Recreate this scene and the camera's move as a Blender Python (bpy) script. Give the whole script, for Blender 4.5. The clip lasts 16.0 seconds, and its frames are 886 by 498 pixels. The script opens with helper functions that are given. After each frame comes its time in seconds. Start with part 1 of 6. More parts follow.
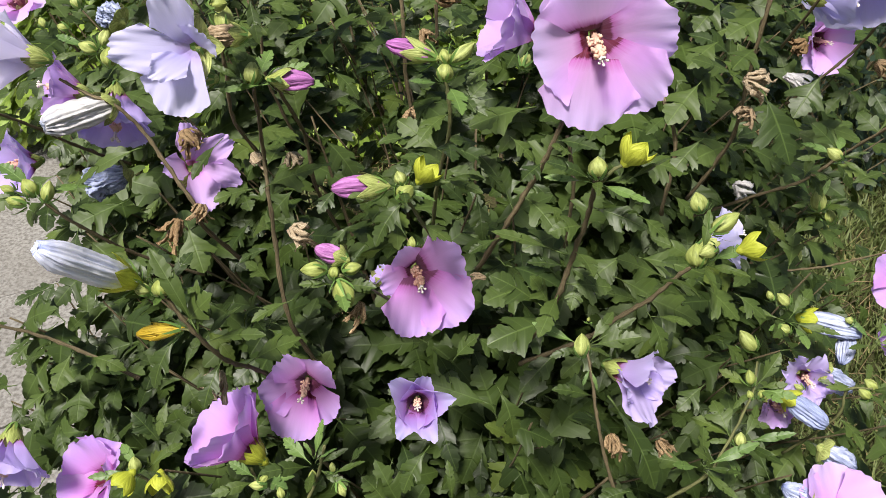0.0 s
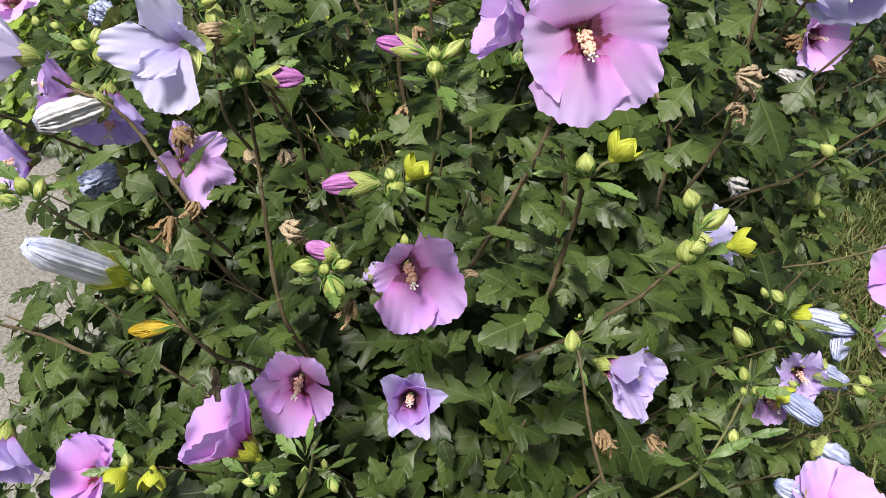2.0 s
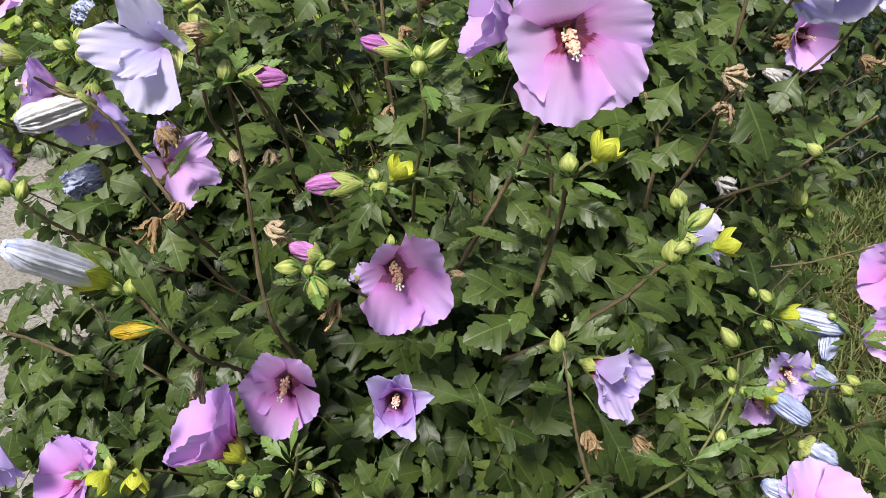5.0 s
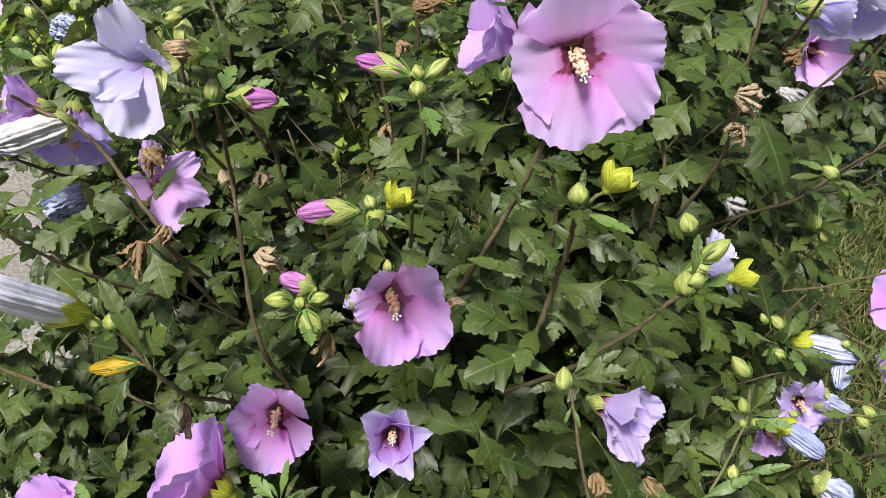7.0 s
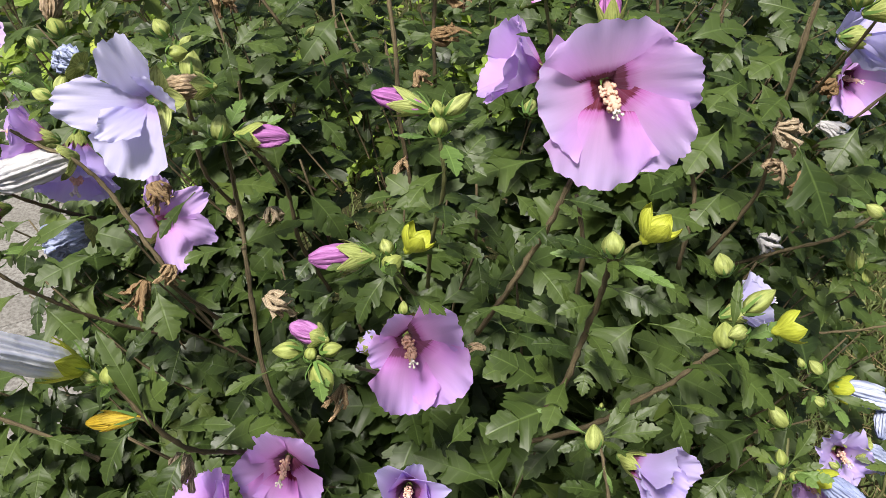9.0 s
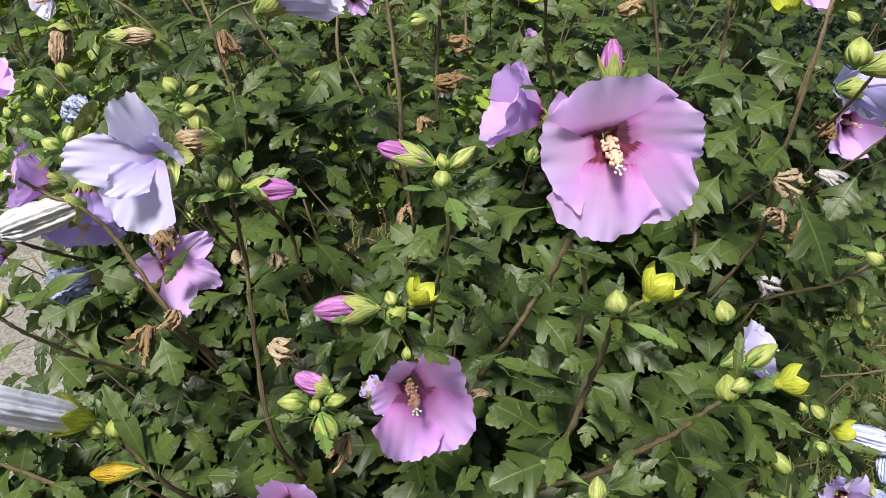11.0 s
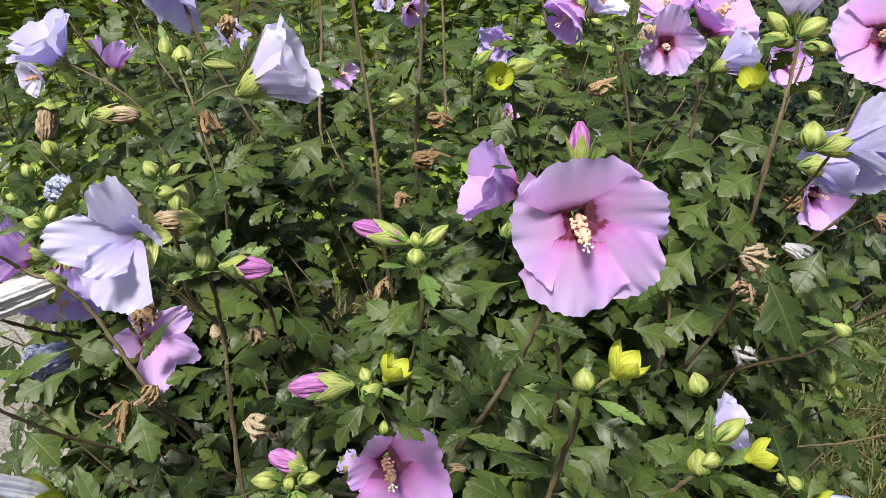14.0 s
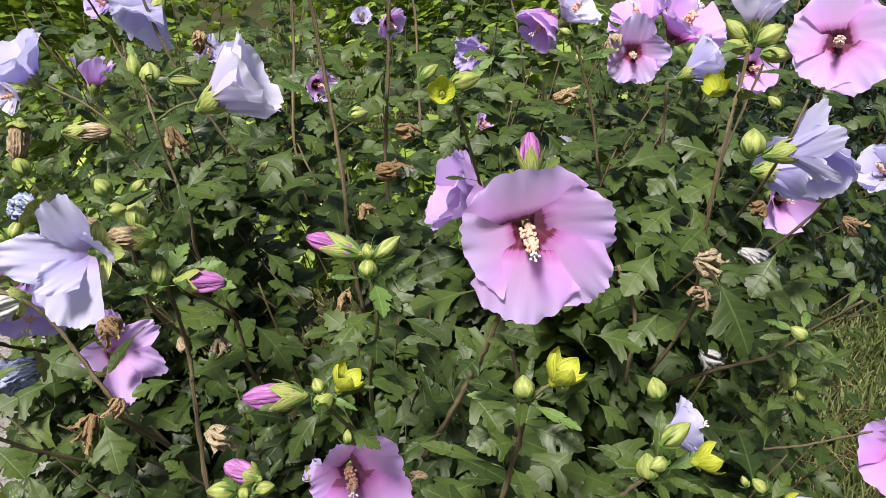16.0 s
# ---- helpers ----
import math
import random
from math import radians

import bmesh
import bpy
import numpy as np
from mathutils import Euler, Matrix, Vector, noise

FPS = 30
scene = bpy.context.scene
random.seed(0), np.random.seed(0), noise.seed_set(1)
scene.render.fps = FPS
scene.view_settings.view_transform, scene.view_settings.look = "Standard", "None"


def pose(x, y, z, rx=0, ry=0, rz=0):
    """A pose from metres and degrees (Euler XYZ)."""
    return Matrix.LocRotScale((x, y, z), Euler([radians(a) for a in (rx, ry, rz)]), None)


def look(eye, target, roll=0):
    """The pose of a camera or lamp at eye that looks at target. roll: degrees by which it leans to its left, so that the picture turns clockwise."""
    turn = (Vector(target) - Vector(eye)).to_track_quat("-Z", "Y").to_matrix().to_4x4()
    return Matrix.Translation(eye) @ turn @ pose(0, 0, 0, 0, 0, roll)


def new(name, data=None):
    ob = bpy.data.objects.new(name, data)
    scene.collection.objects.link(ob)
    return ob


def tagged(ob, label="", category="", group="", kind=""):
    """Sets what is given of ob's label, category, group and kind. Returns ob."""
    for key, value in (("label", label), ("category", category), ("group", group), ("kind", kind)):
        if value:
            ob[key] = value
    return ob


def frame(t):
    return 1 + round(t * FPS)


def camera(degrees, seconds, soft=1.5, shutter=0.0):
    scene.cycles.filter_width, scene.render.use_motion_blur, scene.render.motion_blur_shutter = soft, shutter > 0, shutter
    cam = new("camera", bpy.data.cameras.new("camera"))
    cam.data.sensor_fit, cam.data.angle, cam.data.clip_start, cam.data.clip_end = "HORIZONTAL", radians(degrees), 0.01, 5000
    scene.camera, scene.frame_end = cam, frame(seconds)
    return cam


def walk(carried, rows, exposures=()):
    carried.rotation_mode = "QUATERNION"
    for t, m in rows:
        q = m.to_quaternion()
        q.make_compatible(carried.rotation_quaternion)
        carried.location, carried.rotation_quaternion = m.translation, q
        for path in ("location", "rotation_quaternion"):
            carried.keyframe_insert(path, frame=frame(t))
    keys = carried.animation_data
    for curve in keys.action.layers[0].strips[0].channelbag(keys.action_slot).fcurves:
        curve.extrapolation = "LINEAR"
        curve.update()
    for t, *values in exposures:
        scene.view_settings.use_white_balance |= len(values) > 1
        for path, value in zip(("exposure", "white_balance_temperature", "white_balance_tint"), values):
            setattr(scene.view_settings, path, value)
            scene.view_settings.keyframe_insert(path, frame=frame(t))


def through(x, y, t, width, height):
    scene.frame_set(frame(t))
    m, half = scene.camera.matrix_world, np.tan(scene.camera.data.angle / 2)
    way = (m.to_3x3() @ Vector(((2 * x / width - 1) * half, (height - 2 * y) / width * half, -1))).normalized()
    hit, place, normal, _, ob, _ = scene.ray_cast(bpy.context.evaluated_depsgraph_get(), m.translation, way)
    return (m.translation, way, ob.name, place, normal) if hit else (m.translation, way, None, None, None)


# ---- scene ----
cam = camera(59.5, 16.0, soft=0.6)
# seconds, eye, pitch from straight down, roll, yaw
PATH = [
    (0, 0.00009, 0.00003, 1.50006, 56.085, 0.006, -4.050),
    (0.5, 0.00407, -0.00195, 1.49981, 56.153, -0.281, -3.922),
    (1, 0.00768, 0.00084, 1.50187, 55.828, -0.057, -3.877),
    (1.5, 0.01397, -0.00085, 1.50008, 55.942, -0.408, -3.464),
    (2, 0.01016, -0.00236, 1.49909, 56.001, -0.287, -3.724),
    (2.5, 0.00933, -0.00324, 1.49784, 56.084, -0.257, -3.788),
    (3, 0.00954, -0.00292, 1.49765, 56.056, -0.189, -3.815),
    (3.5, 0.01062, -0.00165, 1.49858, 55.934, -0.105, -4.008),
    (4, 0.01601, -0.00203, 1.50004, 55.830, -0.207, -3.962),
    (6.5, 0.02023, 0.02333, 1.49310, 56.315, -0.026, -4.444),
    (7, 0.01869, 0.03883, 1.49593, 56.254, 0.129, -4.500),
    (7.5, 0.02050, 0.05172, 1.49623, 56.471, 0.033, -4.175),
    (8, 0.02035, 0.06409, 1.49580, 56.747, -0.092, -3.904),
    (8.5, 0.01696, 0.07467, 1.49350, 57.156, -0.077, -3.763),
    (9, 0.01561, 0.08165, 1.49315, 57.457, -0.207, -3.462),
    (11.5, 0.01226, 0.08827, 1.51711, 59.952, 0.058, -3.640),
    (12, 0.01348, 0.08777, 1.51887, 60.992, 0.148, -3.776),
    (12.5, 0.01551, 0.08681, 1.52228, 61.858, 0.201, -3.904),
    (13, 0.01797, 0.08523, 1.52366, 62.684, 0.233, -4.051),
    (13.5, 0.01979, 0.08364, 1.52570, 63.278, 0.229, -4.290),
    (14, 0.02289, 0.08245, 1.52792, 63.667, 0.148, -4.468),
    (14.5, 0.03230, 0.08062, 1.53067, 63.812, -0.188, -4.255),
    (15, 0.04077, 0.07831, 1.53293, 63.906, -0.425, -4.243),
    (15.5, 0.05019, 0.07505, 1.53373, 64.080, -0.663, -4.231),
    (16, 0.05957, 0.07209, 1.53426, 64.188, -0.880, -4.225),
]
walk(cam, [(t, pose(x, y, z, pitch, 0, yaw) @ pose(0, 0, 0, 0, 0, roll)) for t, x, y, z, pitch, roll, yaw in PATH])
scene.view_settings.exposure = 0.47

world = bpy.data.worlds.new("sky")
scene.world = world
world.use_nodes = True
wn = world.node_tree
sky = wn.nodes.new("ShaderNodeTexSky")
sky.sky_type = "NISHITA"
sky.sun_disc = False
sky.sun_elevation, sky.sun_rotation = radians(60), radians(-150)
sky.air_density, sky.dust_density = 1.6, 4.0
wn.nodes["Background"].inputs["Strength"].default_value = 0.055
wn.links.new(sky.outputs["Color"], wn.nodes["Background"].inputs["Color"])
sun = new("sun", bpy.data.lights.new("sun", "SUN"))
sun.data.energy, sun.data.angle, sun.data.color = 5.2, radians(12), (1.0, 0.95, 0.88)
sun.matrix_world = look((-0.80, -0.86, 3.92), (0.1, 0.7, 0.8))


# ---- materials ----
class Nodes:
    """A short way to write a node material."""

    def __init__(self, name):
        self.mat = bpy.data.materials.new(name)
        self.mat.use_nodes = True
        self.tree = self.mat.node_tree
        self.tree.nodes.clear()

    def add(self, kind, **values):
        node = self.tree.nodes.new("ShaderNode" + kind)
        for key, value in values.items():
            if key == "data_type":
                node.data_type = value
            elif key == "blend_type":
                node.blend_type = value
            elif key == "operation":
                node.operation = value
        return node

    def put(self, node, socket, value):
        slot = node.inputs[socket]
        if hasattr(value, "is_output"):
            self.tree.links.new(value, slot)
        else:
            slot.default_value = value

    def math(self, operation, a, b=0.0):
        node = self.add("Math", operation=operation)
        self.put(node, 0, a)
        self.put(node, 1, b)
        return node.outputs[0]

    def mix(self, factor, a, b, blend="MIX"):
        node = self.add("Mix", data_type="RGBA", blend_type=blend)
        self.put(node, 0, factor)
        for slot, value in ((6, a), (7, b)):
            self.put(node, slot, value if hasattr(value, "is_output") else (*value, 1.0))
        return node.outputs[2]

    def ramp(self, factor, *stops):
        node = self.add("ValToRGB")
        band = node.color_ramp
        while len(band.elements) < len(stops):
            band.elements.new(0.5)
        for element, (at, colour) in zip(band.elements, stops):
            element.position = at
            element.color = (*colour, 1.0) if len(colour) == 3 else colour
        self.put(node, 0, factor)
        return node.outputs[0]

    def noise(self, where, scale, detail=4.0, rough=0.6):
        node = self.add("TexNoise")
        if where is not None:
            self.put(node, "Vector", where)
        self.put(node, "Scale", scale)
        self.put(node, "Detail", detail)
        self.put(node, "Roughness", rough)
        return node.outputs["Fac"]

    def stretch(self, where, x, y, z):
        node = self.add("Mapping")
        self.put(node, "Vector", where)
        self.put(node, "Scale", (x, y, z))
        return node.outputs[0]

    def bump(self, height, strength, distance):
        node = self.add("Bump")
        self.put(node, "Height", height)
        self.put(node, "Strength", strength)
        self.put(node, "Distance", distance)
        return node.outputs[0]

    def finish(self, colour, roughness=0.6, normal=None, through=0.0, through_colour=None, gloss=0.5, sheen=0.0):
        body = self.add("BsdfPrincipled")
        self.put(body, "Base Color", colour if hasattr(colour, "is_output") else (*colour, 1.0))
        self.put(body, "Roughness", roughness)
        self.put(body, "Specular IOR Level", gloss)
        if sheen:
            self.put(body, "Sheen Weight", sheen)
        if normal is not None:
            self.put(body, "Normal", normal)
        out, shader = self.add("OutputMaterial"), body.outputs[0]
        if through:
            thin, both = self.add("BsdfTranslucent"), self.add("MixShader")
            tint = colour if through_colour is None else through_colour
            self.put(thin, "Color", tint if hasattr(tint, "is_output") else (*tint, 1.0))
            self.put(both, 0, through)
            self.put(both, 1, shader)
            self.put(both, 2, thin.outputs[0])
            shader = both.outputs[0]
        self.tree.links.new(shader, out.inputs[0])
        return self.mat

    def uv(self):
        split = self.add("SeparateXYZ")
        source = self.add("UVMap").outputs[0]
        self.put(split, 0, source)
        return source, split.outputs[0], split.outputs[1]

    def place(self):
        return self.add("TexCoord").outputs["Object"]

    def chance(self, island=False):
        if island:
            return self.add("NewGeometry").outputs["Random Per Island"]
        return self.add("ObjectInfo").outputs["Random"]


def leaf_material(name, dark, light, young, island=False, gloss=0.42):
    n = Nodes(name)
    uv, u, v = n.uv()
    luck = n.chance(island)
    side = n.math("ABSOLUTE", n.math("SUBTRACT", u, 0.5))
    blotch = n.noise(n.place(), 22.0, 2.0)
    base = n.ramp(luck, (0.0, dark), (0.6, light), (0.95, light), (1.0, young))
    base = n.mix(n.math("MULTIPLY", blotch, 0.30), base, tuple(c * 0.6 for c in dark), "MIX")
    # side veins run forward from the midrib
    wave = n.math("ABSOLUTE", n.math("SUBTRACT", n.math("FRACT", n.math("MULTIPLY", v, 7.0)), 0.5))
    vein = n.ramp(wave, (0.0, (1, 1, 1)), (0.09, (0, 0, 0)))
    rib = n.ramp(side, (0.0, (1, 1, 1)), (0.035, (0, 0, 0)))
    both = n.math("MAXIMUM", n.math("MULTIPLY", vein, 0.16), n.math("MULTIPLY", rib, 0.42))
    pale = tuple(min(1.0, c * 1.9 + 0.015) for c in light)
    colour = n.mix(both, base, pale)
    height = n.math("SUBTRACT", n.math("MULTIPLY", wave, 0.7), n.math("MULTIPLY", rib, 0.5))
    height = n.math("ADD", height, n.math("MULTIPLY", n.noise(uv, 5.0, 2.0), 0.6))
    glow = n.mix(0.5, colour, (light[0] * 2.4, light[1] * 2.2, light[2] * 0.8))
    rough = n.math("ADD", 0.44, n.math("MULTIPLY", luck, 0.12))
    return n.finish(colour, rough, n.bump(height, 0.28, 0.0014), 0.16, glow, gloss)


def petal_material(name, inner, outer, throat=(0.21, 0.004, 0.035), reach=0.2, streak=0.14):
    n = Nodes(name)
    uv, u, v = n.uv()
    luck = n.chance()
    ray = n.noise(n.stretch(uv, 26.0, 1.6, 1.0), 1.0, 4.0, 0.65)
    shift = n.math("ADD", v, n.math("MULTIPLY", n.math("SUBTRACT", ray, 0.5), 0.12))
    mid = (throat[0] * 0.35 + inner[0] * 0.65, throat[1] * 0.6 + inner[1] * 0.4, throat[2] * 0.4 + inner[2] * 0.6)
    colour = n.ramp(shift, (0.0, throat), (reach, throat), (reach + 0.03, mid), (reach + 0.15, inner), (0.9, outer))
    fade = n.mix(n.math("MULTIPLY", n.ramp(ray, (0.42, (0, 0, 0)), (0.7, (1, 1, 1))), streak), colour, tuple(c * 0.72 for c in inner))
    blotch = n.noise(n.place(), 26.0, 3.0)
    fade = n.mix(n.math("MULTIPLY", n.math("MULTIPLY", blotch, luck), 0.35), fade, outer)
    veins = n.noise(n.stretch(uv, 30.0, 2.2, 1.0), 1.0, 3.0, 0.5)
    bend = n.math("ADD", n.math("MULTIPLY", veins, 0.7), n.math("MULTIPLY", n.noise(uv, 9.0, 4.0), 0.8))
    return n.finish(fade, 0.62, n.bump(bend, 0.16, 0.0012), 0.48, fade, 0.25, 0.15)


def plain_plant(name, low, high, scale=120.0, rough=0.55, through=0.0, ribs=0.0, depth=0.001, tip=None, groove=0.55):
    n = Nodes(name)
    uv, u, v = n.uv()
    luck = n.chance()
    grain = n.noise(n.place(), scale, 5.0)
    spot = n.noise(n.place(), scale * 0.2, 3.0)
    colour = n.mix(n.ramp(n.math("ADD", n.math("MULTIPLY", grain, 0.6), n.math("MULTIPLY", luck, 0.4)), (0.25, (0, 0, 0)), (0.75, (1, 1, 1))), low, high)
    colour = n.mix(n.math("MULTIPLY", spot, 0.35 if tip is None else 0.08), colour, tuple(c * 0.5 for c in low))
    if tip is not None:
        colour = n.mix(n.ramp(n.math("ADD", v, n.math("MULTIPLY", n.math("SUBTRACT", grain, 0.5), 0.4)), (0.72, (0, 0, 0)), (1.0, (1, 1, 1))), colour, tip)
    height = grain
    if ribs:
        line = n.noise(n.stretch(uv, ribs, 1.5, 1.0), 1.0, 3.0)
        height = n.math("ADD", grain, n.math("MULTIPLY", line, 2.0))
        colour = n.mix(n.ramp(line, (0.38, (0, 0, 0)), (0.6, (1, 1, 1))), tuple(c * g for c, g in zip(low, groove if isinstance(groove, tuple) else (groove,) * 3)), colour)
    return n.finish(colour, rough, n.bump(height, 0.5, depth), through, None, 0.3)


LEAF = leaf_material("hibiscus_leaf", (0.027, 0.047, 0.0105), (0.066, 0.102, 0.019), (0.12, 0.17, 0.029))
# same leaf, darker: shade inside the foliage is put into the colour
LEAF_MASS_SHADED = leaf_material("hibiscus_leaf_mass_shaded", (0.021, 0.038, 0.0085), (0.054, 0.087, 0.0165), (0.10, 0.14, 0.023), True)
LEAF_YOUNG = leaf_material("hibiscus_young_leaf", (0.075, 0.135, 0.035), (0.115, 0.19, 0.045), (0.20, 0.29, 0.06))
# near-black leaf colour carries the shade of the bushes behind
LEAF_SHADED = leaf_material("shaded_evergreen_leaf", (0.010, 0.022, 0.012), (0.018, 0.036, 0.018), (0.03, 0.06, 0.025), True)
LEAF_HEDGE = leaf_material("hedge_leaf", (0.10, 0.16, 0.02), (0.20, 0.29, 0.04), (0.36, 0.42, 0.07), True)
PINK = petal_material("pink_petal", (0.85, 0.47, 0.92), (0.74, 0.56, 1.0), throat=(0.15, 0.002, 0.022), reach=0.25)
ROSE = petal_material("rose_petal", (0.76, 0.34, 0.80), (0.69, 0.46, 0.96), throat=(0.15, 0.002, 0.022), reach=0.26)
LILAC = petal_material("lilac_petal", (0.60, 0.44, 0.86), (0.64, 0.55, 0.95), reach=0.14)
PALE = petal_material("pale_pink_petal", (0.74, 0.44, 0.84), (0.68, 0.56, 0.97), reach=0.26)
PURPLE = petal_material("purple_petal", (0.68, 0.40, 0.80), (0.68, 0.49, 0.93), reach=0.14)
BLUE = petal_material("blue_petal", (0.58, 0.53, 0.89), (0.70, 0.68, 0.96), (0.42, 0.32, 0.64), 0.10)
VIOLET = petal_material("violet_petal", (0.50, 0.28, 0.72), (0.60, 0.55, 0.95), (0.16, 0.01, 0.08), 0.3)
WHITE = petal_material("pale_petal", (0.70, 0.64, 0.90), (0.78, 0.76, 0.95), (0.55, 0.30, 0.50), 0.08)
STAMEN = plain_plant("cream_stamen", (0.80, 0.47, 0.36), (0.90, 0.64, 0.50), 900.0, 0.7, 0.2)
STIGMA = plain_plant("pale_stigma", (0.85, 0.76, 0.70), (0.9, 0.85, 0.8), 900.0, 0.6, 0.1)
CALYX = plain_plant("green_calyx", (0.34, 0.40, 0.10), (0.52, 0.58, 0.21), 160.0, 0.55, 0.12, 9.0)
LIME = plain_plant("lime_calyx", (0.46, 0.51, 0.045), (0.62, 0.66, 0.09), 160.0, 0.5, 0.2, 9.0, groove=0.7)
BRACT = plain_plant("green_bract", (0.10, 0.20, 0.05), (0.18, 0.30, 0.07), 160.0, 0.55, 0.1)
BUD_PINK = plain_plant("furled_pink_petal", (0.44, 0.14, 0.44), (0.66, 0.30, 0.66), 200.0, 0.55, 0.15, 16.0, 0.0015)
SPENT_BLUE = plain_plant("furled_blue_petal", (0.84, 0.84, 0.92), (0.92, 0.92, 0.96), 130.0, 0.6, 0.15, 20.0, 0.0015, (0.22, 0.28, 0.60), (0.82, 0.86, 0.97))
SPENT_MID = plain_plant("faded_blue_petal", (0.36, 0.42, 0.66), (0.62, 0.66, 0.84), 130.0, 0.6, 0.15, 14.0, 0.003, (0.15, 0.20, 0.46), 0.6)
SPENT_GREY = plain_plant("wilted_grey_petal", (0.62, 0.60, 0.62), (0.82, 0.80, 0.80), 160.0, 0.7, 0.1, 14.0, 0.003, (0.26, 0.32, 0.50), 0.85)
SPENT_WILT = plain_plant("wilted_blue_petal", (0.34, 0.40, 0.68), (0.62, 0.68, 0.90), 160.0, 0.7, 0.1, 14.0, 0.003)
DRY = plain_plant("dry_petal", (0.34, 0.21, 0.10), (0.74, 0.55, 0.33), 260.0, 0.8, 0.15, 16.0, 0.004, groove=0.38)
DRY_PALE = plain_plant("pale_dry_petal", (0.50, 0.36, 0.22), (0.80, 0.67, 0.48), 260.0, 0.8, 0.15, 16.0, 0.004, groove=0.45)
YELLOW = plain_plant("yellow_bud_skin", (0.62, 0.42, 0.03), (0.80, 0.60, 0.06), 160.0, 0.5, 0.15, 8.0)
TWIG = plain_plant("brown_twig_bark", (0.115, 0.09, 0.048), (0.27, 0.215, 0.125), 300.0, 0.75, 0.0, 6.0, 0.002)
SHOOT = plain_plant("green_shoot_bark", (0.12, 0.13, 0.05), (0.22, 0.22, 0.09), 300.0, 0.65, 0.0, 6.0, 0.001)


def ground_material():
    n = Nodes("lawn_soil")
    p = n.place()
    big, small = n.noise(p, 2.2, 4.0), n.noise(p, 70.0, 6.0)
    colour = n.ramp(big, (0.3, (0.05, 0.042, 0.022)), (0.5, (0.075, 0.085, 0.03)), (0.7, (0.12, 0.105, 0.05)))
    colour = n.mix(small, tuple(c * 0.5 for c in (0.05, 0.042, 0.022)), colour)
    return n.finish(colour, 0.95, n.bump(small, 0.9, 0.02), gloss=0.1)


def concrete_material():
    n = Nodes("worn_concrete")
    p = n.place()
    big, small = n.noise(p, 3.0, 5.0), n.noise(p, 90.0, 6.0)
    colour = n.ramp(big, (0.3, (0.21, 0.20, 0.187)), (0.7, (0.30, 0.29, 0.278)))
    colour = n.mix(n.ramp(small, (0.35, (1, 1, 1)), (0.6, (0, 0, 0))), colour, (0.13, 0.12, 0.11))
    return n.finish(colour, 0.9, n.bump(small, 0.6, 0.006), gloss=0.2)


GROUND, CONCRETE = ground_material(), concrete_material()
GRASS = leaf_material("grass_blade", (0.06, 0.08, 0.025), (0.12, 0.15, 0.05), (0.34, 0.30, 0.13), True, 0.2)
STRAW = plain_plant("dry_straw", (0.20, 0.14, 0.07), (0.40, 0.30, 0.16), 200.0, 0.8)


# ---- building helpers ----
def mesh_of(name, verts, faces, mat, uvs=None):
    me = bpy.data.meshes.new(name)
    me.from_pydata([tuple(v) for v in verts], [], faces)
    if uvs is not None:
        layer = me.uv_layers.new(name="UVMap")
        index = np.empty(len(me.loops), dtype=np.int32)
        me.loops.foreach_get("vertex_index", index)
        layer.data.foreach_set("uv", np.asarray(uvs, dtype=np.float32)[index].ravel())
    me.polygons.foreach_set("use_smooth", np.ones(len(me.polygons), dtype=bool))
    if mat is not None:
        me.materials.append(mat)
    me.update()
    return me


def thing(name, at, label, category, group="", kind=""):
    ob = new(name)
    ob.location = at
    ob.empty_display_size = 0.05
    return tagged(ob, label, category, group, kind)


def child(name, me, parent, m=None, label=""):
    """A mesh under a thing or a part; m is its pose in the world."""
    ob = new(name, me)
    ob.parent = parent
    if parent.parent is None:
        ob.matrix_parent_inverse = Matrix.Translation(parent.location).inverted()
    else:
        ob.matrix_parent_inverse = parent.matrix_basis.inverted()
    ob.matrix_basis = m if m is not None else Matrix()
    if label:
        tagged(ob, label)
    return ob


def frame_of(axis, side=(0, 0, 1), spin=0.0):
    """A turn whose z lies along axis and whose y leans to side."""
    z = Vector(axis).normalized()
    y = Vector(side) - z * Vector(side).dot(z)
    if y.length < 1e-4:
        y = z.orthogonal()
    y.normalize()
    x = y.cross(z)
    m = Matrix((x, y, z)).transposed()
    return (m @ Matrix.Rotation(spin, 3, "Z")).to_4x4()


def joined(pieces):
    """Several (verts, faces, uvs) as one."""
    verts, faces, uvs = [], [], []
    for v, f, t in pieces:
        base = len(verts)
        verts.extend(v)
        faces.extend([tuple(base + i for i in face) for face in f])
        uvs.extend(t)
    return verts, faces, uvs


def grid_faces(rows, columns, around=False):
    faces = []
    for r in range(rows - 1):
        for c in range(columns - (0 if around else 1)):
            d = (c + 1) % columns
            faces.append((r * columns + c, r * columns + d, (r + 1) * columns + d, (r + 1) * columns + c))
    return faces


def smooth_line(points, steps):
    """A soft curve through the points."""
    p = [Vector(q) for q in points]
    p = [p[0] * 2 - p[1]] + p + [p[-1] * 2 - p[-2]]
    out = []
    for i in range(1, len(p) - 2):
        for s in range(steps):
            t = s / steps
            out.append(0.5 * (2 * p[i] + (p[i + 1] - p[i - 1]) * t + (2 * p[i - 1] - 5 * p[i] + 4 * p[i + 1] - p[i + 2]) * t * t
                              + (3 * p[i] - p[i - 1] - 3 * p[i + 1] + p[i + 2]) * t ** 3))
    out.append(p[-2])
    return out


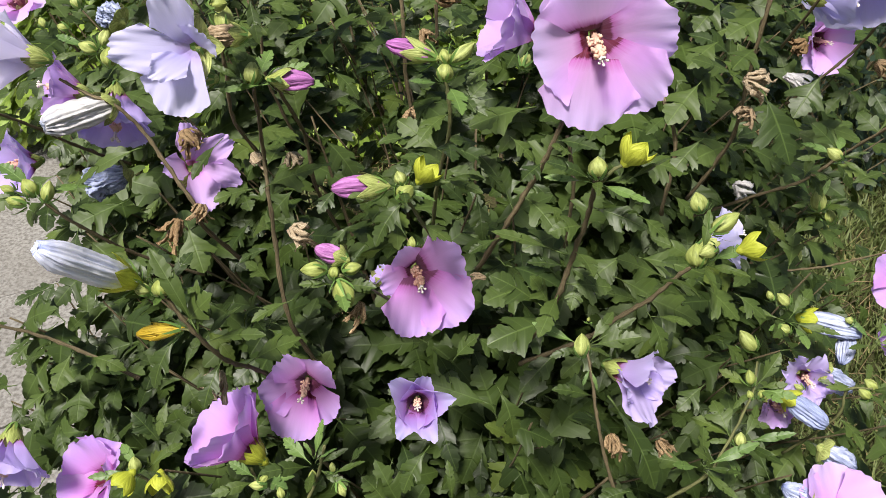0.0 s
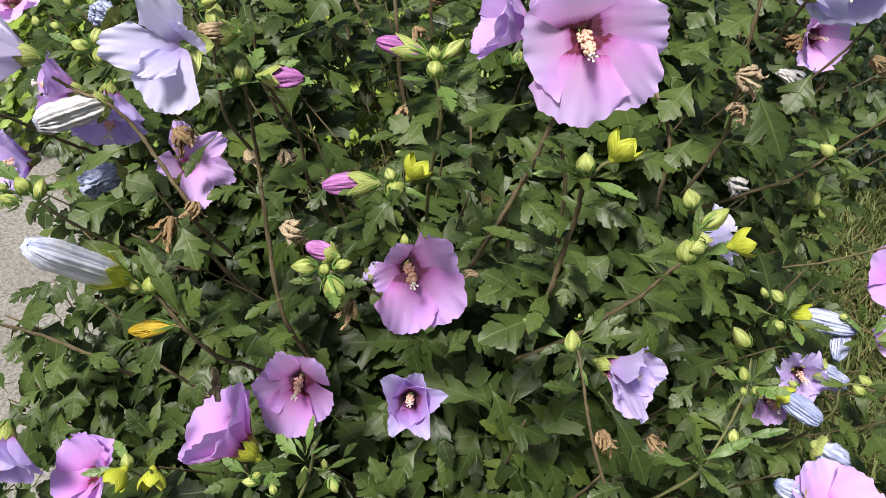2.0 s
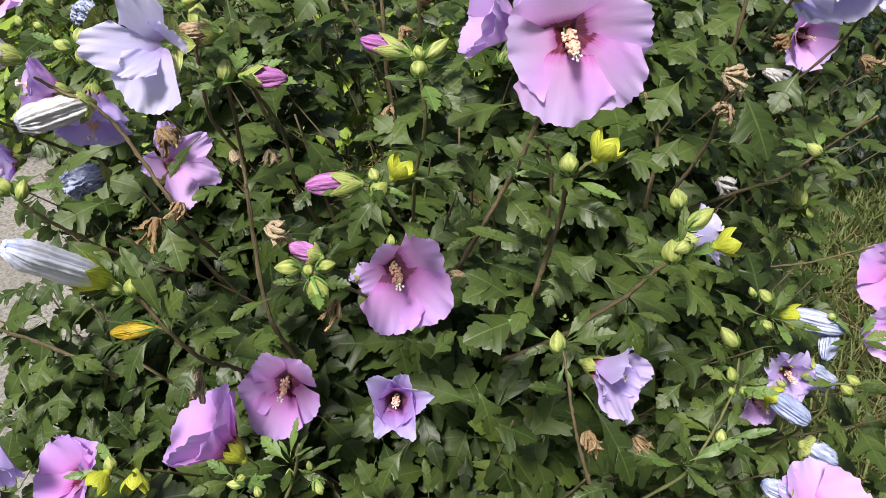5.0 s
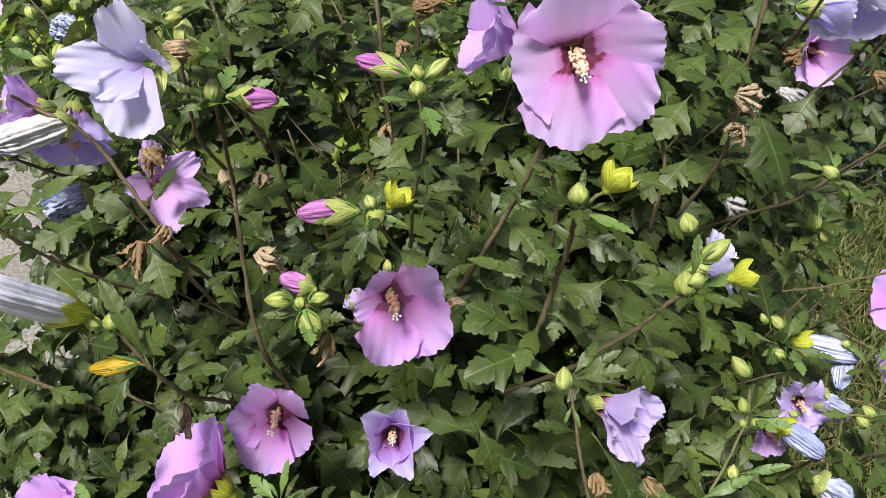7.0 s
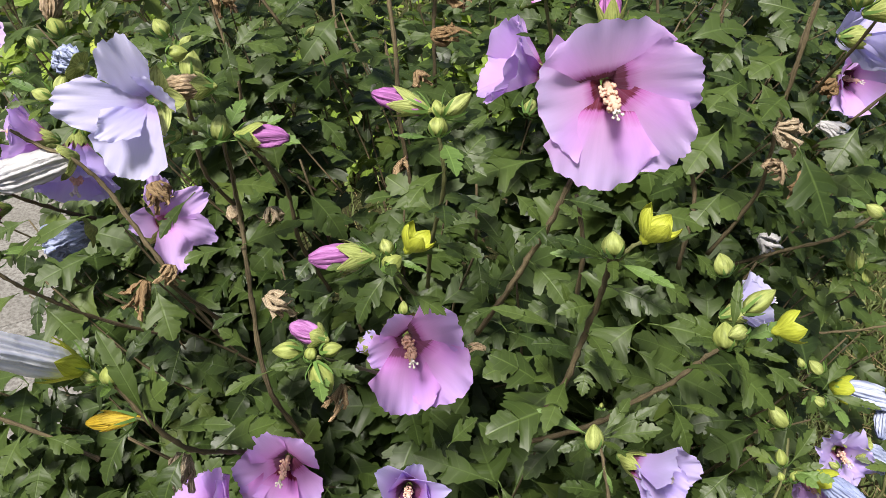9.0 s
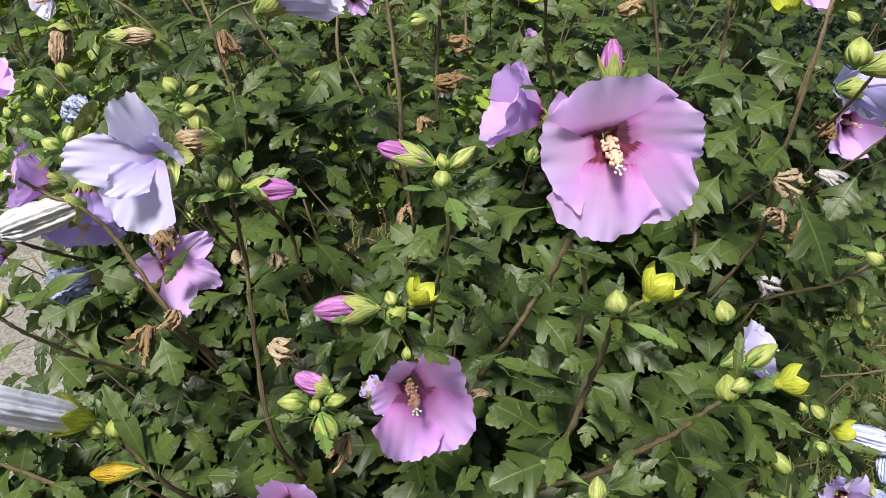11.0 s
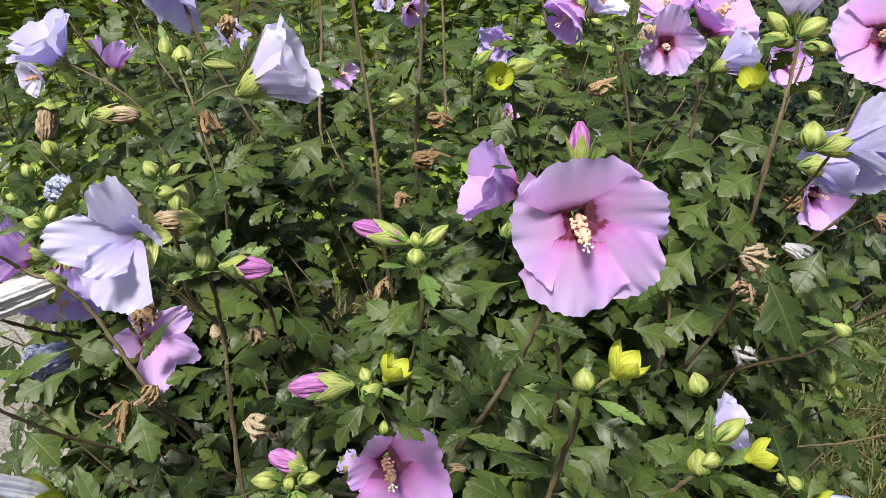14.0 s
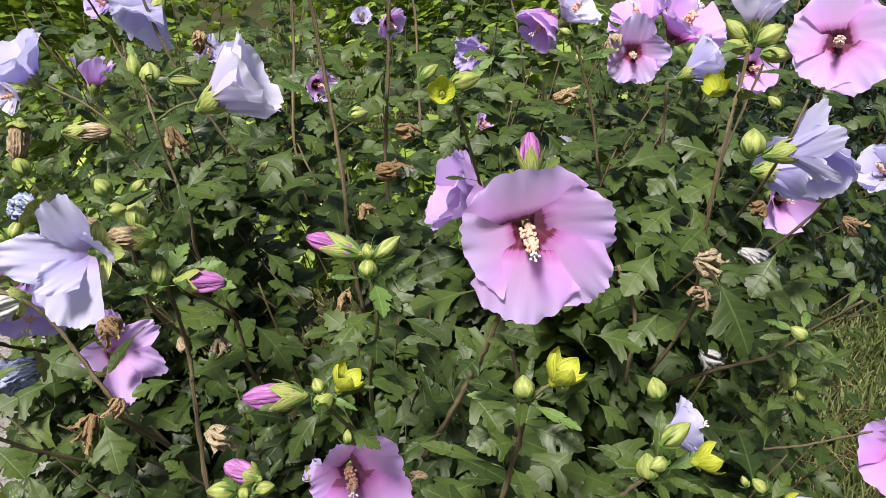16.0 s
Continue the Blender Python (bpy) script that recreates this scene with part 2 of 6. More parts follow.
def tube(line, wide, thin, sides=7, knots=0.0, seed=0):
    """A tapered stem along a line, with swollen nodes."""
    luck = random.Random(seed)
    verts, uvs = [], []
    total = len(line) - 1
    side = Vector((0.31, 0.77, 0.55))
    for i, p in enumerate(line):
        ahead = (line[min(i + 1, total)] - line[max(i - 1, 0)]).normalized()
        x = ahead.cross(side).normalized()
        y = x.cross(ahead)
        r = wide + (thin - wide) * i / total
        if knots and i % 3 == 0:
            r *= 1 + knots
        shove = Vector((luck.uniform(-1, 1), luck.uniform(-1, 1), luck.uniform(-1, 1))) * r * 0.25
        for s in range(sides):
            a = 2 * math.pi * s / sides
            verts.append(p + shove + (x * math.cos(a) + y * math.sin(a)) * r * luck.uniform(0.92, 1.08))
            uvs.append((s / sides, i / total))
    faces = grid_faces(total + 1, sides, True)
    faces.append(tuple(range(sides))[::-1])
    faces.append(tuple(range(total * sides, total * sides + sides)))
    return verts, faces, uvs


def lathe(profile, sides=12, lobes=0, depth=0.0, twist=0.0, rough=0.0, seed=0, pleat=0.0, crumple=0.0, pleats=11):
    """A turned skin from (radius, height) pairs along z, with folds that may twist."""
    luck = random.Random(seed)
    verts, uvs = [], []
    count = len(profile)
    for i, (r, h) in enumerate(profile):
        v = i / (count - 1)
        for s in range(sides):
            a = 2 * math.pi * s / sides
            k = 1 + depth * math.cos(lobes * a + twist * v) + luck.uniform(-rough, rough) * (1 + crumple * max(0.0, v - 0.7) * 6)
            k += pleat * math.cos(pleats * a + twist * v * 1.6 + 1.0) * min(1.0, 3 * v)
            b = a + luck.uniform(-rough, rough) * 0.4
            verts.append(Vector((math.cos(b) * r * k, math.sin(b) * r * k, h + luck.uniform(-rough, rough) * r)))
            uvs.append((s / sides, v))
    return verts, grid_faces(count, sides, True), uvs


def moved(piece, m):
    v, f, t = piece
    return [m @ Vector(p) for p in v], f, t


# ---- leaves ----
# half outline of a hibiscus leaf: base, side lobe, sinus, toothed middle lobe, tip
LEAF_EDGE = ((0.012, 0.0), (0.05, 0.11), (0.11, 0.21), (0.19, 0.30), (0.255, 0.36), (0.265, 0.42), (0.335, 0.475), (0.365, 0.545), (0.325, 0.575), (0.315, 0.63),
             (0.235, 0.60), (0.165, 0.555), (0.125, 0.56), (0.140, 0.62), (0.215, 0.665), (0.225, 0.72), (0.175, 0.745), (0.195, 0.81), (0.175, 0.855), (0.115, 0.870), (0.090, 0.945), (0.014, 1.0))


def leaf_shape(seed, lobe=1.0, wide=1.0, fold=0.25, droop=0.25, rows=1):
    """A toothed, three-lobed blade one unit long, base at 0, tip along y, its face towards z, with a short stalk. rows: every so many edge points are kept."""
    luck = random.Random(seed)
    phase, curl = luck.uniform(0, 6), luck.uniform(-0.2, 0.2)
    edges = []
    for sign in (-1, 1):
        grow, side = luck.uniform(0.85, 1.15), []
        for k, (x, y) in enumerate(LEAF_EDGE):
            inner = 1.0 if not 3 <= k <= 11 else 1.0 + (lobe - 1.0) * (1 - abs(k - 7.5) / 5.5)
            x *= wide * grow * inner * luck.uniform(0.95, 1.05)
            side.append((sign * x, y + luck.uniform(-0.008, 0.008)))
        edges.append(side)
    keep = [k for k in range(len(LEAF_EDGE)) if k % rows == 0 or k == len(LEAF_EDGE) - 1]
    verts, uvs = [], []
    low = 0.0
    for k in keep:
        x0, y0 = LEAF_EDGE[k]
        mid = max(low, min(1.0, y0 - 0.5 * x0 * min(1.0, wide)))
        low = mid
        for u in (-1.0, -0.5, 0.0, 0.5, 1.0):
            ex, ey = edges[0 if u < 0 else 1][k]
            w = abs(u)
            x, y = ex * w, mid + (ey - mid) * w
            bent = droop * y * y
            z = fold * abs(x) - bent * 0.8 - 1.1 * x * x + 0.028 * math.sin(6 * y + phase + 1.5 * u) * w + curl * x * y
            verts.append(Vector((x, y - bent * 0.25 + 0.16, z)))
            uvs.append((0.5 + 0.5 * u * min(1.0, 0.2 + x0 * 2.4), mid))
    faces = grid_faces(len(keep), 5)
    if rows >= 4:
        return verts, faces, uvs
    stalk = tube([Vector((0, 0, 0.0)), Vector((0, 0.08, 0.008)), Vector((0, 0.19, 0.0))], 0.012, 0.010, 4 if rows == 1 else 3)
    stalk = (stalk[0], stalk[1], [(0.5, 0.1)] * len(stalk[0]))
    return joined([(verts, faces, uvs), stalk])


LEAF_KINDS = [
    leaf_shape(1, 1.0, 0.95), leaf_shape(2, 0.9, 0.85, droop=0.45), leaf_shape(3, 1.1, 1.08, droop=0.2), leaf_shape(4, 0.75, 0.78, fold=0.4),
    leaf_shape(5, 1.15, 0.85, droop=0.6), leaf_shape(6, 0.6, 0.65, droop=0.35, fold=0.2), leaf_shape(7, 0.6, 0.42, droop=0.15), leaf_shape(8, 0.5, 0.5, droop=0.35),
]
LEAF_ROUGH = [leaf_shape(11 + k, 1.0 - 0.1 * k, 0.95 - 0.08 * k, droop=0.2 + 0.1 * k, rows=2) for k in range(4)]
LEAF_MESHES = [mesh_of("leaf", *shape[:2], LEAF, shape[2]) for shape in LEAF_KINDS]
YOUNG_MESHES = [mesh_of("young_leaf", *shape[:2], LEAF_YOUNG, shape[2]) for shape in LEAF_KINDS]


def leaf_pose(at, ahead, face, size, roll=0.0):
    """A leaf's pose: stalk at a place, pointing ahead, its upper side to face."""
    y = Vector(ahead).normalized()
    z = Vector(face) - y * Vector(face).dot(y)
    if z.length < 1e-3:
        z = y.orthogonal()
    z.normalize()
    m = Matrix((y.cross(z), y, z)).transposed().to_4x4()
    return Matrix.Translation(at) @ m @ Matrix.Rotation(roll, 4, "Y") @ Matrix.Scale(size, 4)


class Mass:
    """Very many leaves gathered into one mesh."""

    def __init__(self):
        self.verts, self.faces, self.uvs, self.count = [], [], [], 0

    def add(self, shape, m):
        v = np.array([tuple(p) for p in shape[0]])
        a = np.array(m)
        self.verts.append(v @ a[:3, :3].T + a[:3, 3])
        self.faces.extend([tuple(self.count + i for i in face) for face in shape[1]])
        self.uvs.append(np.array(shape[2]))
        self.count += len(v)

    def build(self, name, mat):
        return mesh_of(name, np.concatenate(self.verts), self.faces, mat, np.concatenate(self.uvs))


def leaf(parent, at, ahead, face=(0, -0.5, 1), size=0.05, kind=0, young=False):
    """One leaf of its own on a shrub."""
    child("leaf", (YOUNG_MESHES if young else LEAF_MESHES)[kind], parent, leaf_pose(at, ahead, face, size))


# ---- flowers ----
def petal_shape(length, wide, start, open_, cup, wave, twist, seed, back=0.0, ramp=0.5, point=0.0, rows=18, columns=33):
    """One fan-shaped petal along +x round the axis z; start and open_ are its angles from the axis at the base and outside. point: how pointed its tip is."""
    luck = random.Random(seed)
    p1, p2, p3, p4 = (luck.uniform(0, 6.28) for _ in range(4))
    fine = 72
    arc = []
    r, h = 0.003, -0.004
    for i in range(fine + 1):
        v = i / fine
        k = min(1.0, max(0.0, (v - 0.05) / ramp))
        theta = start + (open_ - start) * k * k * (3 - 2 * k) + back * max(0.0, v - 0.6) * 2.5
        if i:
            r += math.sin(theta) * length / fine
            h += math.cos(theta) * length / fine
        arc.append((r, h, theta))
    limits = []
    for c in range(columns):
        u = 2 * c / (columns - 1) - 1
        edge = 1 - (0.34 + 0.30 * point) * abs(u) ** (2.4 - 1.3 * point)
        edge += 0.022 * math.sin(6 * u + p1) + 0.016 * math.sin(13 * u + p2) + 0.014 * math.sin(27 * u + p3) + luck.uniform(-0.009, 0.009)
        limits.append(edge)
    verts, uvs = [], []
    for i in range(rows):
        s = i / (rows - 1)
        for c in range(columns):
            u = 2 * c / (columns - 1) - 1
            v = s * (1 + (min(1.0, limits[c]) - 1) * s)
            f = v * fine
            a = min(fine - 1, int(f))
            r, h, theta = (arc[a][q] + (arc[a + 1][q] - arc[a][q]) * (f - a) for q in range(3))
            k = min(1.0, s / 0.86)
            w = wide * (0.10 + 0.90 * k ** 0.82) * (1 - 0.08 * max(0.0, s - 0.86) / 0.14)
            q = u * w / wide
            lift = cup * (u * w) ** 2 / wide + twist * u * w
            rim = max(abs(u) ** 3 * s, s ** 6)
            ruffle = math.sin(4.2 * q + p1 + 2.5 * v) * 0.5 + math.sin(9.5 * q + p2 - 4 * v) * 0.4 + math.sin(19 * q + p3 + 5 * v) * 0.26 + math.sin(33 * q + p4) * 0.12 * s ** 4
            lift += wave * length * (rim * ruffle + 0.30 * math.sin(3.1 * q + p3 + 2 * v) * v)
            # shallow furrows fan out from the base
            lift += 0.0022 * length * math.sin(15 * u + p4) * v * (1 - 0.5 * v)
            nx, nz = -math.cos(theta), math.sin(theta)
            verts.append(Vector((r + nx * lift, u * w, h + nz * lift)))
            uvs.append((0.5 + 0.5 * u, v))
    return verts, grid_faces(rows, columns), uvs


def stamen_shape(length, seed):
    luck = random.Random(seed)
    pieces = [tube([Vector((0, 0, -0.004)), Vector((0.0004, 0, length * 0.5)), Vector((0, 0.0005, length))], length * 0.10, length * 0.075, 8)]
    for _ in range(70 if length > 0.026 else 40):
        k = luck.uniform(0.10, 0.95)
        a = luck.uniform(0, 6.28)
        out = length * luck.uniform(0.10, 0.18) * (1.1 - 0.4 * k)
        at = Vector((math.cos(a) * out, math.sin(a) * out, length * k))
        s = length * luck.uniform(0.036, 0.058)
        blob = lathe([(s * 0.3, -s), (s, -s * 0.3), (s * 0.9, s * 0.4), (s * 0.2, s)], 5)
        pieces.append(moved(blob, Matrix.Translation(at)))
        pieces.append(tube([Vector((0, 0, length * (k - 0.05))), at * 0.5 + Vector((0, 0, length * k * 0.5)), at], length * 0.012, length * 0.01, 3))
    return joined(pieces)


def stigma_shape(length, seed):
    luck = random.Random(seed)
    pieces = []
    for k in range(5):
        a = 1.256 * k + luck.uniform(-0.3, 0.3)
        tip = Vector((math.cos(a) * length * 0.10, math.sin(a) * length * 0.10, length * luck.uniform(1.22, 1.30)))
        pieces.append(tube([Vector((0, 0, length * 0.97)), Vector((tip.x * 0.3, tip.y * 0.3, length * 1.14)), tip], length * 0.028, length * 0.02, 4))
        s = length * 0.045
        pieces.append(moved(lathe([(s * 0.3, -s), (s, 0), (s * 0.3, s)], 5), Matrix.Translation(tip)))
    return joined(pieces)


def sepal_shape(length, wide, bulge, open_, count=5, rows=8, gap=0.0, taper=0.35):
    """A cup of pointed sepals round z, base at 0."""
    pieces = []
    for k in range(count):
        turn = Matrix.Rotation(2 * math.pi * k / count, 4, "Z")
        verts, uvs = [], []
        for i in range(rows):
            v = i / (rows - 1)
            r = bulge * math.sin(math.pi * (0.12 + (0.62 if taper else 0.40) * v)) * (1 - taper * v) + open_ * length * v * v
            half = wide * (1 - max(0.0, v - 0.35) / 0.65) ** 0.8 * (0.6 + 0.4 * min(1.0, v * 3))
            for u in (-1.0, -0.33, 0.33, 1.0):
                a = u * half / max(r, 0.002)
                a = max(-0.75, min(0.75, a)) * (1 - gap)
                verts.append(Vector((math.cos(a) * r * (1 + 0.06 * (1 - abs(u))), math.sin(a) * r, length * v)))
                uvs.append((0.5 + 0.5 * u, v))
        pieces.append(moved((verts, grid_faces(rows, 4), uvs), turn))
    pieces.append(lathe([(0.0008, -0.004), (bulge * 0.30, -0.002), (bulge * 0.42, 0.001)], 10))
    return joined(pieces)


def bract_shape(length, spread, seed, count=7):
    luck = random.Random(seed)
    pieces = []
    for k in range(count):
        a = 2 * math.pi * k / count + luck.uniform(-0.2, 0.2)
        reach, rise = length * luck.uniform(0.7, 1.1), luck.uniform(0.7, 1.0)
        c, s = math.cos(a), math.sin(a)
        verts, uvs = [], []
        for i in range(5):
            v = i / 4
            r = 0.0025 + spread * reach * math.sin(v * 1.5)
            h = reach * rise * v * 0.85 - 0.002
            half = 0.0011 * (1 - v * v) + 0.0002
            verts += [Vector((c * r - s * half, s * r + c * half, h)), Vector((c * r + s * half, s * r - c * half, h))]
            uvs += [(0, v), (1, v)]
        pieces.append((verts, grid_faces(5, 2), uvs))
    return joined(pieces)


FLOWER_SEED = [100]


def flower(parent, at, facing, size, mat, label, open_=72, start=24, spin=0.0, wave=0.05, cup=0.5, wide=0.64, back=0.0, twist=0.16,
           stamen=0.62, lean=0, ramp=0.5, tube_back=0.022, squash=(), calyx=None, bracts=True, petals=(), point=0.0, cal=1.2):
    """An open flower: throat at a place, facing a way; size is the petals' length. squash: (petal, angle added) pairs. petals: (turn, length, half width, angle added) of each petal."""
    FLOWER_SEED[0] += 10
    seed = FLOWER_SEED[0]
    m = Matrix.Translation(at) @ frame_of(facing, (0, 0, 1), radians(spin))
    flat = start > 30 or (open_ > 60 and len(petals) > 0)
    cup_piece = moved(sepal_shape(0.012 if flat else 0.017, 0.008 if flat else 0.0062, 0.0125 if flat else 0.0085, 0.6 if flat else 0.18, taper=0.0 if flat else 0.35), Matrix.Translation((0, 0, -tube_back - (0.004 if flat else 0.0))) @ Matrix.Scale(cal, 4))
    keep_free(at, facing, 0.28, size * (1.15 if at[1] < 0.7 else 0.85))
    body = child("flower", mesh_of("flower", *cup_piece[:2], calyx or CALYX, cup_piece[2]), parent, m, label)
    bend = dict(squash)
    for k in range(5):
        luck = random.Random(seed + k)
        if petals:
            angle, far, half, more = petals[k]
            angle = radians(angle)
        else:
            far, half, more = luck.uniform(0.95, 1.05), wide * luck.uniform(0.93, 1.07), luck.uniform(-7, 7) + bend.get(k, 0)
            angle = 2 * math.pi * k / 5 + luck.uniform(-0.08, 0.08)
        v, f, t = petal_shape(size * far, size * half, radians(start), radians(open_ + more), cup * luck.uniform(0.6, 1.3), wave, twist, seed + k, back, ramp, point)
        turn = m @ Matrix.Rotation(angle, 4, "Z") @ Matrix.Translation((0, 0, -tube_back * 0.55))
        child("petal", mesh_of("petal", v, f, mat, t), body, turn)
    if stamen:
        long = size * stamen
        piece = stamen_shape(long, seed)
        child("stamen_column", mesh_of("stamen_column", *piece[:2], STAMEN, piece[2]), body, m @ Matrix.Translation((0, 0, -tube_back * 0.4)) @ Matrix.Rotation(-radians(spin), 4, "Z") @ Matrix.Rotation(radians(lean), 4, "X"), "cream stamen column")
        piece = stigma_shape(long, seed)
        child("stigma", mesh_of("stigma", *piece[:2], STIGMA, piece[2]), body, m @ Matrix.Translation((0, 0, -tube_back * 0.4)) @ Matrix.Rotation(-radians(spin), 4, "Z") @ Matrix.Rotation(radians(lean), 4, "X"), "pale five-lobed stigma")
    if bracts:
        piece = moved(bract_shape(0.014, 0.5, seed), Matrix.Translation((0, 0, -tube_back - 0.002)))
        child("bract", mesh_of("bract", *piece[:2], BRACT, piece[2]), body, m)
    return body


def bud(parent, at, tip, wide=0.55, mat=None, label="closed green hibiscus bud"):
    """A closed bud from its base to its tip."""
    FLOWER_SEED[0] += 10
    axis = Vector(tip) - Vector(at)
    long = axis.length
    m = Matrix.Translation(at) @ frame_of(axis, spin=FLOWER_SEED[0] * 1.3)
    r = long * wide * 0.5
    profile = [(r * 0.25, 0), (r * 0.80, long * 0.12), (r, long * 0.35), (r * 0.95, long * 0.55), (r * 0.70, long * 0.75), (r * 0.36, long * 0.9), (r * 0.06, long)]
    skin = lathe(profile, 20, 5, 0.09, 0.5)
    keep_free(at, (0, -0.75, 0.65), 0.10, long * 0.6)
    body = child("bud", mesh_of("bud", *skin[:2], mat or CALYX, skin[2]), parent, m, label)
    piece = bract_shape(long * 0.75, 0.55 + wide * 0.3, FLOWER_SEED[0])
    child("bract", mesh_of("bract", *piece[:2], BRACT, piece[2]), body, m)
    return body


def furled(parent, at, tip, wide, mat, label, calyx=None, calyx_share=0.42, twist=3.0, rough=0.05, flare=0.0, sepals=0.25, name="bud"):
    """A rolled flower, coming or spent: a calyx at its base and furled petals to the tip."""
    FLOWER_SEED[0] += 10
    seed = FLOWER_SEED[0]
    axis = Vector(tip) - Vector(at)
    long = axis.length
    m = Matrix.Translation(at) @ frame_of(axis, spin=seed * 0.7)
    r = wide * 0.5
    cal = long * calyx_share
    keep_free((Vector(at) + Vector(tip)) / 2, (0, -0.75, 0.65), 0.10, long * 0.45)
    cup_piece = sepal_shape(cal, r * 1.05, r * 1.22, 0.10 * sepals, taper=0.0)
    body = child(name, mesh_of(name, *cup_piece[:2], calyx or CALYX, cup_piece[2]), parent, m, label)
    profile = [(r * 0.35, 0.002)]
    for i in range(1, 15):
        v = i / 14
        k = math.sin(math.pi * min(1.0, 0.16 + 0.73 * v)) ** 0.7 * r * 0.93 + flare * r * max(0.0, v - 0.6) * 2
        k *= 1 - max(0.0, v - 0.84) * 2.6
        profile.append((k, 0.002 + (long - 0.002) * v))
    profile.append((r * 0.08, long * 0.99))
    skin = lathe(profile, 85, 5, 0.14, twist, rough, seed, 0.07 if mat is BUD_PINK else 0.11, 1.0 if rough > 0.03 else 0.0, 11 if mat is BUD_PINK else 17)
    child("petal_roll", mesh_of("petal_roll", *skin[:2], mat, skin[2]), body, m)
    piece = bract_shape(cal * 0.8, 0.6, seed)
    child("bract", mesh_of("bract", *piece[:2], BRACT, piece[2]), body, m)
    return body


def withered(parent, at, tip, wide, mat, label="withered brown hibiscus flower"):
    """A dry, crumpled flower with curled shreds."""
    FLOWER_SEED[0] += 10
    seed = FLOWER_SEED[0]
    luck = random.Random(seed)
    axis = Vector(tip) - Vector(at)
    long = axis.length
    m = Matrix.Translation(at) @ frame_of(axis, spin=seed)
    pieces = []
    r = wide * 0.5
    for k in range(14):
        a = 0.48 * k + luck.uniform(-0.3, 0.3)
        reach, splay, twirl = long * luck.uniform(0.45, 1.05), luck.uniform(0.25, 0.8), luck.uniform(-2.2, 2.2)
        curl, hook = luck.uniform(-0.5, 0.55), luck.uniform(-0.35, 0.1)
        verts, uvs = [], []
        for i in range(11):
            v = i / 10
            late = max(0.0, v - 0.5) * 2
            out = r * splay * (0.25 + math.sin(math.pi * (0.08 + 0.55 * v))) + r * curl * late * late
            high = reach * (v + hook * late * late)
            for c in range(4):
                b = a + (c - 1.5) * 0.34 * (1 - 0.65 * v) + twirl * v + luck.uniform(-0.12, 0.12)
                q = out * (1 + (0.25 if c in (1, 2) else -0.12)) + luck.uniform(-0.09, 0.09) * r
                verts.append(Vector((math.cos(b) * q, math.sin(b) * q, high + luck.uniform(-0.03, 0.03) * long)))
                uvs.append((c / 3, v))
        pieces.append((verts, grid_faces(11, 4), uvs))
    v, f, t = joined(pieces)
    body = child("withered_flower", mesh_of("withered_flower", v, f, mat, t), parent, m, label)
    return body


def open_calyx(parent, at, facing, size, mat=None, label="empty lime-green calyx with spread sepals"):
    FLOWER_SEED[0] += 10
    m = Matrix.Translation(at) @ frame_of(facing, spin=FLOWER_SEED[0])
    piece = sepal_shape(size, size * 0.62, size * 0.62, 0.28, taper=0.1)
    body = child("calyx", mesh_of("calyx", *piece[:2], mat or LIME, piece[2]), parent, m, label)
    piece = moved(lathe([(size * 0.05, 0), (size * 0.16, size * 0.06), (size * 0.14, size * 0.2), (size * 0.03, size * 0.3)], 9), Matrix())
    child("ovary", mesh_of("ovary", *piece[:2], CALYX, piece[2]), body, m)
    return body


LEAF_PARTS = [0]


def stem(parent, points, wide=0.003, thin=0.0018, mat=None, leaves=0, size=0.05, first=0.15, last=1.0, young=0.0, seed=1, mass=None, droop=0.1):
    """A stem through the points, with leaves set round it one after another."""
    if wide > 0.0019:
        first_point = Vector(points[0])
        inward = Vector((0.10, 0.95, first_point.z - 0.30)) - first_point
        onward = (first_point - Vector(points[1])).normalized() * 0.75 + inward.normalized() * 0.5
        points = [first_point + onward.normalized() * 0.09] + list(points)
        first = 0.25 + 0.75 * first
    line = smooth_line(points, 8)
    v, f, t = tube(line, wide * 0.74, thin * 0.8, 7, 0.3, seed)
    child("stem", mesh_of("stem", v, f, mat or TWIG, t), parent)
    luck = random.Random(seed * 31 + 5)
    for k in range(leaves):
        s = first + (last - first) * (k + luck.uniform(-0.3, 0.3)) / max(1, leaves - 1)
        s = min(0.999, max(0.0, s))
        i = int(s * (len(line) - 1))
        at = line[i]
        ahead = (line[min(i + 1, len(line) - 1)] - line[max(i - 1, 0)]).normalized()
        a = 2.4 * k + luck.uniform(-0.5, 0.5) + seed
        side = ahead.orthogonal().normalized()
        side.rotate(Matrix.Rotation(a, 3, ahead))
        out = side + ahead * luck.uniform(0.2, 0.8) + Vector((0, -0.15, luck.uniform(-0.3, 0.25) - droop))
        face = Vector((luck.uniform(-0.35, 0.35), -0.55 + luck.uniform(-0.3, 0.3), 1.0))
        long = size * luck.uniform(0.7, 1.2) * (1.0 - 0.35 * s)
        if any(crowded(at + out.normalized() * long * q) for q in (0.2, 0.6, 1.0)):
            continue
        kind = luck.choice((0, 1, 2, 3, 4, 5, 0, 2)) if s < 0.9 else luck.choice((5, 6, 7, 3))
        if mass is not None:
            mass.add(LEAF_KINDS[kind], leaf_pose(at, out, face, long))
        else:
            leaf(parent, at, out, face, long, kind, luck.random() < young)


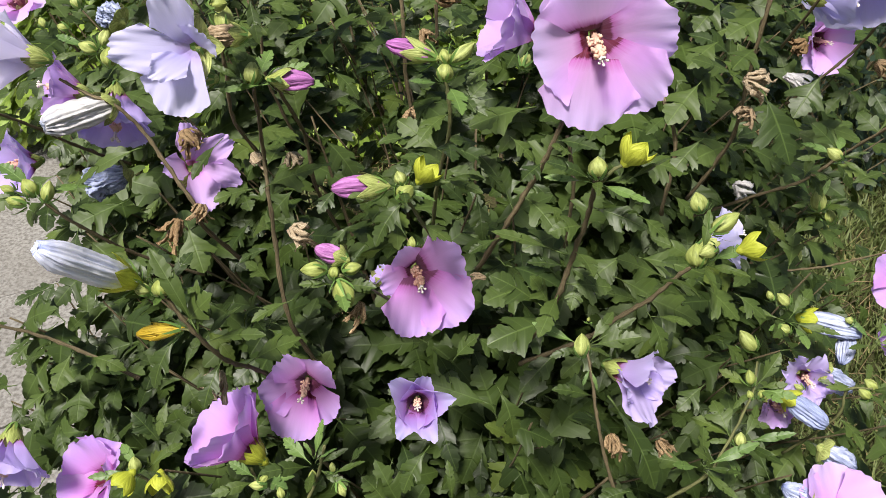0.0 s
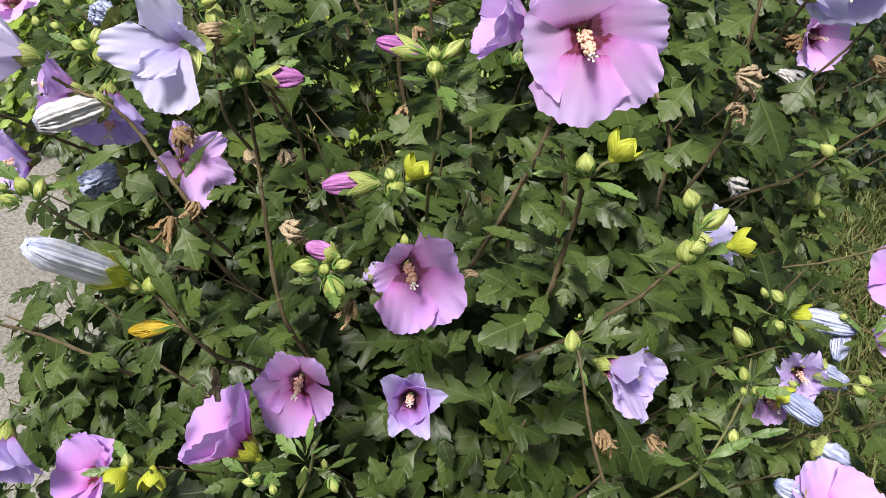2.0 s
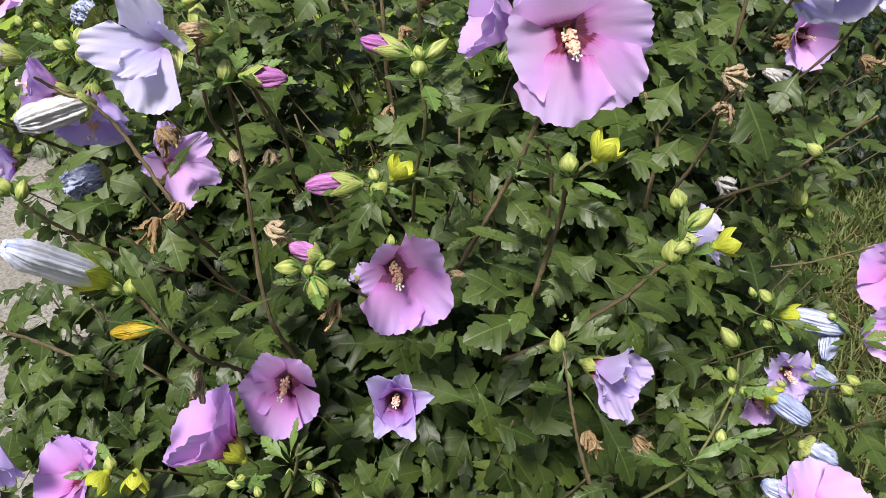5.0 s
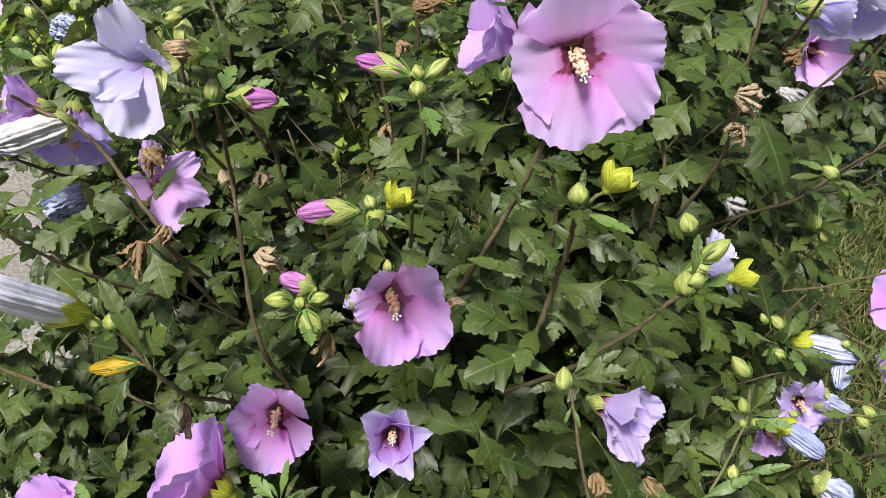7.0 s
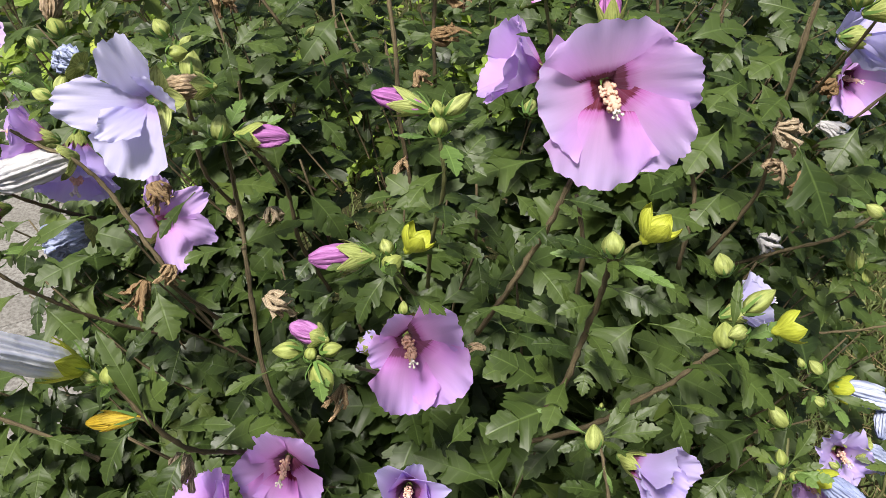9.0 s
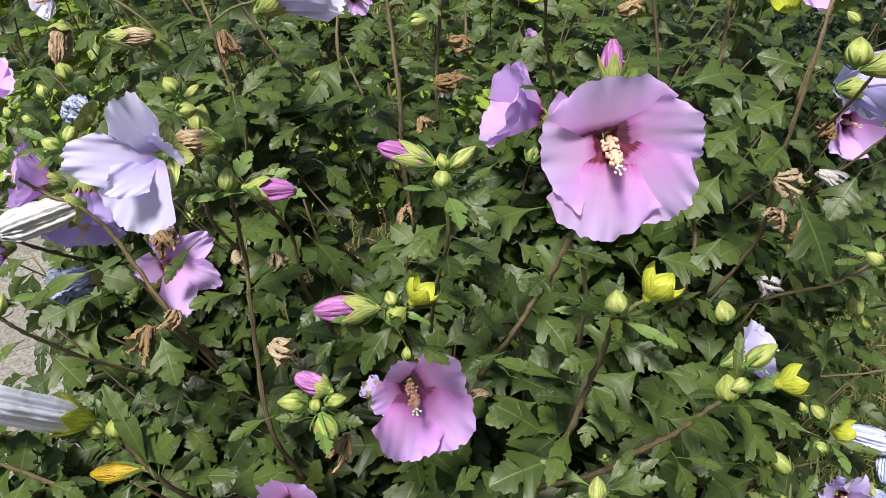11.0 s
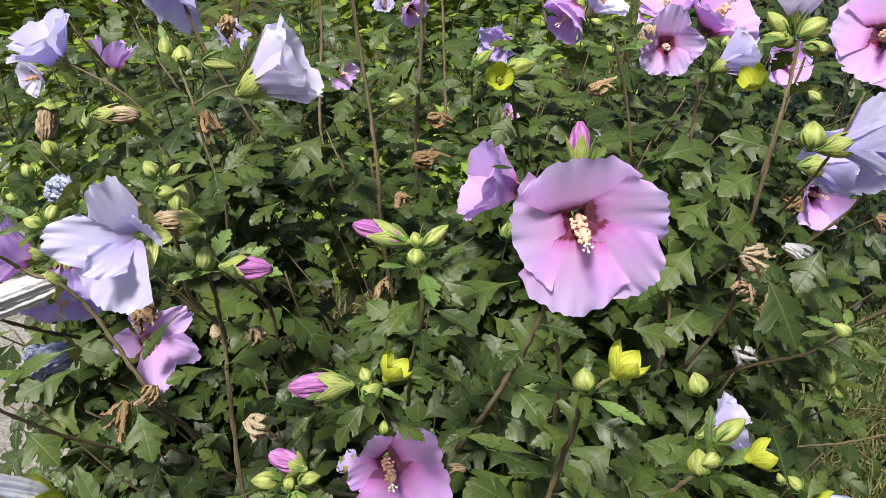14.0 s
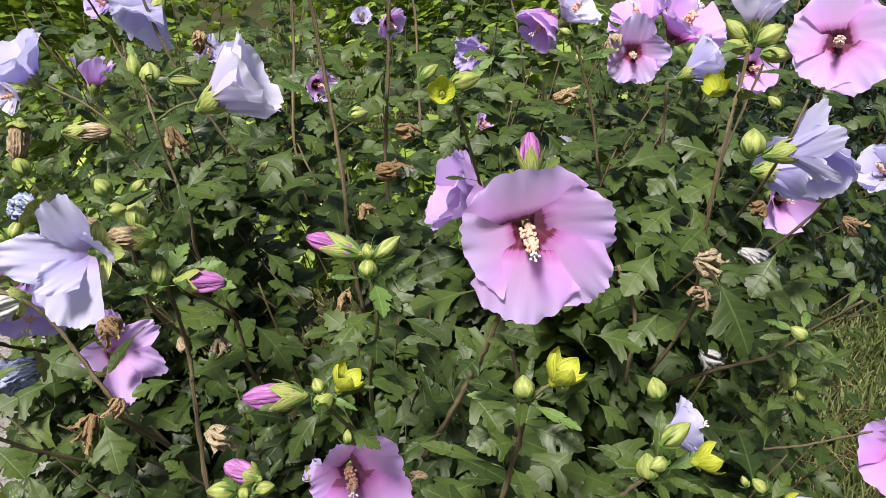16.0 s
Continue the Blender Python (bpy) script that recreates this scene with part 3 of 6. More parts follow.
def tuft(parent, at, size=0.03, count=6, seed=1, young=0.35):
    """The crown of small narrow leaves at a shoot's tip."""
    luck = random.Random(seed * 17)
    for k in range(count):
        a = 2.4 * k + luck.uniform(-0.4, 0.4)
        out = Vector((math.cos(a), math.sin(a) - 0.2, luck.uniform(0.0, 0.9)))
        leaf(parent, Vector(at) + out * 0.003, out, (luck.uniform(-0.4, 0.4), -0.5, 0.9), size * luck.uniform(0.7, 1.25), luck.choice((6, 7, 6, 5, 3)), luck.random() < young)


# ---- ground ----
def paving_edge(y):
    return 0.12 - 0.5 * y


def build_ground():
    xs = np.concatenate([[-400, -80, -20], np.linspace(-6, 6, 61), [20, 80, 400]])
    ys = np.concatenate([[-400, -80, -20], np.linspace(-3, 11, 71), [30, 100, 400]])
    verts = [(x, y, 0.02 * noise.noise((x * 1.5, y * 1.5, 0)) + 0.006 * noise.noise((x * 9, y * 9, 4)) if abs(x) < 7 and -4 < y < 12 else 0.0) for y in ys for x in xs]
    me = mesh_of("ground", verts, grid_faces(len(ys), len(xs)), GROUND, [(v[0], v[1]) for v in verts])
    tagged(new("ground", me), "lawn soil with dry thatch round the shrubs", "ground", kind="structure")


def build_pavement():
    pave = thing("pavement", (-2.0, 3.0, 0.0), "worn grey concrete slab path beside the shrubs", "pavement", kind="structure")
    turn = Matrix.Rotation(math.atan2(0.5, 1.0), 4, "Z")
    half, high = 0.296, 0.025
    luck = random.Random(3)
    shapes = []
    for k in range(4):
        ring = []
        for a, b in ((-1, -1), (1, -1), (1, 1), (-1, 1)):
            ring.append((a * half + luck.uniform(-0.004, 0.004), b * half + luck.uniform(-0.004, 0.004)))
        verts = [(x, y, 0.0) for x, y in ring] + [(x, y, high) for x, y in ring] + [(x * 0.975, y * 0.975, high + 0.006) for x, y in ring]
        faces = [(i, (i + 1) % 4, 4 + (i + 1) % 4, 4 + i) for i in range(4)] + [(4 + i, 4 + (i + 1) % 4, 8 + (i + 1) % 4, 8 + i) for i in range(4)] + [(8, 9, 10, 11)]
        me = mesh_of("slab", verts, faces, CONCRETE, [(v[0], v[1]) for v in verts])
        me.polygons.foreach_set("use_smooth", np.zeros(len(me.polygons), dtype=bool))
        shapes.append(me)
    for row in range(-2, 26):
        for column in range(7):
            m = Matrix.Translation((0.12, 0, 0)) @ turn @ pose(-0.3 - 0.6 * column, 0.3 + 0.6 * row, 0.004 + luck.uniform(0, 0.006), luck.uniform(-0.4, 0.4), luck.uniform(-0.4, 0.4), 90 * luck.randrange(4))
            child("slab", shapes[luck.randrange(4)], pave, m)


def build_grass():
    luck = np.random.RandomState(5)
    count = 80000
    x = luck.uniform(-3.5, 3.6, count)
    y = 0.7 + 8.0 * luck.uniform(0, 1, count) ** 1.9
    # thicker near the shrub's open side
    x[:26000], y[:26000] = luck.uniform(0.45, 2.4, 26000), luck.uniform(0.85, 3.2, 26000)
    keep = x > paving_edge(y) + 0.08
    keep &= np.hypot((x - 0.1) / 0.45, (y - 0.95) / 0.6) > 1.0
    x, y = x[keep], y[keep]
    n = len(x)
    a, tall, lean = luck.uniform(0, 6.28, n), luck.uniform(0.03, 0.085, n), luck.uniform(0.1, 0.9, n)
    wide = luck.uniform(0.0014, 0.0032, n) * (1 + 0.25 * y)
    dx, dy = np.cos(a), np.sin(a)
    verts = np.empty((n, 5, 3))
    for i, (v, w) in enumerate(((0.0, -1), (0.0, 1), (0.55, -0.8), (0.55, 0.8), (1.0, 0))):
        out = lean * tall * v ** 1.8
        verts[:, i] = np.stack([x + dx * out - dy * wide * w, y + dy * out + dx * wide * w, tall * v * (1 - 0.3 * lean * v) - 0.004], -1)
    base = np.arange(n) * 5
    faces = np.stack([base, base + 1, base + 3, base + 2], -1).tolist() + np.stack([base + 2, base + 3, base + 4], -1).tolist()
    uvs = np.tile([(0.3, 0.1), (0.7, 0.1), (0.3, 0.6), (0.7, 0.6), (0.5, 1.0)], (n, 1))
    me = mesh_of("grass", verts.reshape(-1, 3), faces, GRASS, uvs)
    tagged(new("grass", me), "short lawn grass mixed with dry straw-coloured blades", "grass", kind="stuff")


def build_straw():
    luck = random.Random(8)
    pieces = []
    for _ in range(1500):
        x, y = luck.uniform(-0.5, 1.6), luck.uniform(0.5, 3.2)
        a, long, r = luck.uniform(0, 6.28), luck.uniform(0.05, 0.16), luck.uniform(0.0008, 0.0022)
        z = luck.uniform(0.012, 0.05)
        p = Vector((x, y, z))
        q = p + Vector((math.cos(a) * long, math.sin(a) * long, luck.uniform(-0.02, 0.03)))
        pieces.append(tube([p, (p + q) / 2 + Vector((0, 0, 0.008)), q], r, r * 0.6, 3))
    v, f, t = joined(pieces)
    tagged(new("straw", mesh_of("straw", v, f, STRAW, t)), "dry brown stalks and straw lying on the soil", "straw", kind="stuff")


build_ground()
build_pavement()
build_grass()
build_straw()

# ---- shrubs ----
shrub = thing("hibiscus_shrub", (0.10, 0.92, 0.0), "leafy hibiscus shrub covered in pink and blue flowers and buds", "shrub", "hibiscus shrubs")
back_shrub = thing("hibiscus_shrub", (0.25, 1.75, 0.0), "hibiscus shrub with scattered pink, white and lilac flowers", "shrub", "hibiscus shrubs")
FREE = []
FAR_LEAVES = Mass()


def keep_free(at, way, far, radius):
    """A flower grows into open air: no chance leaf stands in the space before it."""
    FREE.append((Vector(at), Vector(way).normalized(), far, radius))


def crowded(p):
    for at, way, far, radius in FREE:
        off = p - at
        s = max(-0.02, min(far, off.dot(way)))
        if (off - way * s).length < radius:
            return True
    return False

# open flowers
flower(shrub, (0.160, 0.579, 1.299), (-0.040, -1.000, 0.000), 0.064, PINK, 'large open pink hibiscus flower with crimson throat and cream stamen', open_=80, start=22, ramp=0.36, wave=0.05, stamen=0.5, lean=8, twist=0.11, cup=0.10, petals=((97, 0.86, 0.72, 0), (9, 1.07, 0.58, 0), (317, 1.25, 0.52, 0), (266, 1.22, 0.64, 0), (191, 0.84, 0.72, 0)))
flower(shrub, (0.017, 0.575, 1.087), (0.100, -0.969, 0.260), 0.063, ROSE, 'open pink-lavender hibiscus flower with crimson throat and a torn petal', open_=74, start=22, ramp=0.38, wave=0.07, stamen=0.5, lean=6, cup=0.2, twist=0.06, petals=((124, 0.44, 0.28, 0), (200, 0.62, 0.30, 0), (259, 1.06, 0.48, 0), (312, 1.11, 0.52, 0), (19, 0.82, 0.54, -4)))
flower(shrub, (-0.094, 0.555, 0.973), (-0.090, -0.965, 0.280), 0.047, ROSE, 'open pink-lavender hibiscus flower with crimson throat', open_=72, start=22, ramp=0.38, wave=0.06, stamen=0.55, lean=6, cup=0.2, twist=0.06, petals=((129, 0.92, 0.40, 0), (45, 0.68, 0.52, 0), (304, 1.03, 0.54, 0), (250, 1.33, 0.64, 0), (192, 1.06, 0.52, 0)))
flower(shrub, (-0.148, 0.504, 0.950), (-0.660, 0.152, 0.736), 0.065, ROSE, 'pink hibiscus flower turned aside, showing its furrowed back', stamen=0, open_=44, start=16, spin=10, wave=0.05, wide=0.62, twist=0.06, cup=0.15, cal=1.8, calyx=LIME)
flower(shrub, (0.0125, 0.494, 1.004), (-0.030, -0.840, 0.530), 0.045, VIOLET, 'half-closed violet hibiscus flower with furled petal edges', open_=40, start=22, wave=0.05, cup=1.0, stamen=0.5, back=0.3, point=0.75, petals=((130, 1.22, 0.42, 0), (78, 1.0, 0.42, 0), (14, 1.15, 0.42, 0), (295, 1.13, 0.42, 0), (236, 1.05, 0.42, 0)))
flower(shrub, (0.179, 0.440, 1.078), (0.620, -0.750, 0.220), 0.050, LILAC, 'half-open lilac hibiscus flower hanging on its stalk', open_=46, start=16, ramp=0.55, wave=0.08, cup=0.3, stamen=0.42, petals=((250, 1.08, 0.40, 0), (306, 0.86, 0.26, -8), (338, 0.99, 0.34, 4), (106, 1.10, 0.34, -8), (180, 0.86, 0.30, 0)))
flower(shrub, (-0.142, 0.543, 1.312), (-0.060, -0.968, 0.220), 0.053, BLUE, 'pale blue hibiscus flower with drooping wrinkled petals', open_=76, start=34, ramp=0.35, wave=0.09, back=0.12, cup=0.25, stamen=0, petals=((108, 0.88, 0.32, -10), (179, 1.08, 0.34, 0), (250, 0.98, 0.52, 0), (222, 0.86, 0.26, -50), (40, 0.42, 0.32, -35)))
flower(shrub, (-0.256, 0.691, 1.208), (0.051, -0.757, -0.651), 0.055, LILAC, 'lilac hibiscus flower hanging face down among leaves', open_=36, spin=0, wave=0.07, wide=0.6)
flower(shrub, (-0.192, 0.680, 1.150), (0.450, -0.700, 0.550), 0.050, PURPLE, 'purple-pink hibiscus flower half hidden behind a stem', open_=66, start=24, ramp=0.4, wave=0.09, stamen=0, petals=((85, 0.95, 0.28, 0), (20, 1.0, 0.30, 0), (320, 1.05, 0.30, 0), (262, 1.15, 0.34, 0), (170, 0.7, 0.28, 0)))
flower(shrub, (-0.333, 0.781, 1.190), (-0.884, -0.278, 0.377), 0.047, PURPLE, 'lilac-pink hibiscus flower seen from behind', open_=50, wave=0.06)
flower(shrub, (-0.297, 0.624, 1.284), (-0.947, -0.106, 0.304), 0.043, WHITE, 'white-lilac hibiscus flower at the edge of the shrub', open_=45, wave=0.05)
flower(shrub, (-0.430, 0.835, 1.080), (-0.591, -0.775, 0.226), 0.056, LILAC, 'lilac hibiscus flower low on the side of the shrub', open_=58, wave=0.07)
flower(shrub, (-0.360, 0.786, 1.284), (-0.041, -0.580, 0.814), 0.033, PINK, 'open pink-lavender hibiscus flower with crimson throat', open_=70)
flower(shrub, (0.151, 0.842, 1.221), (-0.915, -0.069, 0.397), 0.066, PURPLE, 'pink-purple hibiscus flower seen from the side', open_=46, start=18, wave=0.07, spin=36, stamen=0)
flower(shrub, (0.512, 0.870, 1.191), (0.336, -0.936, 0.103), 0.050, PINK, 'open pink-lavender hibiscus flower with crimson throat', open_=60, wave=0.08, stamen=0.4)
flower(shrub, (0.443, 0.716, 1.308), (-0.422, -0.770, -0.478), 0.059, BLUE, 'blue-lilac hibiscus flower facing down', open_=48, wave=0.06)
flower(shrub, (0.575, 0.654, 0.990), (-0.686, -0.687, 0.238), 0.056, ROSE, 'open pink-lavender hibiscus flower with crimson throat', open_=62, wave=0.05)
flower(shrub, (0.535, 0.576, 0.977), (-0.812, -0.583, 0.033), 0.044, PINK, 'open pink-lavender hibiscus flower with crimson throat', open_=55, wave=0.05)
flower(shrub, (0.368, 0.393, 0.939), (0.144, -0.314, 0.938), 0.055, PINK, 'broad pink hibiscus flower low on the shrub', open_=66, wave=0.05)
flower(shrub, (0.416, 0.561, 0.942), (-0.173, -0.916, 0.363), 0.036, LILAC, 'crumpled lilac hibiscus flower past its prime', open_=55, wave=0.16, wide=0.5)
flower(shrub, (0.394, 0.561, 0.904), (0.048, -0.972, 0.229), 0.033, PURPLE, 'small purple hibiscus flower among buds', open_=50, wave=0.12, wide=0.45)
flower(shrub, (-0.261, 0.460, 0.972), (-0.540, -0.430, 0.723), 0.044, ROSE, 'pink hibiscus flower seen at a slant beside lime buds', stamen=0, open_=64, wave=0.1, squash=((2, -25),))
flower(shrub, (-0.317, 0.446, 1.018), (-0.009, -0.893, -0.449), 0.043, LILAC, 'lilac hibiscus flower hanging face down', open_=40, wave=0.06)
flower(shrub, (0.294, 0.567, 1.116), (0.944, 0.004, 0.329), 0.036, BLUE, 'blue-lilac hibiscus flower turned away behind buds', open_=58, wave=0.08)
flower(shrub, (-0.024, 0.614, 1.064), (-0.619, -0.022, 0.785), 0.014, LILAC, 'small lilac hibiscus flower behind an open flower', open_=50, wave=0.05, stamen=0)

# flowers further back
flower(shrub, (0.495, 0.792, 1.385), (-0.450, -0.860, 0.250), 0.056, PINK, 'broad open pink hibiscus flower with crimson throat', open_=80, start=24, ramp=0.34, wave=0.05, stamen=0.52, cup=0.12, twist=0.05, petals=((99, 1.01, 0.62, 0), (20, 0.98, 0.58, 0), (312, 1.03, 0.60, 0), (242, 0.84, 0.58, 0), (166, 0.90, 0.54, 0)))
flower(shrub, (0.366, 1.011, 1.332), (-0.250, -0.950, 0.100), 0.046, PALE, 'pale lilac hibiscus flower with crimson throat', open_=72, start=24, ramp=0.38, wave=0.08, stamen=0.55, cup=0.2, petals=((84, 1.22, 0.52, 0), (6, 1.10, 0.50, 0), (307, 0.95, 0.45, 0), (239, 0.90, 0.45, 0), (150, 0.86, 0.48, 0)))
flower(shrub, (0.449, 1.086, 1.341), (0.430, -0.330, 0.840), 0.071, PINK, 'pink hibiscus flower facing upward', open_=62, wave=0.09)
flower(shrub, (0.411, 1.126, 1.349), (-0.481, -0.081, 0.873), 0.054, PINK, 'pink hibiscus flower behind a lilac one', open_=60, wave=0.08)
flower(shrub, (0.436, 0.976, 1.320), (0.882, -0.104, 0.460), 0.049, BLUE, 'pale blue hibiscus flower seen from the side', open_=42, wave=0.07)
flower(shrub, (0.447, 0.870, 1.401), (0.026, 0.150, 0.988), 0.041, WHITE, 'white-blue hibiscus flower opening upward', open_=50, wave=0.05)
flower(shrub, (0.528, 1.020, 1.308), (0.161, -0.967, 0.195), 0.039, PINK, 'open pink-lavender hibiscus flower with crimson throat', open_=60, wave=0.07)
flower(shrub, (0.368, 0.604, 1.345), (0.950, -0.220, 0.240), 0.042, BLUE, 'pale blue hibiscus flower with folded petals', open_=44, start=18, ramp=0.5, wave=0.03, stamen=0, cup=0.15, petals=((88, 1.20, 0.46, 4), (20, 1.35, 0.42, 0), (150, 1.25, 0.30, 0), (225, 1.15, 0.46, 0), (300, 1.20, 0.46, 0)))
flower(shrub, (0.392, 0.670, 1.302), (0.998, 0.025, -0.065), 0.037, BLUE, 'blue-lilac hibiscus flower seen from the side', stamen=0, open_=42, wave=0.06)
flower(shrub, (0.517, 0.718, 1.282), (-0.710, -0.438, 0.551), 0.031, BLUE, 'blue-lilac hibiscus flower at the far side', open_=50, wave=0.06)
flower(shrub, (-0.075, 0.727, 1.370), (0.880, 0.020, 0.480), 0.064, WHITE, 'pale lilac-white hibiscus flower opening sideways like a trumpet', open_=31, start=20, wave=0.035, wide=0.52, stamen=0, spin=18, twist=0.04, cup=0.3, back=0.1, cal=1.6)
flower(shrub, (-0.192, 0.977, 1.399), (-0.450, -0.600, -0.550), 0.050, BLUE, 'blue-lilac hibiscus flower facing down', stamen=0, open_=55, wave=0.05)
flower(back_shrub, (-0.369, 1.357, 1.362), (-0.444, -0.730, 0.519), 0.037, LILAC, 'lilac hibiscus flower among far leaves', open_=60, wave=0.06)
flower(back_shrub, (-0.406, 1.357, 1.243), (0.144, 0.205, 0.968), 0.062, PURPLE, 'pink hibiscus flower with two upright petals', stamen=0, open_=34, wave=0.05, wide=0.34)
flower(shrub, (-0.333, 0.957, 1.347), (-0.402, -0.271, 0.875), 0.055, BLUE, 'white-blue hibiscus flower facing up', open_=52, wave=0.06, stamen=0)
flower(shrub, (-0.399, 1.049, 1.297), (-0.528, -0.846, -0.073), 0.031, WHITE, 'white-lilac hibiscus flower half hidden', open_=50)
flower(back_shrub, (-0.046, 1.325, 1.231), (0.620, -0.783, 0.042), 0.038, PINK, 'open pink-lavender hibiscus flower with crimson throat', open_=55, wave=0.08, wide=0.45)
flower(back_shrub, (0.075, 1.411, 1.311), (0.552, -0.758, -0.348), 0.034, PINK, 'open pink-lavender hibiscus flower with crimson throat', open_=60, wave=0.08)
flower(back_shrub, (0.218, 1.328, 1.277), (-0.678, -0.716, -0.167), 0.056, LILAC, 'lilac hibiscus flower among far stems', open_=45, wave=0.14, wide=0.36)
flower(back_shrub, (0.318, 1.290, 1.329), (-0.734, -0.449, -0.510), 0.061, PINK, 'open pink-lavender hibiscus flower with crimson throat', open_=42, wave=0.06)
flower(back_shrub, (0.341, 1.240, 1.345), (0.509, -0.408, 0.758), 0.052, WHITE, 'white-blue hibiscus flower among far stems', open_=55, wave=0.07)
flower(back_shrub, (0.202, 1.133, 1.217), (0.537, -0.497, 0.682), 0.021, PINK, 'open pink-lavender hibiscus flower with crimson throat', open_=50)
flower(back_shrub, (0.308, 1.106, 1.178), (-0.045, -0.689, 0.724), 0.028, WHITE, 'white hibiscus flower glimpsed between leaves', open_=60, wave=0.1)
flower(back_shrub, (0.028, 1.420, 1.322), (-0.053, -0.766, 0.641), 0.023, BLUE, 'blue hibiscus flower among far leaves', open_=50, wave=0.12)
flower(back_shrub, (0.475, 1.199, 1.165), (0.312, -0.823, -0.474), 0.023, LILAC, 'lilac hibiscus flower glimpsed between stems', open_=50)
flower(back_shrub, (0.492, 1.202, 1.060), (-0.081, -0.997, -0.013), 0.027, WHITE, 'white hibiscus flower glimpsed between stems', open_=50)
flower(back_shrub, (-0.196, 1.258, 1.299), (0.184, -0.763, 0.619), 0.038, BLUE, 'wilting blue hibiscus flower in shade', open_=40, wave=0.14, wide=0.4)

# pink buds, spent flowers and withered ones
furled(shrub, (-0.007, 0.520, 1.209), (-0.048, 0.522, 1.208), 0.0173, BUD_PINK, 'furled pink-purple hibiscus bud in a green calyx', calyx_share=0.52, sepals=0.9, twist=5)
furled(shrub, (-0.091, 0.568, 1.279), (-0.058, 0.564, 1.277), 0.0154, BUD_PINK, 'furled purple hibiscus bud in a green calyx', calyx_share=0.52, sepals=0.8, twist=5)
furled(shrub, (0.035, 0.580, 1.288), (-0.002, 0.598, 1.294), 0.0149, BUD_PINK, 'furled purple hibiscus bud in a green calyx', calyx_share=0.62, sepals=0.9, twist=5)
furled(shrub, (-0.040, 0.493, 1.162), (-0.063, 0.504, 1.166), 0.0147, BUD_PINK, 'furled pink hibiscus bud beside green buds', calyx_share=0.3, twist=5)
furled(shrub, (-0.191, 0.472, 1.162), (-0.230, 0.429, 1.224), 0.0206, SPENT_BLUE, 'spent white and blue furled hibiscus flower', calyx_share=0.4, calyx=LIME, twist=2, rough=0.045, flare=0.45, sepals=0.6, name='spent_flower')
furled(shrub, (-0.241, 0.654, 1.226), (-0.287, 0.609, 1.227), 0.0238, SPENT_GREY, 'wilted grey-white furled hibiscus flower', calyx_share=0.24, twist=2, rough=0.08, flare=0.5, name='spent_flower')
furled(shrub, (-0.252, 0.674, 1.147), (-0.290, 0.661, 1.142), 0.0237, SPENT_WILT, 'wilted blue hibiscus flower', calyx_share=0.12, rough=0.2, flare=0.9, name='spent_flower')
furled(shrub, (0.421, 0.612, 0.983), (0.480, 0.590, 0.974), 0.0227, SPENT_MID, 'spent blue-white furled hibiscus flower', calyx_share=0.24, calyx=LIME, rough=0.08, flare=0.2, name='spent_flower')
furled(shrub, (0.474, 0.599, 0.969), (0.458, 0.574, 0.948), 0.0179, SPENT_MID, 'spent blue-white furled hibiscus flower', calyx_share=0.14, rough=0.1, name='spent_flower')
furled(shrub, (0.386, 0.547, 0.937), (0.423, 0.519, 0.917), 0.0207, SPENT_WILT, 'spent blue furled hibiscus flower', calyx_share=0.26, calyx=LIME, rough=0.1, flare=0.3, name='spent_flower')
furled(shrub, (0.432, 0.565, 0.950), (0.461, 0.552, 0.933), 0.0198, SPENT_MID, 'spent blue-white furled hibiscus flower', calyx_share=0.12, rough=0.15, flare=0.4, name='spent_flower')
furled(shrub, (0.396, 0.482, 0.929), (0.426, 0.466, 0.915), 0.0215, SPENT_MID, 'wilted grey-lilac hibiscus flower', calyx_share=0.15, rough=0.14, name='spent_flower')
furled(shrub, (0.343, 0.405, 0.955), (0.319, 0.413, 0.964), 0.0164, SPENT_MID, 'spent white-blue furled hibiscus flower', calyx_share=0.2, rough=0.08, name='spent_flower')
furled(shrub, (-0.132, 0.564, 1.282), (-0.159, 0.565, 1.283), 0.0186, SPENT_BLUE, 'spent pale furled hibiscus flower', calyx_share=0.7, calyx=CALYX, sepals=0.5, name='spent_flower')
furled(shrub, (-0.227, 0.673, 1.292), (-0.245, 0.680, 1.300), 0.0212, SPENT_WILT, 'wilted blue hibiscus flower', calyx_share=0.1, rough=0.22, name='spent_flower')
furled(shrub, (-0.105, 0.571, 1.312), (-0.136, 0.573, 1.312), 0.0150, DRY_PALE, 'withered cream-coloured furled flower in a green calyx', calyx_share=0.35, twist=6, rough=0.14, name='spent_flower')
furled(shrub, (-0.279, 0.894, 1.294), (-0.231, 0.891, 1.294), 0.0179, DRY_PALE, 'withered pale flower in a green calyx', calyx_share=0.55, rough=0.12, name='spent_flower')
furled(shrub, (-0.316, 0.882, 1.311), (-0.322, 0.865, 1.274), 0.0198, DRY_PALE, 'withered pale pink flower hanging down', calyx_share=0.2, rough=0.14, name='spent_flower')
furled(shrub, (0.168, 0.620, 1.322), (0.169, 0.636, 1.356), 0.0155, BUD_PINK, 'upright pink hibiscus bud in a green calyx', calyx_share=0.72, sepals=0.8, twist=5)
withered(shrub, (-0.152, 0.607, 1.309), (-0.169, 0.609, 1.311), 0.0087, DRY_PALE)
withered(shrub, (-0.182, 0.642, 1.129), (-0.185, 0.631, 1.113), 0.0212, DRY)
withered(shrub, (-0.205, 0.642, 1.113), (-0.217, 0.626, 1.088), 0.0214, DRY)
withered(shrub, (-0.194, 0.684, 1.186), (-0.187, 0.670, 1.166), 0.0245, DRY)
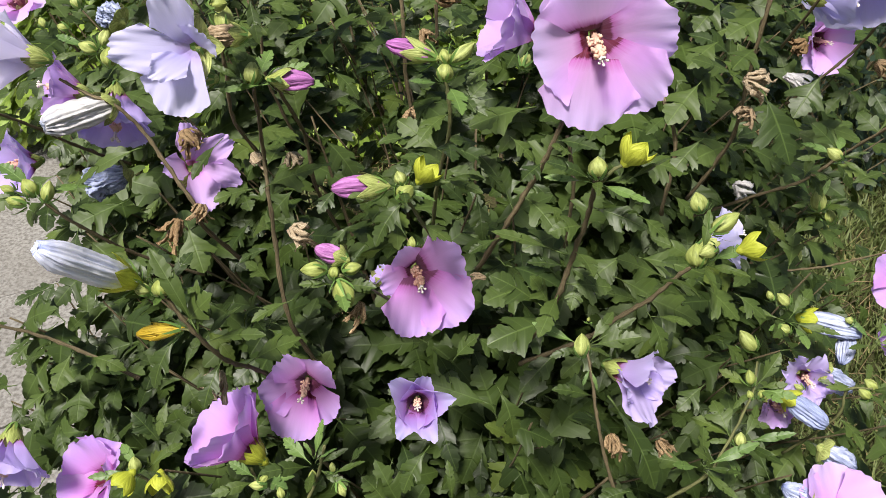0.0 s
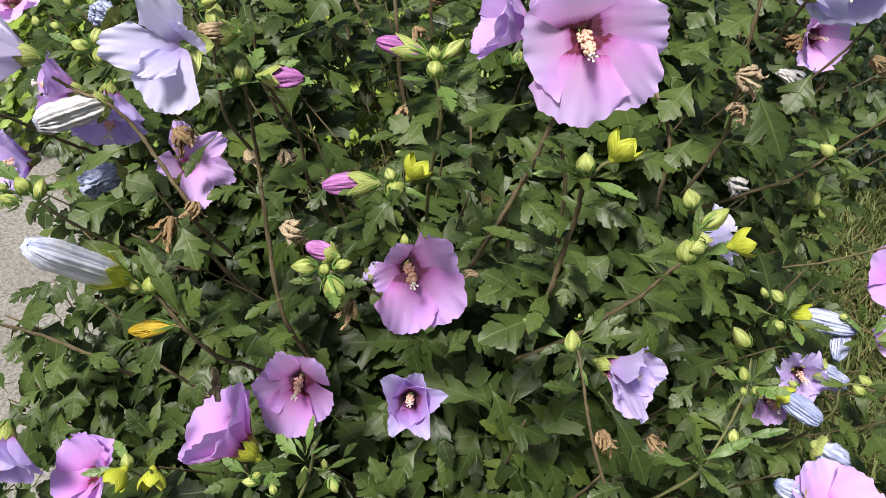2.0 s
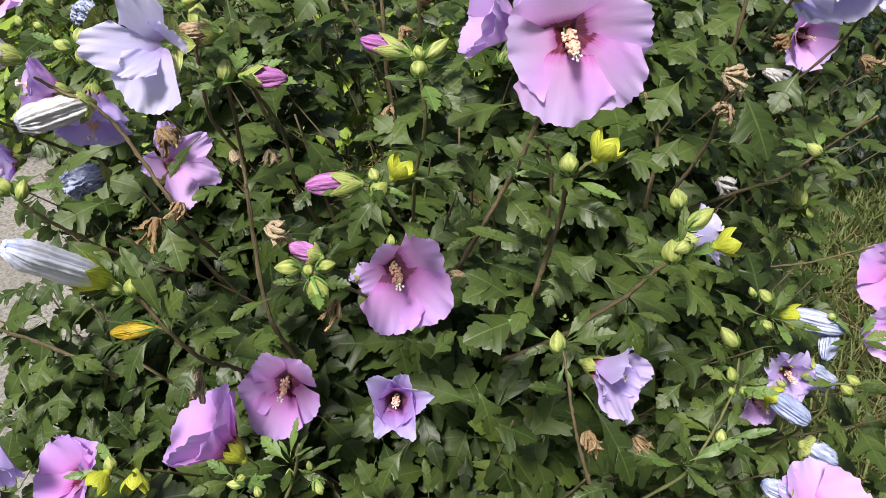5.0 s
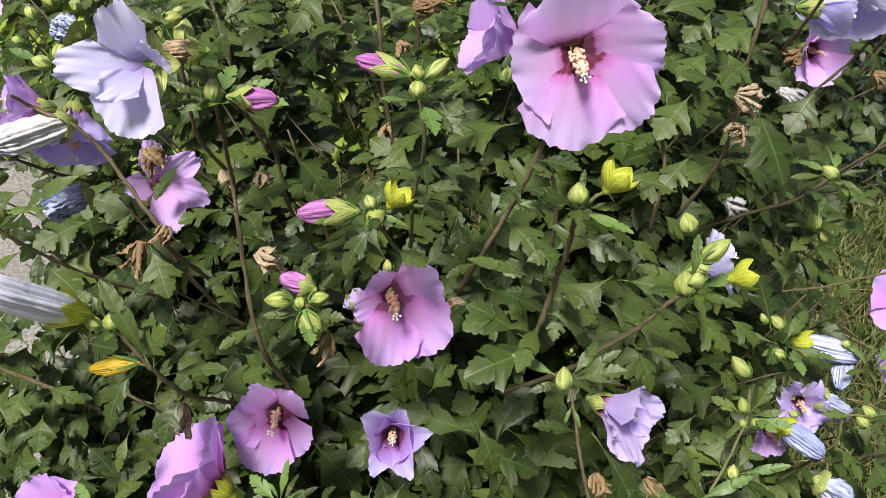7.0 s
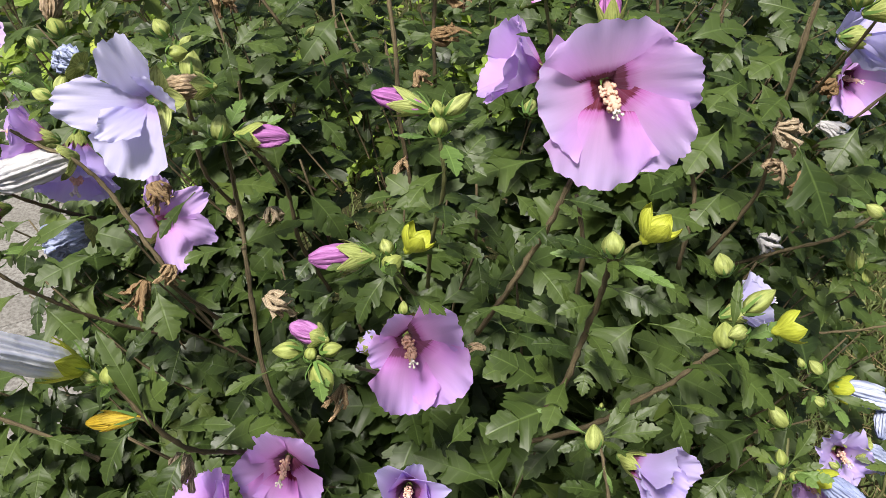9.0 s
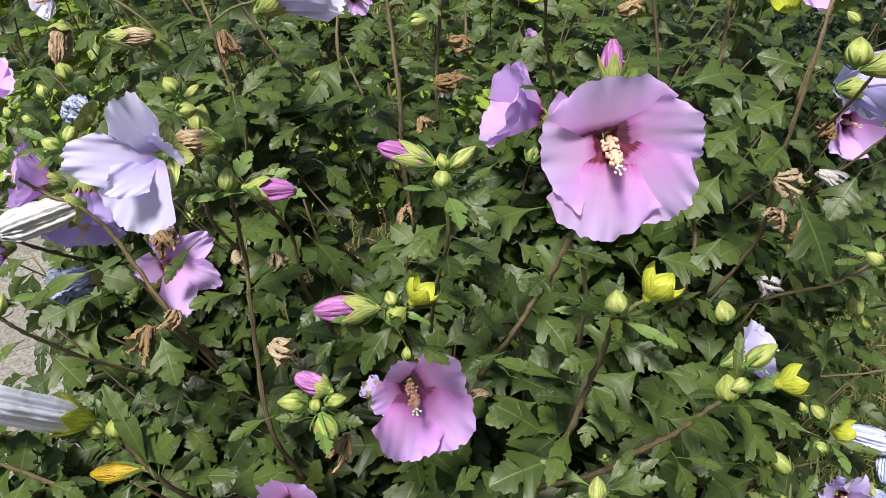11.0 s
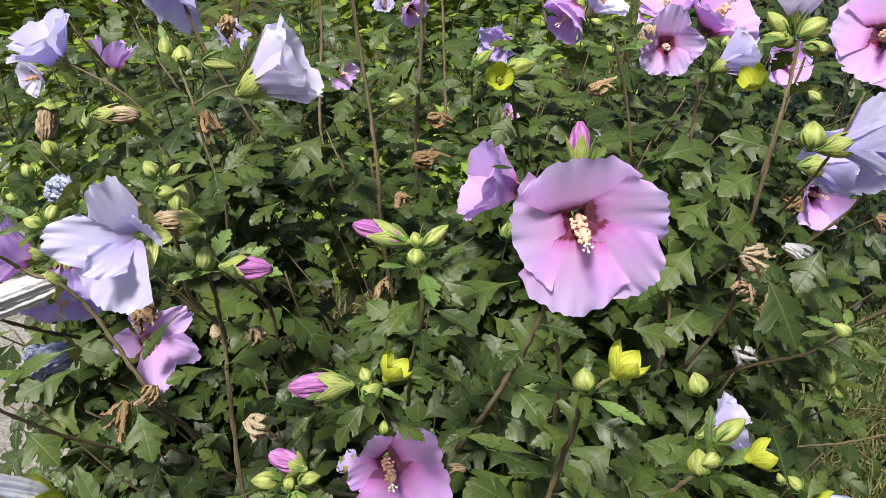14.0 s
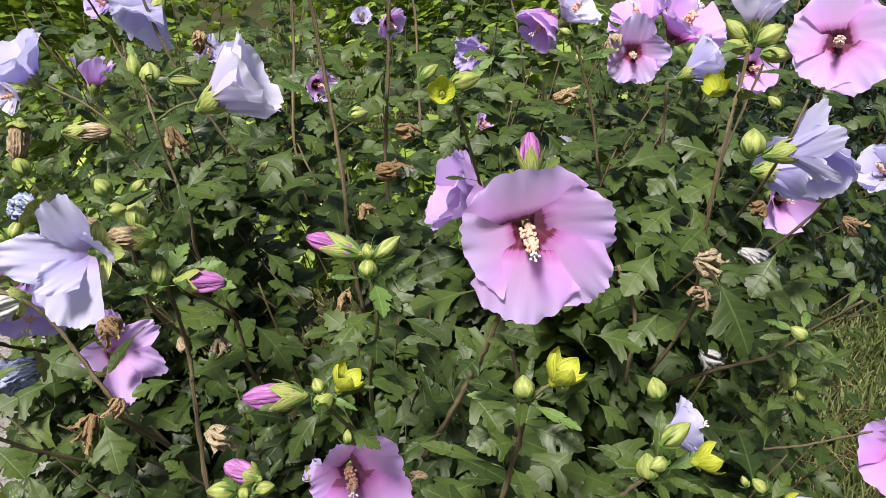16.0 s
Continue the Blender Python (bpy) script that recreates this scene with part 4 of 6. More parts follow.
withered(shrub, (-0.091, 0.575, 1.142), (-0.072, 0.565, 1.128), 0.0195, DRY_PALE)
withered(shrub, (-0.161, 0.516, 1.034), (-0.172, 0.498, 1.007), 0.0237, DRY_PALE)
withered(shrub, (-0.030, 0.494, 1.119), (-0.039, 0.480, 1.098), 0.0136, DRY, label='withered brown petal hanging from a stem')
withered(shrub, (0.310, 0.627, 1.247), (0.339, 0.616, 1.235), 0.0227, DRY_PALE)
withered(shrub, (0.324, 0.630, 1.214), (0.313, 0.625, 1.205), 0.0173, DRY_PALE)
withered(shrub, (0.343, 0.621, 1.211), (0.326, 0.607, 1.188), 0.0152, DRY)
withered(shrub, (0.366, 0.663, 1.232), (0.402, 0.650, 1.216), 0.0157, SPENT_GREY, label='withered grey-brown flower shreds')
withered(shrub, (0.460, 0.811, 1.211), (0.444, 0.804, 1.198), 0.0226, DRY)
withered(shrub, (0.378, 0.733, 1.078), (0.399, 0.725, 1.068), 0.0214, SPENT_GREY, label='withered grey-purple bud')
withered(shrub, (0.159, 0.408, 1.046), (0.162, 0.395, 1.028), 0.0157, DRY, label='open brown seed capsule')
withered(shrub, (0.202, 0.416, 1.027), (0.215, 0.407, 1.016), 0.0117, DRY)
withered(shrub, (0.011, 0.686, 1.193), (0.022, 0.682, 1.188), 0.0270, DRY)
withered(shrub, (-0.098, 0.674, 1.164), (-0.093, 0.663, 1.148), 0.0183, DRY_PALE)
withered(shrub, (-0.136, 0.695, 1.155), (-0.131, 0.685, 1.141), 0.0133, DRY_PALE)
withered(shrub, (0.081, 0.578, 1.076), (0.065, 0.580, 1.077), 0.0094, DRY_PALE)
withered(shrub, (0.048, 0.786, 1.277), (0.084, 0.783, 1.276), 0.0197, DRY)
withered(shrub, (0.033, 0.770, 1.248), (0.043, 0.763, 1.236), 0.0164, DRY, label='small open brown seed capsule')
withered(shrub, (0.071, 0.926, 1.276), (0.102, 0.918, 1.265), 0.0231, DRY)
withered(shrub, (0.241, 0.882, 1.315), (0.272, 0.882, 1.320), 0.0207, DRY)
withered(shrub, (-0.140, 0.788, 1.326), (-0.129, 0.773, 1.298), 0.0178, DRY)
withered(shrub, (-0.168, 1.064, 1.362), (-0.148, 1.053, 1.343), 0.0277, DRY)
withered(shrub, (0.336, 1.020, 1.349), (0.349, 1.014, 1.339), 0.0305, DRY_PALE)
withered(shrub, (0.380, 0.980, 1.158), (0.386, 0.967, 1.132), 0.0248, DRY_PALE)
withered(shrub, (0.582, 0.857, 1.166), (0.608, 0.850, 1.154), 0.0223, DRY)

# green buds and calyces
open_calyx(shrub, (0.152, 0.445, 1.263), (0.538, 0.028, 0.843), 0.0171)
open_calyx(shrub, (0.019, 0.521, 1.213), (0.579, 0.120, 0.806), 0.0164)
open_calyx(shrub, (0.098, 0.576, 1.403), (-0.113, -0.842, 0.527), 0.0127)
open_calyx(shrub, (0.449, 0.933, 1.301), (-0.547, -0.323, 0.773), 0.0236)
open_calyx(shrub, (0.259, 0.468, 1.173), (0.945, -0.083, 0.316), 0.0162)
open_calyx(shrub, (-0.196, 0.429, 1.005), (0.050, -0.870, -0.490), 0.0155)
open_calyx(shrub, (-0.212, 0.417, 1.021), (-0.645, -0.654, -0.395), 0.0150)
furled(shrub, (-0.170, 0.475, 1.115), (-0.203, 0.475, 1.112), 0.0112, YELLOW, 'yellowing drooping hibiscus bud', calyx=YELLOW, calyx_share=0.7, rough=0.02)
bud(shrub, (0.134, 0.441, 1.255), (0.134, 0.449, 1.266), wide=0.95)
bud(shrub, (0.002, 0.515, 1.202), (0.014, 0.519, 1.209), wide=0.9)
bud(shrub, (0.006, 0.520, 1.211), (0.002, 0.526, 1.219), wide=0.9)
bud(shrub, (0.041, 0.569, 1.274), (0.043, 0.577, 1.285), wide=1.0)
bud(shrub, (0.044, 0.576, 1.285), (0.041, 0.583, 1.294), wide=0.8)
bud(shrub, (0.048, 0.577, 1.285), (0.066, 0.584, 1.298), wide=0.5)
bud(shrub, (-0.056, 0.490, 1.155), (-0.075, 0.491, 1.155), wide=0.62)
bud(shrub, (-0.050, 0.486, 1.150), (-0.048, 0.491, 1.158), wide=0.9)
bud(shrub, (-0.041, 0.488, 1.155), (-0.028, 0.489, 1.158), wide=0.75)
bud(shrub, (-0.046, 0.484, 1.148), (-0.037, 0.472, 1.131), wide=0.72)
bud(shrub, (-0.171, 0.462, 1.157), (-0.172, 0.470, 1.168), wide=1.1)
bud(shrub, (-0.181, 0.465, 1.159), (-0.193, 0.468, 1.163), wide=0.75)
bud(shrub, (0.229, 0.471, 1.157), (0.229, 0.481, 1.172), wide=0.9)
bud(shrub, (0.232, 0.465, 1.193), (0.252, 0.471, 1.204), wide=0.55)
bud(shrub, (0.239, 0.470, 1.174), (0.227, 0.468, 1.170), wide=0.8)
bud(shrub, (-0.108, 0.578, 1.271), (-0.105, 0.589, 1.287), wide=0.7)
bud(shrub, (-0.134, 0.570, 1.275), (-0.144, 0.577, 1.284), wide=0.7)
bud(shrub, (-0.238, 0.653, 1.261), (-0.237, 0.662, 1.275), wide=0.9)
bud(shrub, (-0.249, 0.661, 1.272), (-0.264, 0.665, 1.277), wide=0.7)
bud(shrub, (-0.244, 0.663, 1.276), (-0.238, 0.671, 1.288), wide=0.7)
bud(shrub, (-0.318, 0.736, 1.269), (-0.323, 0.742, 1.277), wide=0.7)
bud(shrub, (-0.289, 0.714, 1.274), (-0.299, 0.717, 1.277), wide=0.7)
bud(shrub, (-0.278, 0.724, 1.290), (-0.285, 0.731, 1.300), wide=0.7)
bud(shrub, (-0.297, 0.579, 1.180), (-0.306, 0.586, 1.191), wide=0.8)
bud(shrub, (-0.288, 0.575, 1.176), (-0.284, 0.584, 1.190), wide=0.6)
bud(shrub, (-0.295, 0.557, 1.184), (-0.311, 0.560, 1.187), wide=0.6)
bud(shrub, (-0.314, 0.581, 1.182), (-0.325, 0.584, 1.186), wide=0.6)
bud(shrub, (0.282, 0.598, 1.127), (0.279, 0.609, 1.142), wide=0.85)
bud(shrub, (0.414, 0.616, 1.168), (0.402, 0.623, 1.176), wide=0.7)
bud(shrub, (0.425, 0.641, 1.097), (0.425, 0.653, 1.115), wide=0.7)
bud(shrub, (0.436, 0.633, 1.087), (0.435, 0.641, 1.098), wide=0.8)
bud(shrub, (0.139, 0.443, 1.097), (0.140, 0.453, 1.111), wide=0.75)
bud(shrub, (0.150, 0.473, 1.106), (0.151, 0.475, 1.109), wide=0.8)
bud(shrub, (0.123, 0.685, 1.239), (0.131, 0.700, 1.245), wide=0.6)
bud(shrub, (-0.120, 0.445, 0.965), (-0.134, 0.446, 0.965), wide=0.6)
bud(shrub, (-0.124, 0.447, 0.967), (-0.117, 0.450, 0.972), wide=0.7)
bud(shrub, (-0.103, 0.425, 0.972), (-0.105, 0.430, 0.980), wide=0.7)
bud(shrub, (-0.077, 0.430, 0.983), (-0.077, 0.436, 0.992), wide=0.7)
bud(shrub, (-0.060, 0.434, 0.990), (-0.061, 0.438, 0.997), wide=0.7)
bud(shrub, (-0.056, 0.428, 0.983), (-0.051, 0.422, 0.973), wide=0.7)
bud(shrub, (-0.216, 0.432, 1.006), (-0.217, 0.438, 1.017), wide=0.8)
bud(shrub, (0.389, 0.574, 0.995), (0.381, 0.579, 1.002), wide=0.9)
bud(shrub, (0.345, 0.552, 0.994), (0.332, 0.564, 1.010), wide=0.6)
bud(shrub, (0.383, 0.609, 1.011), (0.380, 0.615, 1.018), wide=0.7)
bud(shrub, (0.400, 0.605, 1.006), (0.389, 0.612, 1.016), wide=0.7)
bud(shrub, (0.341, 0.534, 0.966), (0.339, 0.542, 0.978), wide=0.7)
bud(shrub, (0.411, 0.555, 0.933), (0.403, 0.559, 0.938), wide=0.6)
bud(shrub, (0.475, 0.536, 0.947), (0.464, 0.543, 0.956), wide=0.7)
bud(shrub, (0.456, 0.518, 0.955), (0.446, 0.524, 0.962), wide=0.7)
bud(shrub, (0.310, 0.475, 0.946), (0.312, 0.482, 0.957), wide=0.8)
bud(shrub, (0.340, 0.526, 0.955), (0.338, 0.531, 0.961), wide=0.8)
bud(shrub, (0.349, 0.526, 0.955), (0.353, 0.530, 0.962), wide=0.8)
bud(shrub, (0.466, 0.591, 0.991), (0.458, 0.593, 0.994), wide=0.8)
bud(shrub, (0.014, 0.611, 1.090), (0.014, 0.617, 1.100), wide=0.7)
bud(shrub, (-0.130, 0.621, 1.297), (-0.132, 0.635, 1.318), wide=0.6)
bud(shrub, (-0.161, 0.717, 1.292), (-0.151, 0.721, 1.300), wide=0.6)
bud(shrub, (-0.125, 0.563, 1.348), (-0.132, 0.568, 1.357), wide=0.8)
bud(shrub, (-0.123, 0.556, 1.339), (-0.112, 0.556, 1.340), wide=0.9)
bud(shrub, (-0.168, 0.623, 1.303), (-0.176, 0.624, 1.305), wide=0.8)
bud(shrub, (-0.313, 0.858, 1.261), (-0.322, 0.867, 1.278), wide=0.8)
bud(shrub, (-0.195, 0.893, 1.351), (-0.199, 0.904, 1.372), wide=0.6)
bud(shrub, (-0.149, 0.848, 1.357), (-0.119, 0.844, 1.353), wide=0.35)
bud(shrub, (-0.178, 0.888, 1.343), (-0.181, 0.898, 1.364), wide=0.9)
bud(shrub, (0.026, 0.808, 1.325), (0.043, 0.809, 1.328), wide=0.9)
bud(shrub, (0.086, 0.609, 1.406), (0.098, 0.613, 1.415), wide=0.5)
bud(shrub, (0.107, 0.606, 1.402), (0.127, 0.607, 1.407), wide=0.6)
bud(shrub, (0.309, 0.561, 1.357), (0.312, 0.569, 1.374), wide=0.9)
bud(shrub, (0.434, 0.859, 1.376), (0.415, 0.869, 1.395), wide=0.6)
bud(shrub, (0.436, 0.837, 1.377), (0.465, 0.842, 1.392), wide=0.6)
bud(shrub, (0.441, 0.832, 1.367), (0.471, 0.828, 1.364), wide=0.5)
bud(shrub, (0.449, 0.855, 1.371), (0.458, 0.865, 1.392), wide=0.6)
bud(shrub, (0.434, 0.856, 1.371), (0.423, 0.862, 1.382), wide=0.6)
bud(shrub, (0.440, 0.853, 1.366), (0.411, 0.859, 1.374), wide=0.5)
bud(shrub, (0.513, 0.739, 1.257), (0.503, 0.746, 1.269), wide=0.8)
bud(shrub, (0.466, 0.826, 1.313), (0.455, 0.832, 1.323), wide=0.6)
bud(shrub, (0.465, 0.853, 1.324), (0.482, 0.845, 1.310), wide=0.5)
bud(shrub, (0.162, 0.648, 1.313), (0.156, 0.652, 1.321), wide=0.5)
bud(shrub, (0.185, 0.645, 1.312), (0.192, 0.649, 1.320), wide=0.5)
bud(shrub, (0.060, 0.814, 1.227), (0.066, 0.817, 1.234), wide=0.5)
bud(shrub, (0.303, 1.077, 1.346), (0.289, 1.081, 1.353), wide=0.6)
bud(shrub, (0.316, 1.060, 1.313), (0.309, 1.065, 1.323), wide=0.7)
bud(shrub, (-0.072, 0.840, 1.260), (-0.063, 0.844, 1.270), wide=0.5)
bud(shrub, (-0.302, 0.904, 1.243), (-0.311, 0.909, 1.252), wide=0.5)
bud(shrub, (0.435, 1.004, 1.332), (0.442, 1.010, 1.344), wide=0.6)

# stems
stem(shrub, [(0.117, 0.516, 1.059), (0.125, 0.484, 1.121), (0.133, 0.478, 1.166), (0.138, 0.469, 1.207), (0.133, 0.442, 1.255)], wide=0.0032, thin=0.002, leaves=8, size=0.05, last=0.85, seed=1)
stem(shrub, [(0.136, 0.447, 1.245), (0.144, 0.443, 1.259), (0.153, 0.445, 1.262)], wide=0.0018, thin=0.0012, mat=SHOOT, leaves=3, size=0.035, young=0.5, seed=2)
stem(shrub, [(-0.129, 0.601, 0.944), (-0.132, 0.524, 1.027), (-0.142, 0.484, 1.073), (-0.154, 0.465, 1.116), (-0.169, 0.464, 1.150), (-0.173, 0.464, 1.158)], wide=0.0028, thin=0.0018, leaves=4, size=0.045, first=0.4, seed=3)
stem(shrub, [(-0.156, 0.466, 1.118), (-0.162, 0.468, 1.120), (-0.171, 0.475, 1.115)], wide=0.0012, thin=0.001, mat=SHOOT, seed=4)
stem(shrub, [(-0.189, 0.658, 1.095), (-0.188, 0.643, 1.126), (-0.205, 0.646, 1.164), (-0.221, 0.648, 1.201), (-0.238, 0.643, 1.229), (-0.260, 0.642, 1.242), (-0.281, 0.650, 1.252)], wide=0.003, thin=0.0016, leaves=6, size=0.05, seed=5)
stem(shrub, [(-0.112, 0.619, 1.009), (-0.117, 0.633, 1.101), (-0.121, 0.658, 1.155), (-0.116, 0.634, 1.209), (-0.110, 0.597, 1.263)], wide=0.0032, thin=0.0018, leaves=9, size=0.05, seed=6)
stem(shrub, [(-0.142, 0.657, 1.205), (-0.133, 0.613, 1.267), (-0.131, 0.602, 1.303)], wide=0.0024, thin=0.0016, leaves=5, size=0.042, seed=7)
stem(shrub, [(0.101, 0.604, 1.116), (0.116, 0.594, 1.157), (0.129, 0.583, 1.196), (0.140, 0.582, 1.230)], wide=0.0034, thin=0.0024, leaves=6, size=0.055, seed=8)
stem(shrub, [(0.156, 0.585, 1.166), (0.146, 0.584, 1.216)], wide=0.0024, thin=0.002, leaves=2, seed=9)
stem(shrub, [(0.154, 0.495, 1.068), (0.178, 0.488, 1.095), (0.200, 0.479, 1.121), (0.216, 0.472, 1.148), (0.228, 0.472, 1.159)], wide=0.0028, thin=0.0018, leaves=8, size=0.05, seed=10)
stem(shrub, [(0.168, 0.388, 0.982), (0.153, 0.401, 1.035), (0.146, 0.411, 1.068), (0.143, 0.431, 1.096), (0.141, 0.450, 1.108)], wide=0.0020, thin=0.0013, leaves=9, size=0.058, seed=11)
stem(shrub, [(0.038, 0.597, 1.170), (0.046, 0.575, 1.229), (0.045, 0.569, 1.256), (0.042, 0.570, 1.275)], wide=0.0024, thin=0.0016, mat=SHOOT, leaves=9, size=0.045, first=0.05, young=0.1, seed=12)
stem(shrub, [(0.041, 0.617, 1.085), (0.020, 0.544, 1.163), (0.007, 0.522, 1.200)], wide=0.0022, thin=0.0016, mat=SHOOT, leaves=7, size=0.042, seed=13)
stem(shrub, [(-0.001, 0.586, 1.043), (-0.024, 0.528, 1.106), (-0.045, 0.486, 1.152)], wide=0.002, thin=0.0015, mat=SHOOT, leaves=6, size=0.04, seed=14)
stem(shrub, [(-0.359, 0.540, 1.080), (-0.321, 0.547, 1.059), (-0.285, 0.550, 1.032), (-0.244, 0.549, 0.999)], wide=0.0016, thin=0.0024, leaves=8, size=0.045, seed=15)
stem(shrub, [(-0.322, 0.601, 1.246), (-0.304, 0.629, 1.218), (-0.283, 0.654, 1.186), (-0.258, 0.697, 1.145)], wide=0.0014, thin=0.002, leaves=4, size=0.04, seed=16)
stem(shrub, [(-0.249, 0.631, 1.083), (-0.272, 0.602, 1.128), (-0.288, 0.587, 1.158), (-0.297, 0.586, 1.173)], wide=0.0022, thin=0.0016, leaves=6, size=0.045, seed=17)
stem(shrub, [(-0.081, 0.707, 1.107), (-0.085, 0.691, 1.173), (-0.087, 0.590, 1.256), (-0.090, 0.567, 1.278)], wide=0.0026, thin=0.0016, leaves=7, size=0.05, seed=18)
stem(shrub, [(0.421, 0.656, 1.012), (0.456, 0.640, 1.028), (0.497, 0.613, 1.063)], wide=0.0016, thin=0.0012, leaves=2, size=0.04, seed=19)
stem(shrub, [(0.305, 0.739, 1.123), (0.286, 0.753, 1.177)], wide=0.003, thin=0.0028, leaves=2, size=0.05, seed=20, mass=FAR_LEAVES)
stem(shrub, [(0.385, 0.703, 1.078), (0.409, 0.658, 1.122), (0.427, 0.636, 1.161), (0.443, 0.597, 1.214)], wide=0.0024, thin=0.0016, leaves=9, size=0.05, seed=21)
stem(shrub, [(0.272, 0.460, 0.920), (0.294, 0.473, 0.942), (0.341, 0.528, 0.957), (0.357, 0.560, 0.971)], wide=0.0022, thin=0.0014, mat=SHOOT, leaves=10, size=0.04, young=0.2, seed=22)
stem(shrub, [(0.445, 0.537, 0.909), (0.446, 0.538, 0.947), (0.466, 0.530, 0.955)], wide=0.002, thin=0.0014, mat=SHOOT, leaves=7, size=0.04, young=0.2, seed=23)
stem(shrub, [(-0.090, 0.445, 0.932), (-0.074, 0.431, 0.985), (-0.062, 0.418, 1.039)], wide=0.002, thin=0.0014, mat=SHOOT, leaves=9, size=0.04, young=0.45, seed=24)
stem(shrub, [(-0.193, 0.452, 0.932), (-0.214, 0.441, 0.985), (-0.222, 0.432, 1.006)], wide=0.002, thin=0.0014, mat=SHOOT, leaves=8, size=0.042, young=0.1, seed=25)
stem(shrub, [(-0.138, 0.461, 0.915), (-0.131, 0.459, 0.948), (-0.141, 0.488, 0.937)], wide=0.002, thin=0.0016, mat=SHOOT, leaves=5, size=0.04, seed=26)
stem(shrub, [(0.016, 0.801, 1.193), (0.015, 0.808, 1.253), (0.008, 0.821, 1.325), (-0.002, 0.835, 1.399), (-0.010, 0.843, 1.459)], wide=0.0029, thin=0.0022, leaves=7, size=0.055, seed=27)
stem(shrub, [(0.058, 0.934, 1.244), (0.065, 0.954, 1.331), (0.072, 0.979, 1.432)], wide=0.0027, thin=0.0024, leaves=5, size=0.06, seed=28, mass=FAR_LEAVES)
stem(shrub, [(0.014, 0.812, 1.307), (0.028, 0.805, 1.319), (0.037, 0.803, 1.326)], wide=0.0011, thin=0.001, mat=SHOOT, leaves=1, seed=29)
stem(shrub, [(0.141, 0.674, 1.273), (0.131, 0.652, 1.317), (0.119, 0.628, 1.358), (0.106, 0.573, 1.399)], wide=0.0018, thin=0.0013, mat=SHOOT, leaves=5, size=0.045, seed=30)
stem(shrub, [(0.307, 0.877, 1.164), (0.298, 0.890, 1.236), (0.287, 0.902, 1.305), (0.270, 0.910, 1.365)], wide=0.0027, thin=0.0019, leaves=6, size=0.05, seed=31, mass=FAR_LEAVES)
stem(shrub, [(0.332, 0.673, 1.161), (0.330, 0.662, 1.231), (0.326, 0.646, 1.311), (0.338, 0.659, 1.363), (0.371, 0.717, 1.395)], wide=0.0026, thin=0.0019, leaves=7, size=0.055, seed=32)
stem(shrub, [(0.370, 0.691, 1.249), (0.363, 0.633, 1.314), (0.362, 0.609, 1.355), (0.376, 0.619, 1.379)], wide=0.0018, thin=0.0013, leaves=4, size=0.05, seed=33)
stem(shrub, [(0.344, 0.683, 1.275), (0.342, 0.677, 1.309), (0.441, 0.827, 1.357)], wide=0.0016, thin=0.0014, seed=34)
stem(shrub, [(-0.125, 0.753, 1.211), (-0.123, 0.742, 1.257), (-0.134, 0.744, 1.306), (-0.141, 0.745, 1.352), (-0.168, 0.827, 1.357)], wide=0.0022, thin=0.0014, leaves=8, size=0.05, seed=35)
stem(shrub, [(-0.138, 0.741, 1.345), (-0.121, 0.745, 1.356), (-0.101, 0.746, 1.361)], wide=0.0014, thin=0.0014, mat=SHOOT, leaves=1, seed=36)
stem(shrub, [(-0.155, 0.943, 1.322), (-0.176, 0.946, 1.372), (-0.194, 0.953, 1.430)], wide=0.0024, thin=0.0019, leaves=4, size=0.05, seed=37, mass=FAR_LEAVES)
stem(shrub, [(-0.309, 1.048, 1.308), (-0.332, 1.037, 1.352), (-0.354, 1.039, 1.398)], wide=0.0019, thin=0.0014, leaves=4, size=0.05, seed=38, mass=FAR_LEAVES)
stem(shrub, [(-0.218, 0.921, 1.267), (-0.258, 0.923, 1.312), (-0.318, 0.942, 1.340)], wide=0.0019, thin=0.0014, leaves=8, size=0.05, seed=39, mass=FAR_LEAVES)
stem(shrub, [(-0.309, 1.215, 1.308), (-0.324, 1.230, 1.337), (-0.338, 1.203, 1.394)], wide=0.0024, thin=0.0016, leaves=3, size=0.05, seed=40, mass=FAR_LEAVES)
stem(shrub, [(0.420, 1.028, 1.150), (0.424, 1.032, 1.227), (0.424, 1.039, 1.286)], wide=0.0027, thin=0.0024, leaves=5, size=0.05, seed=41, mass=FAR_LEAVES)
stem(shrub, [(0.517, 0.810, 1.197), (0.532, 0.790, 1.249), (0.555, 0.767, 1.297)], wide=0.0021, thin=0.0016, leaves=5, size=0.05, seed=42)
stem(shrub, [(0.109, 1.170, 1.280), (0.109, 1.202, 1.345), (0.104, 1.230, 1.403)], wide=0.0024, thin=0.0024, leaves=4, size=0.05, seed=43, mass=FAR_LEAVES)
stem(shrub, [(-0.059, 1.046, 1.227), (-0.054, 1.093, 1.325), (-0.054, 1.131, 1.404)], wide=0.0024, thin=0.0024, leaves=4, size=0.05, seed=44, mass=FAR_LEAVES)
stem(shrub, [(0.267, 1.182, 1.214), (0.255, 1.176, 1.314), (0.243, 1.212, 1.387)], wide=0.0024, thin=0.0016, leaves=7, size=0.05, seed=45, mass=FAR_LEAVES)

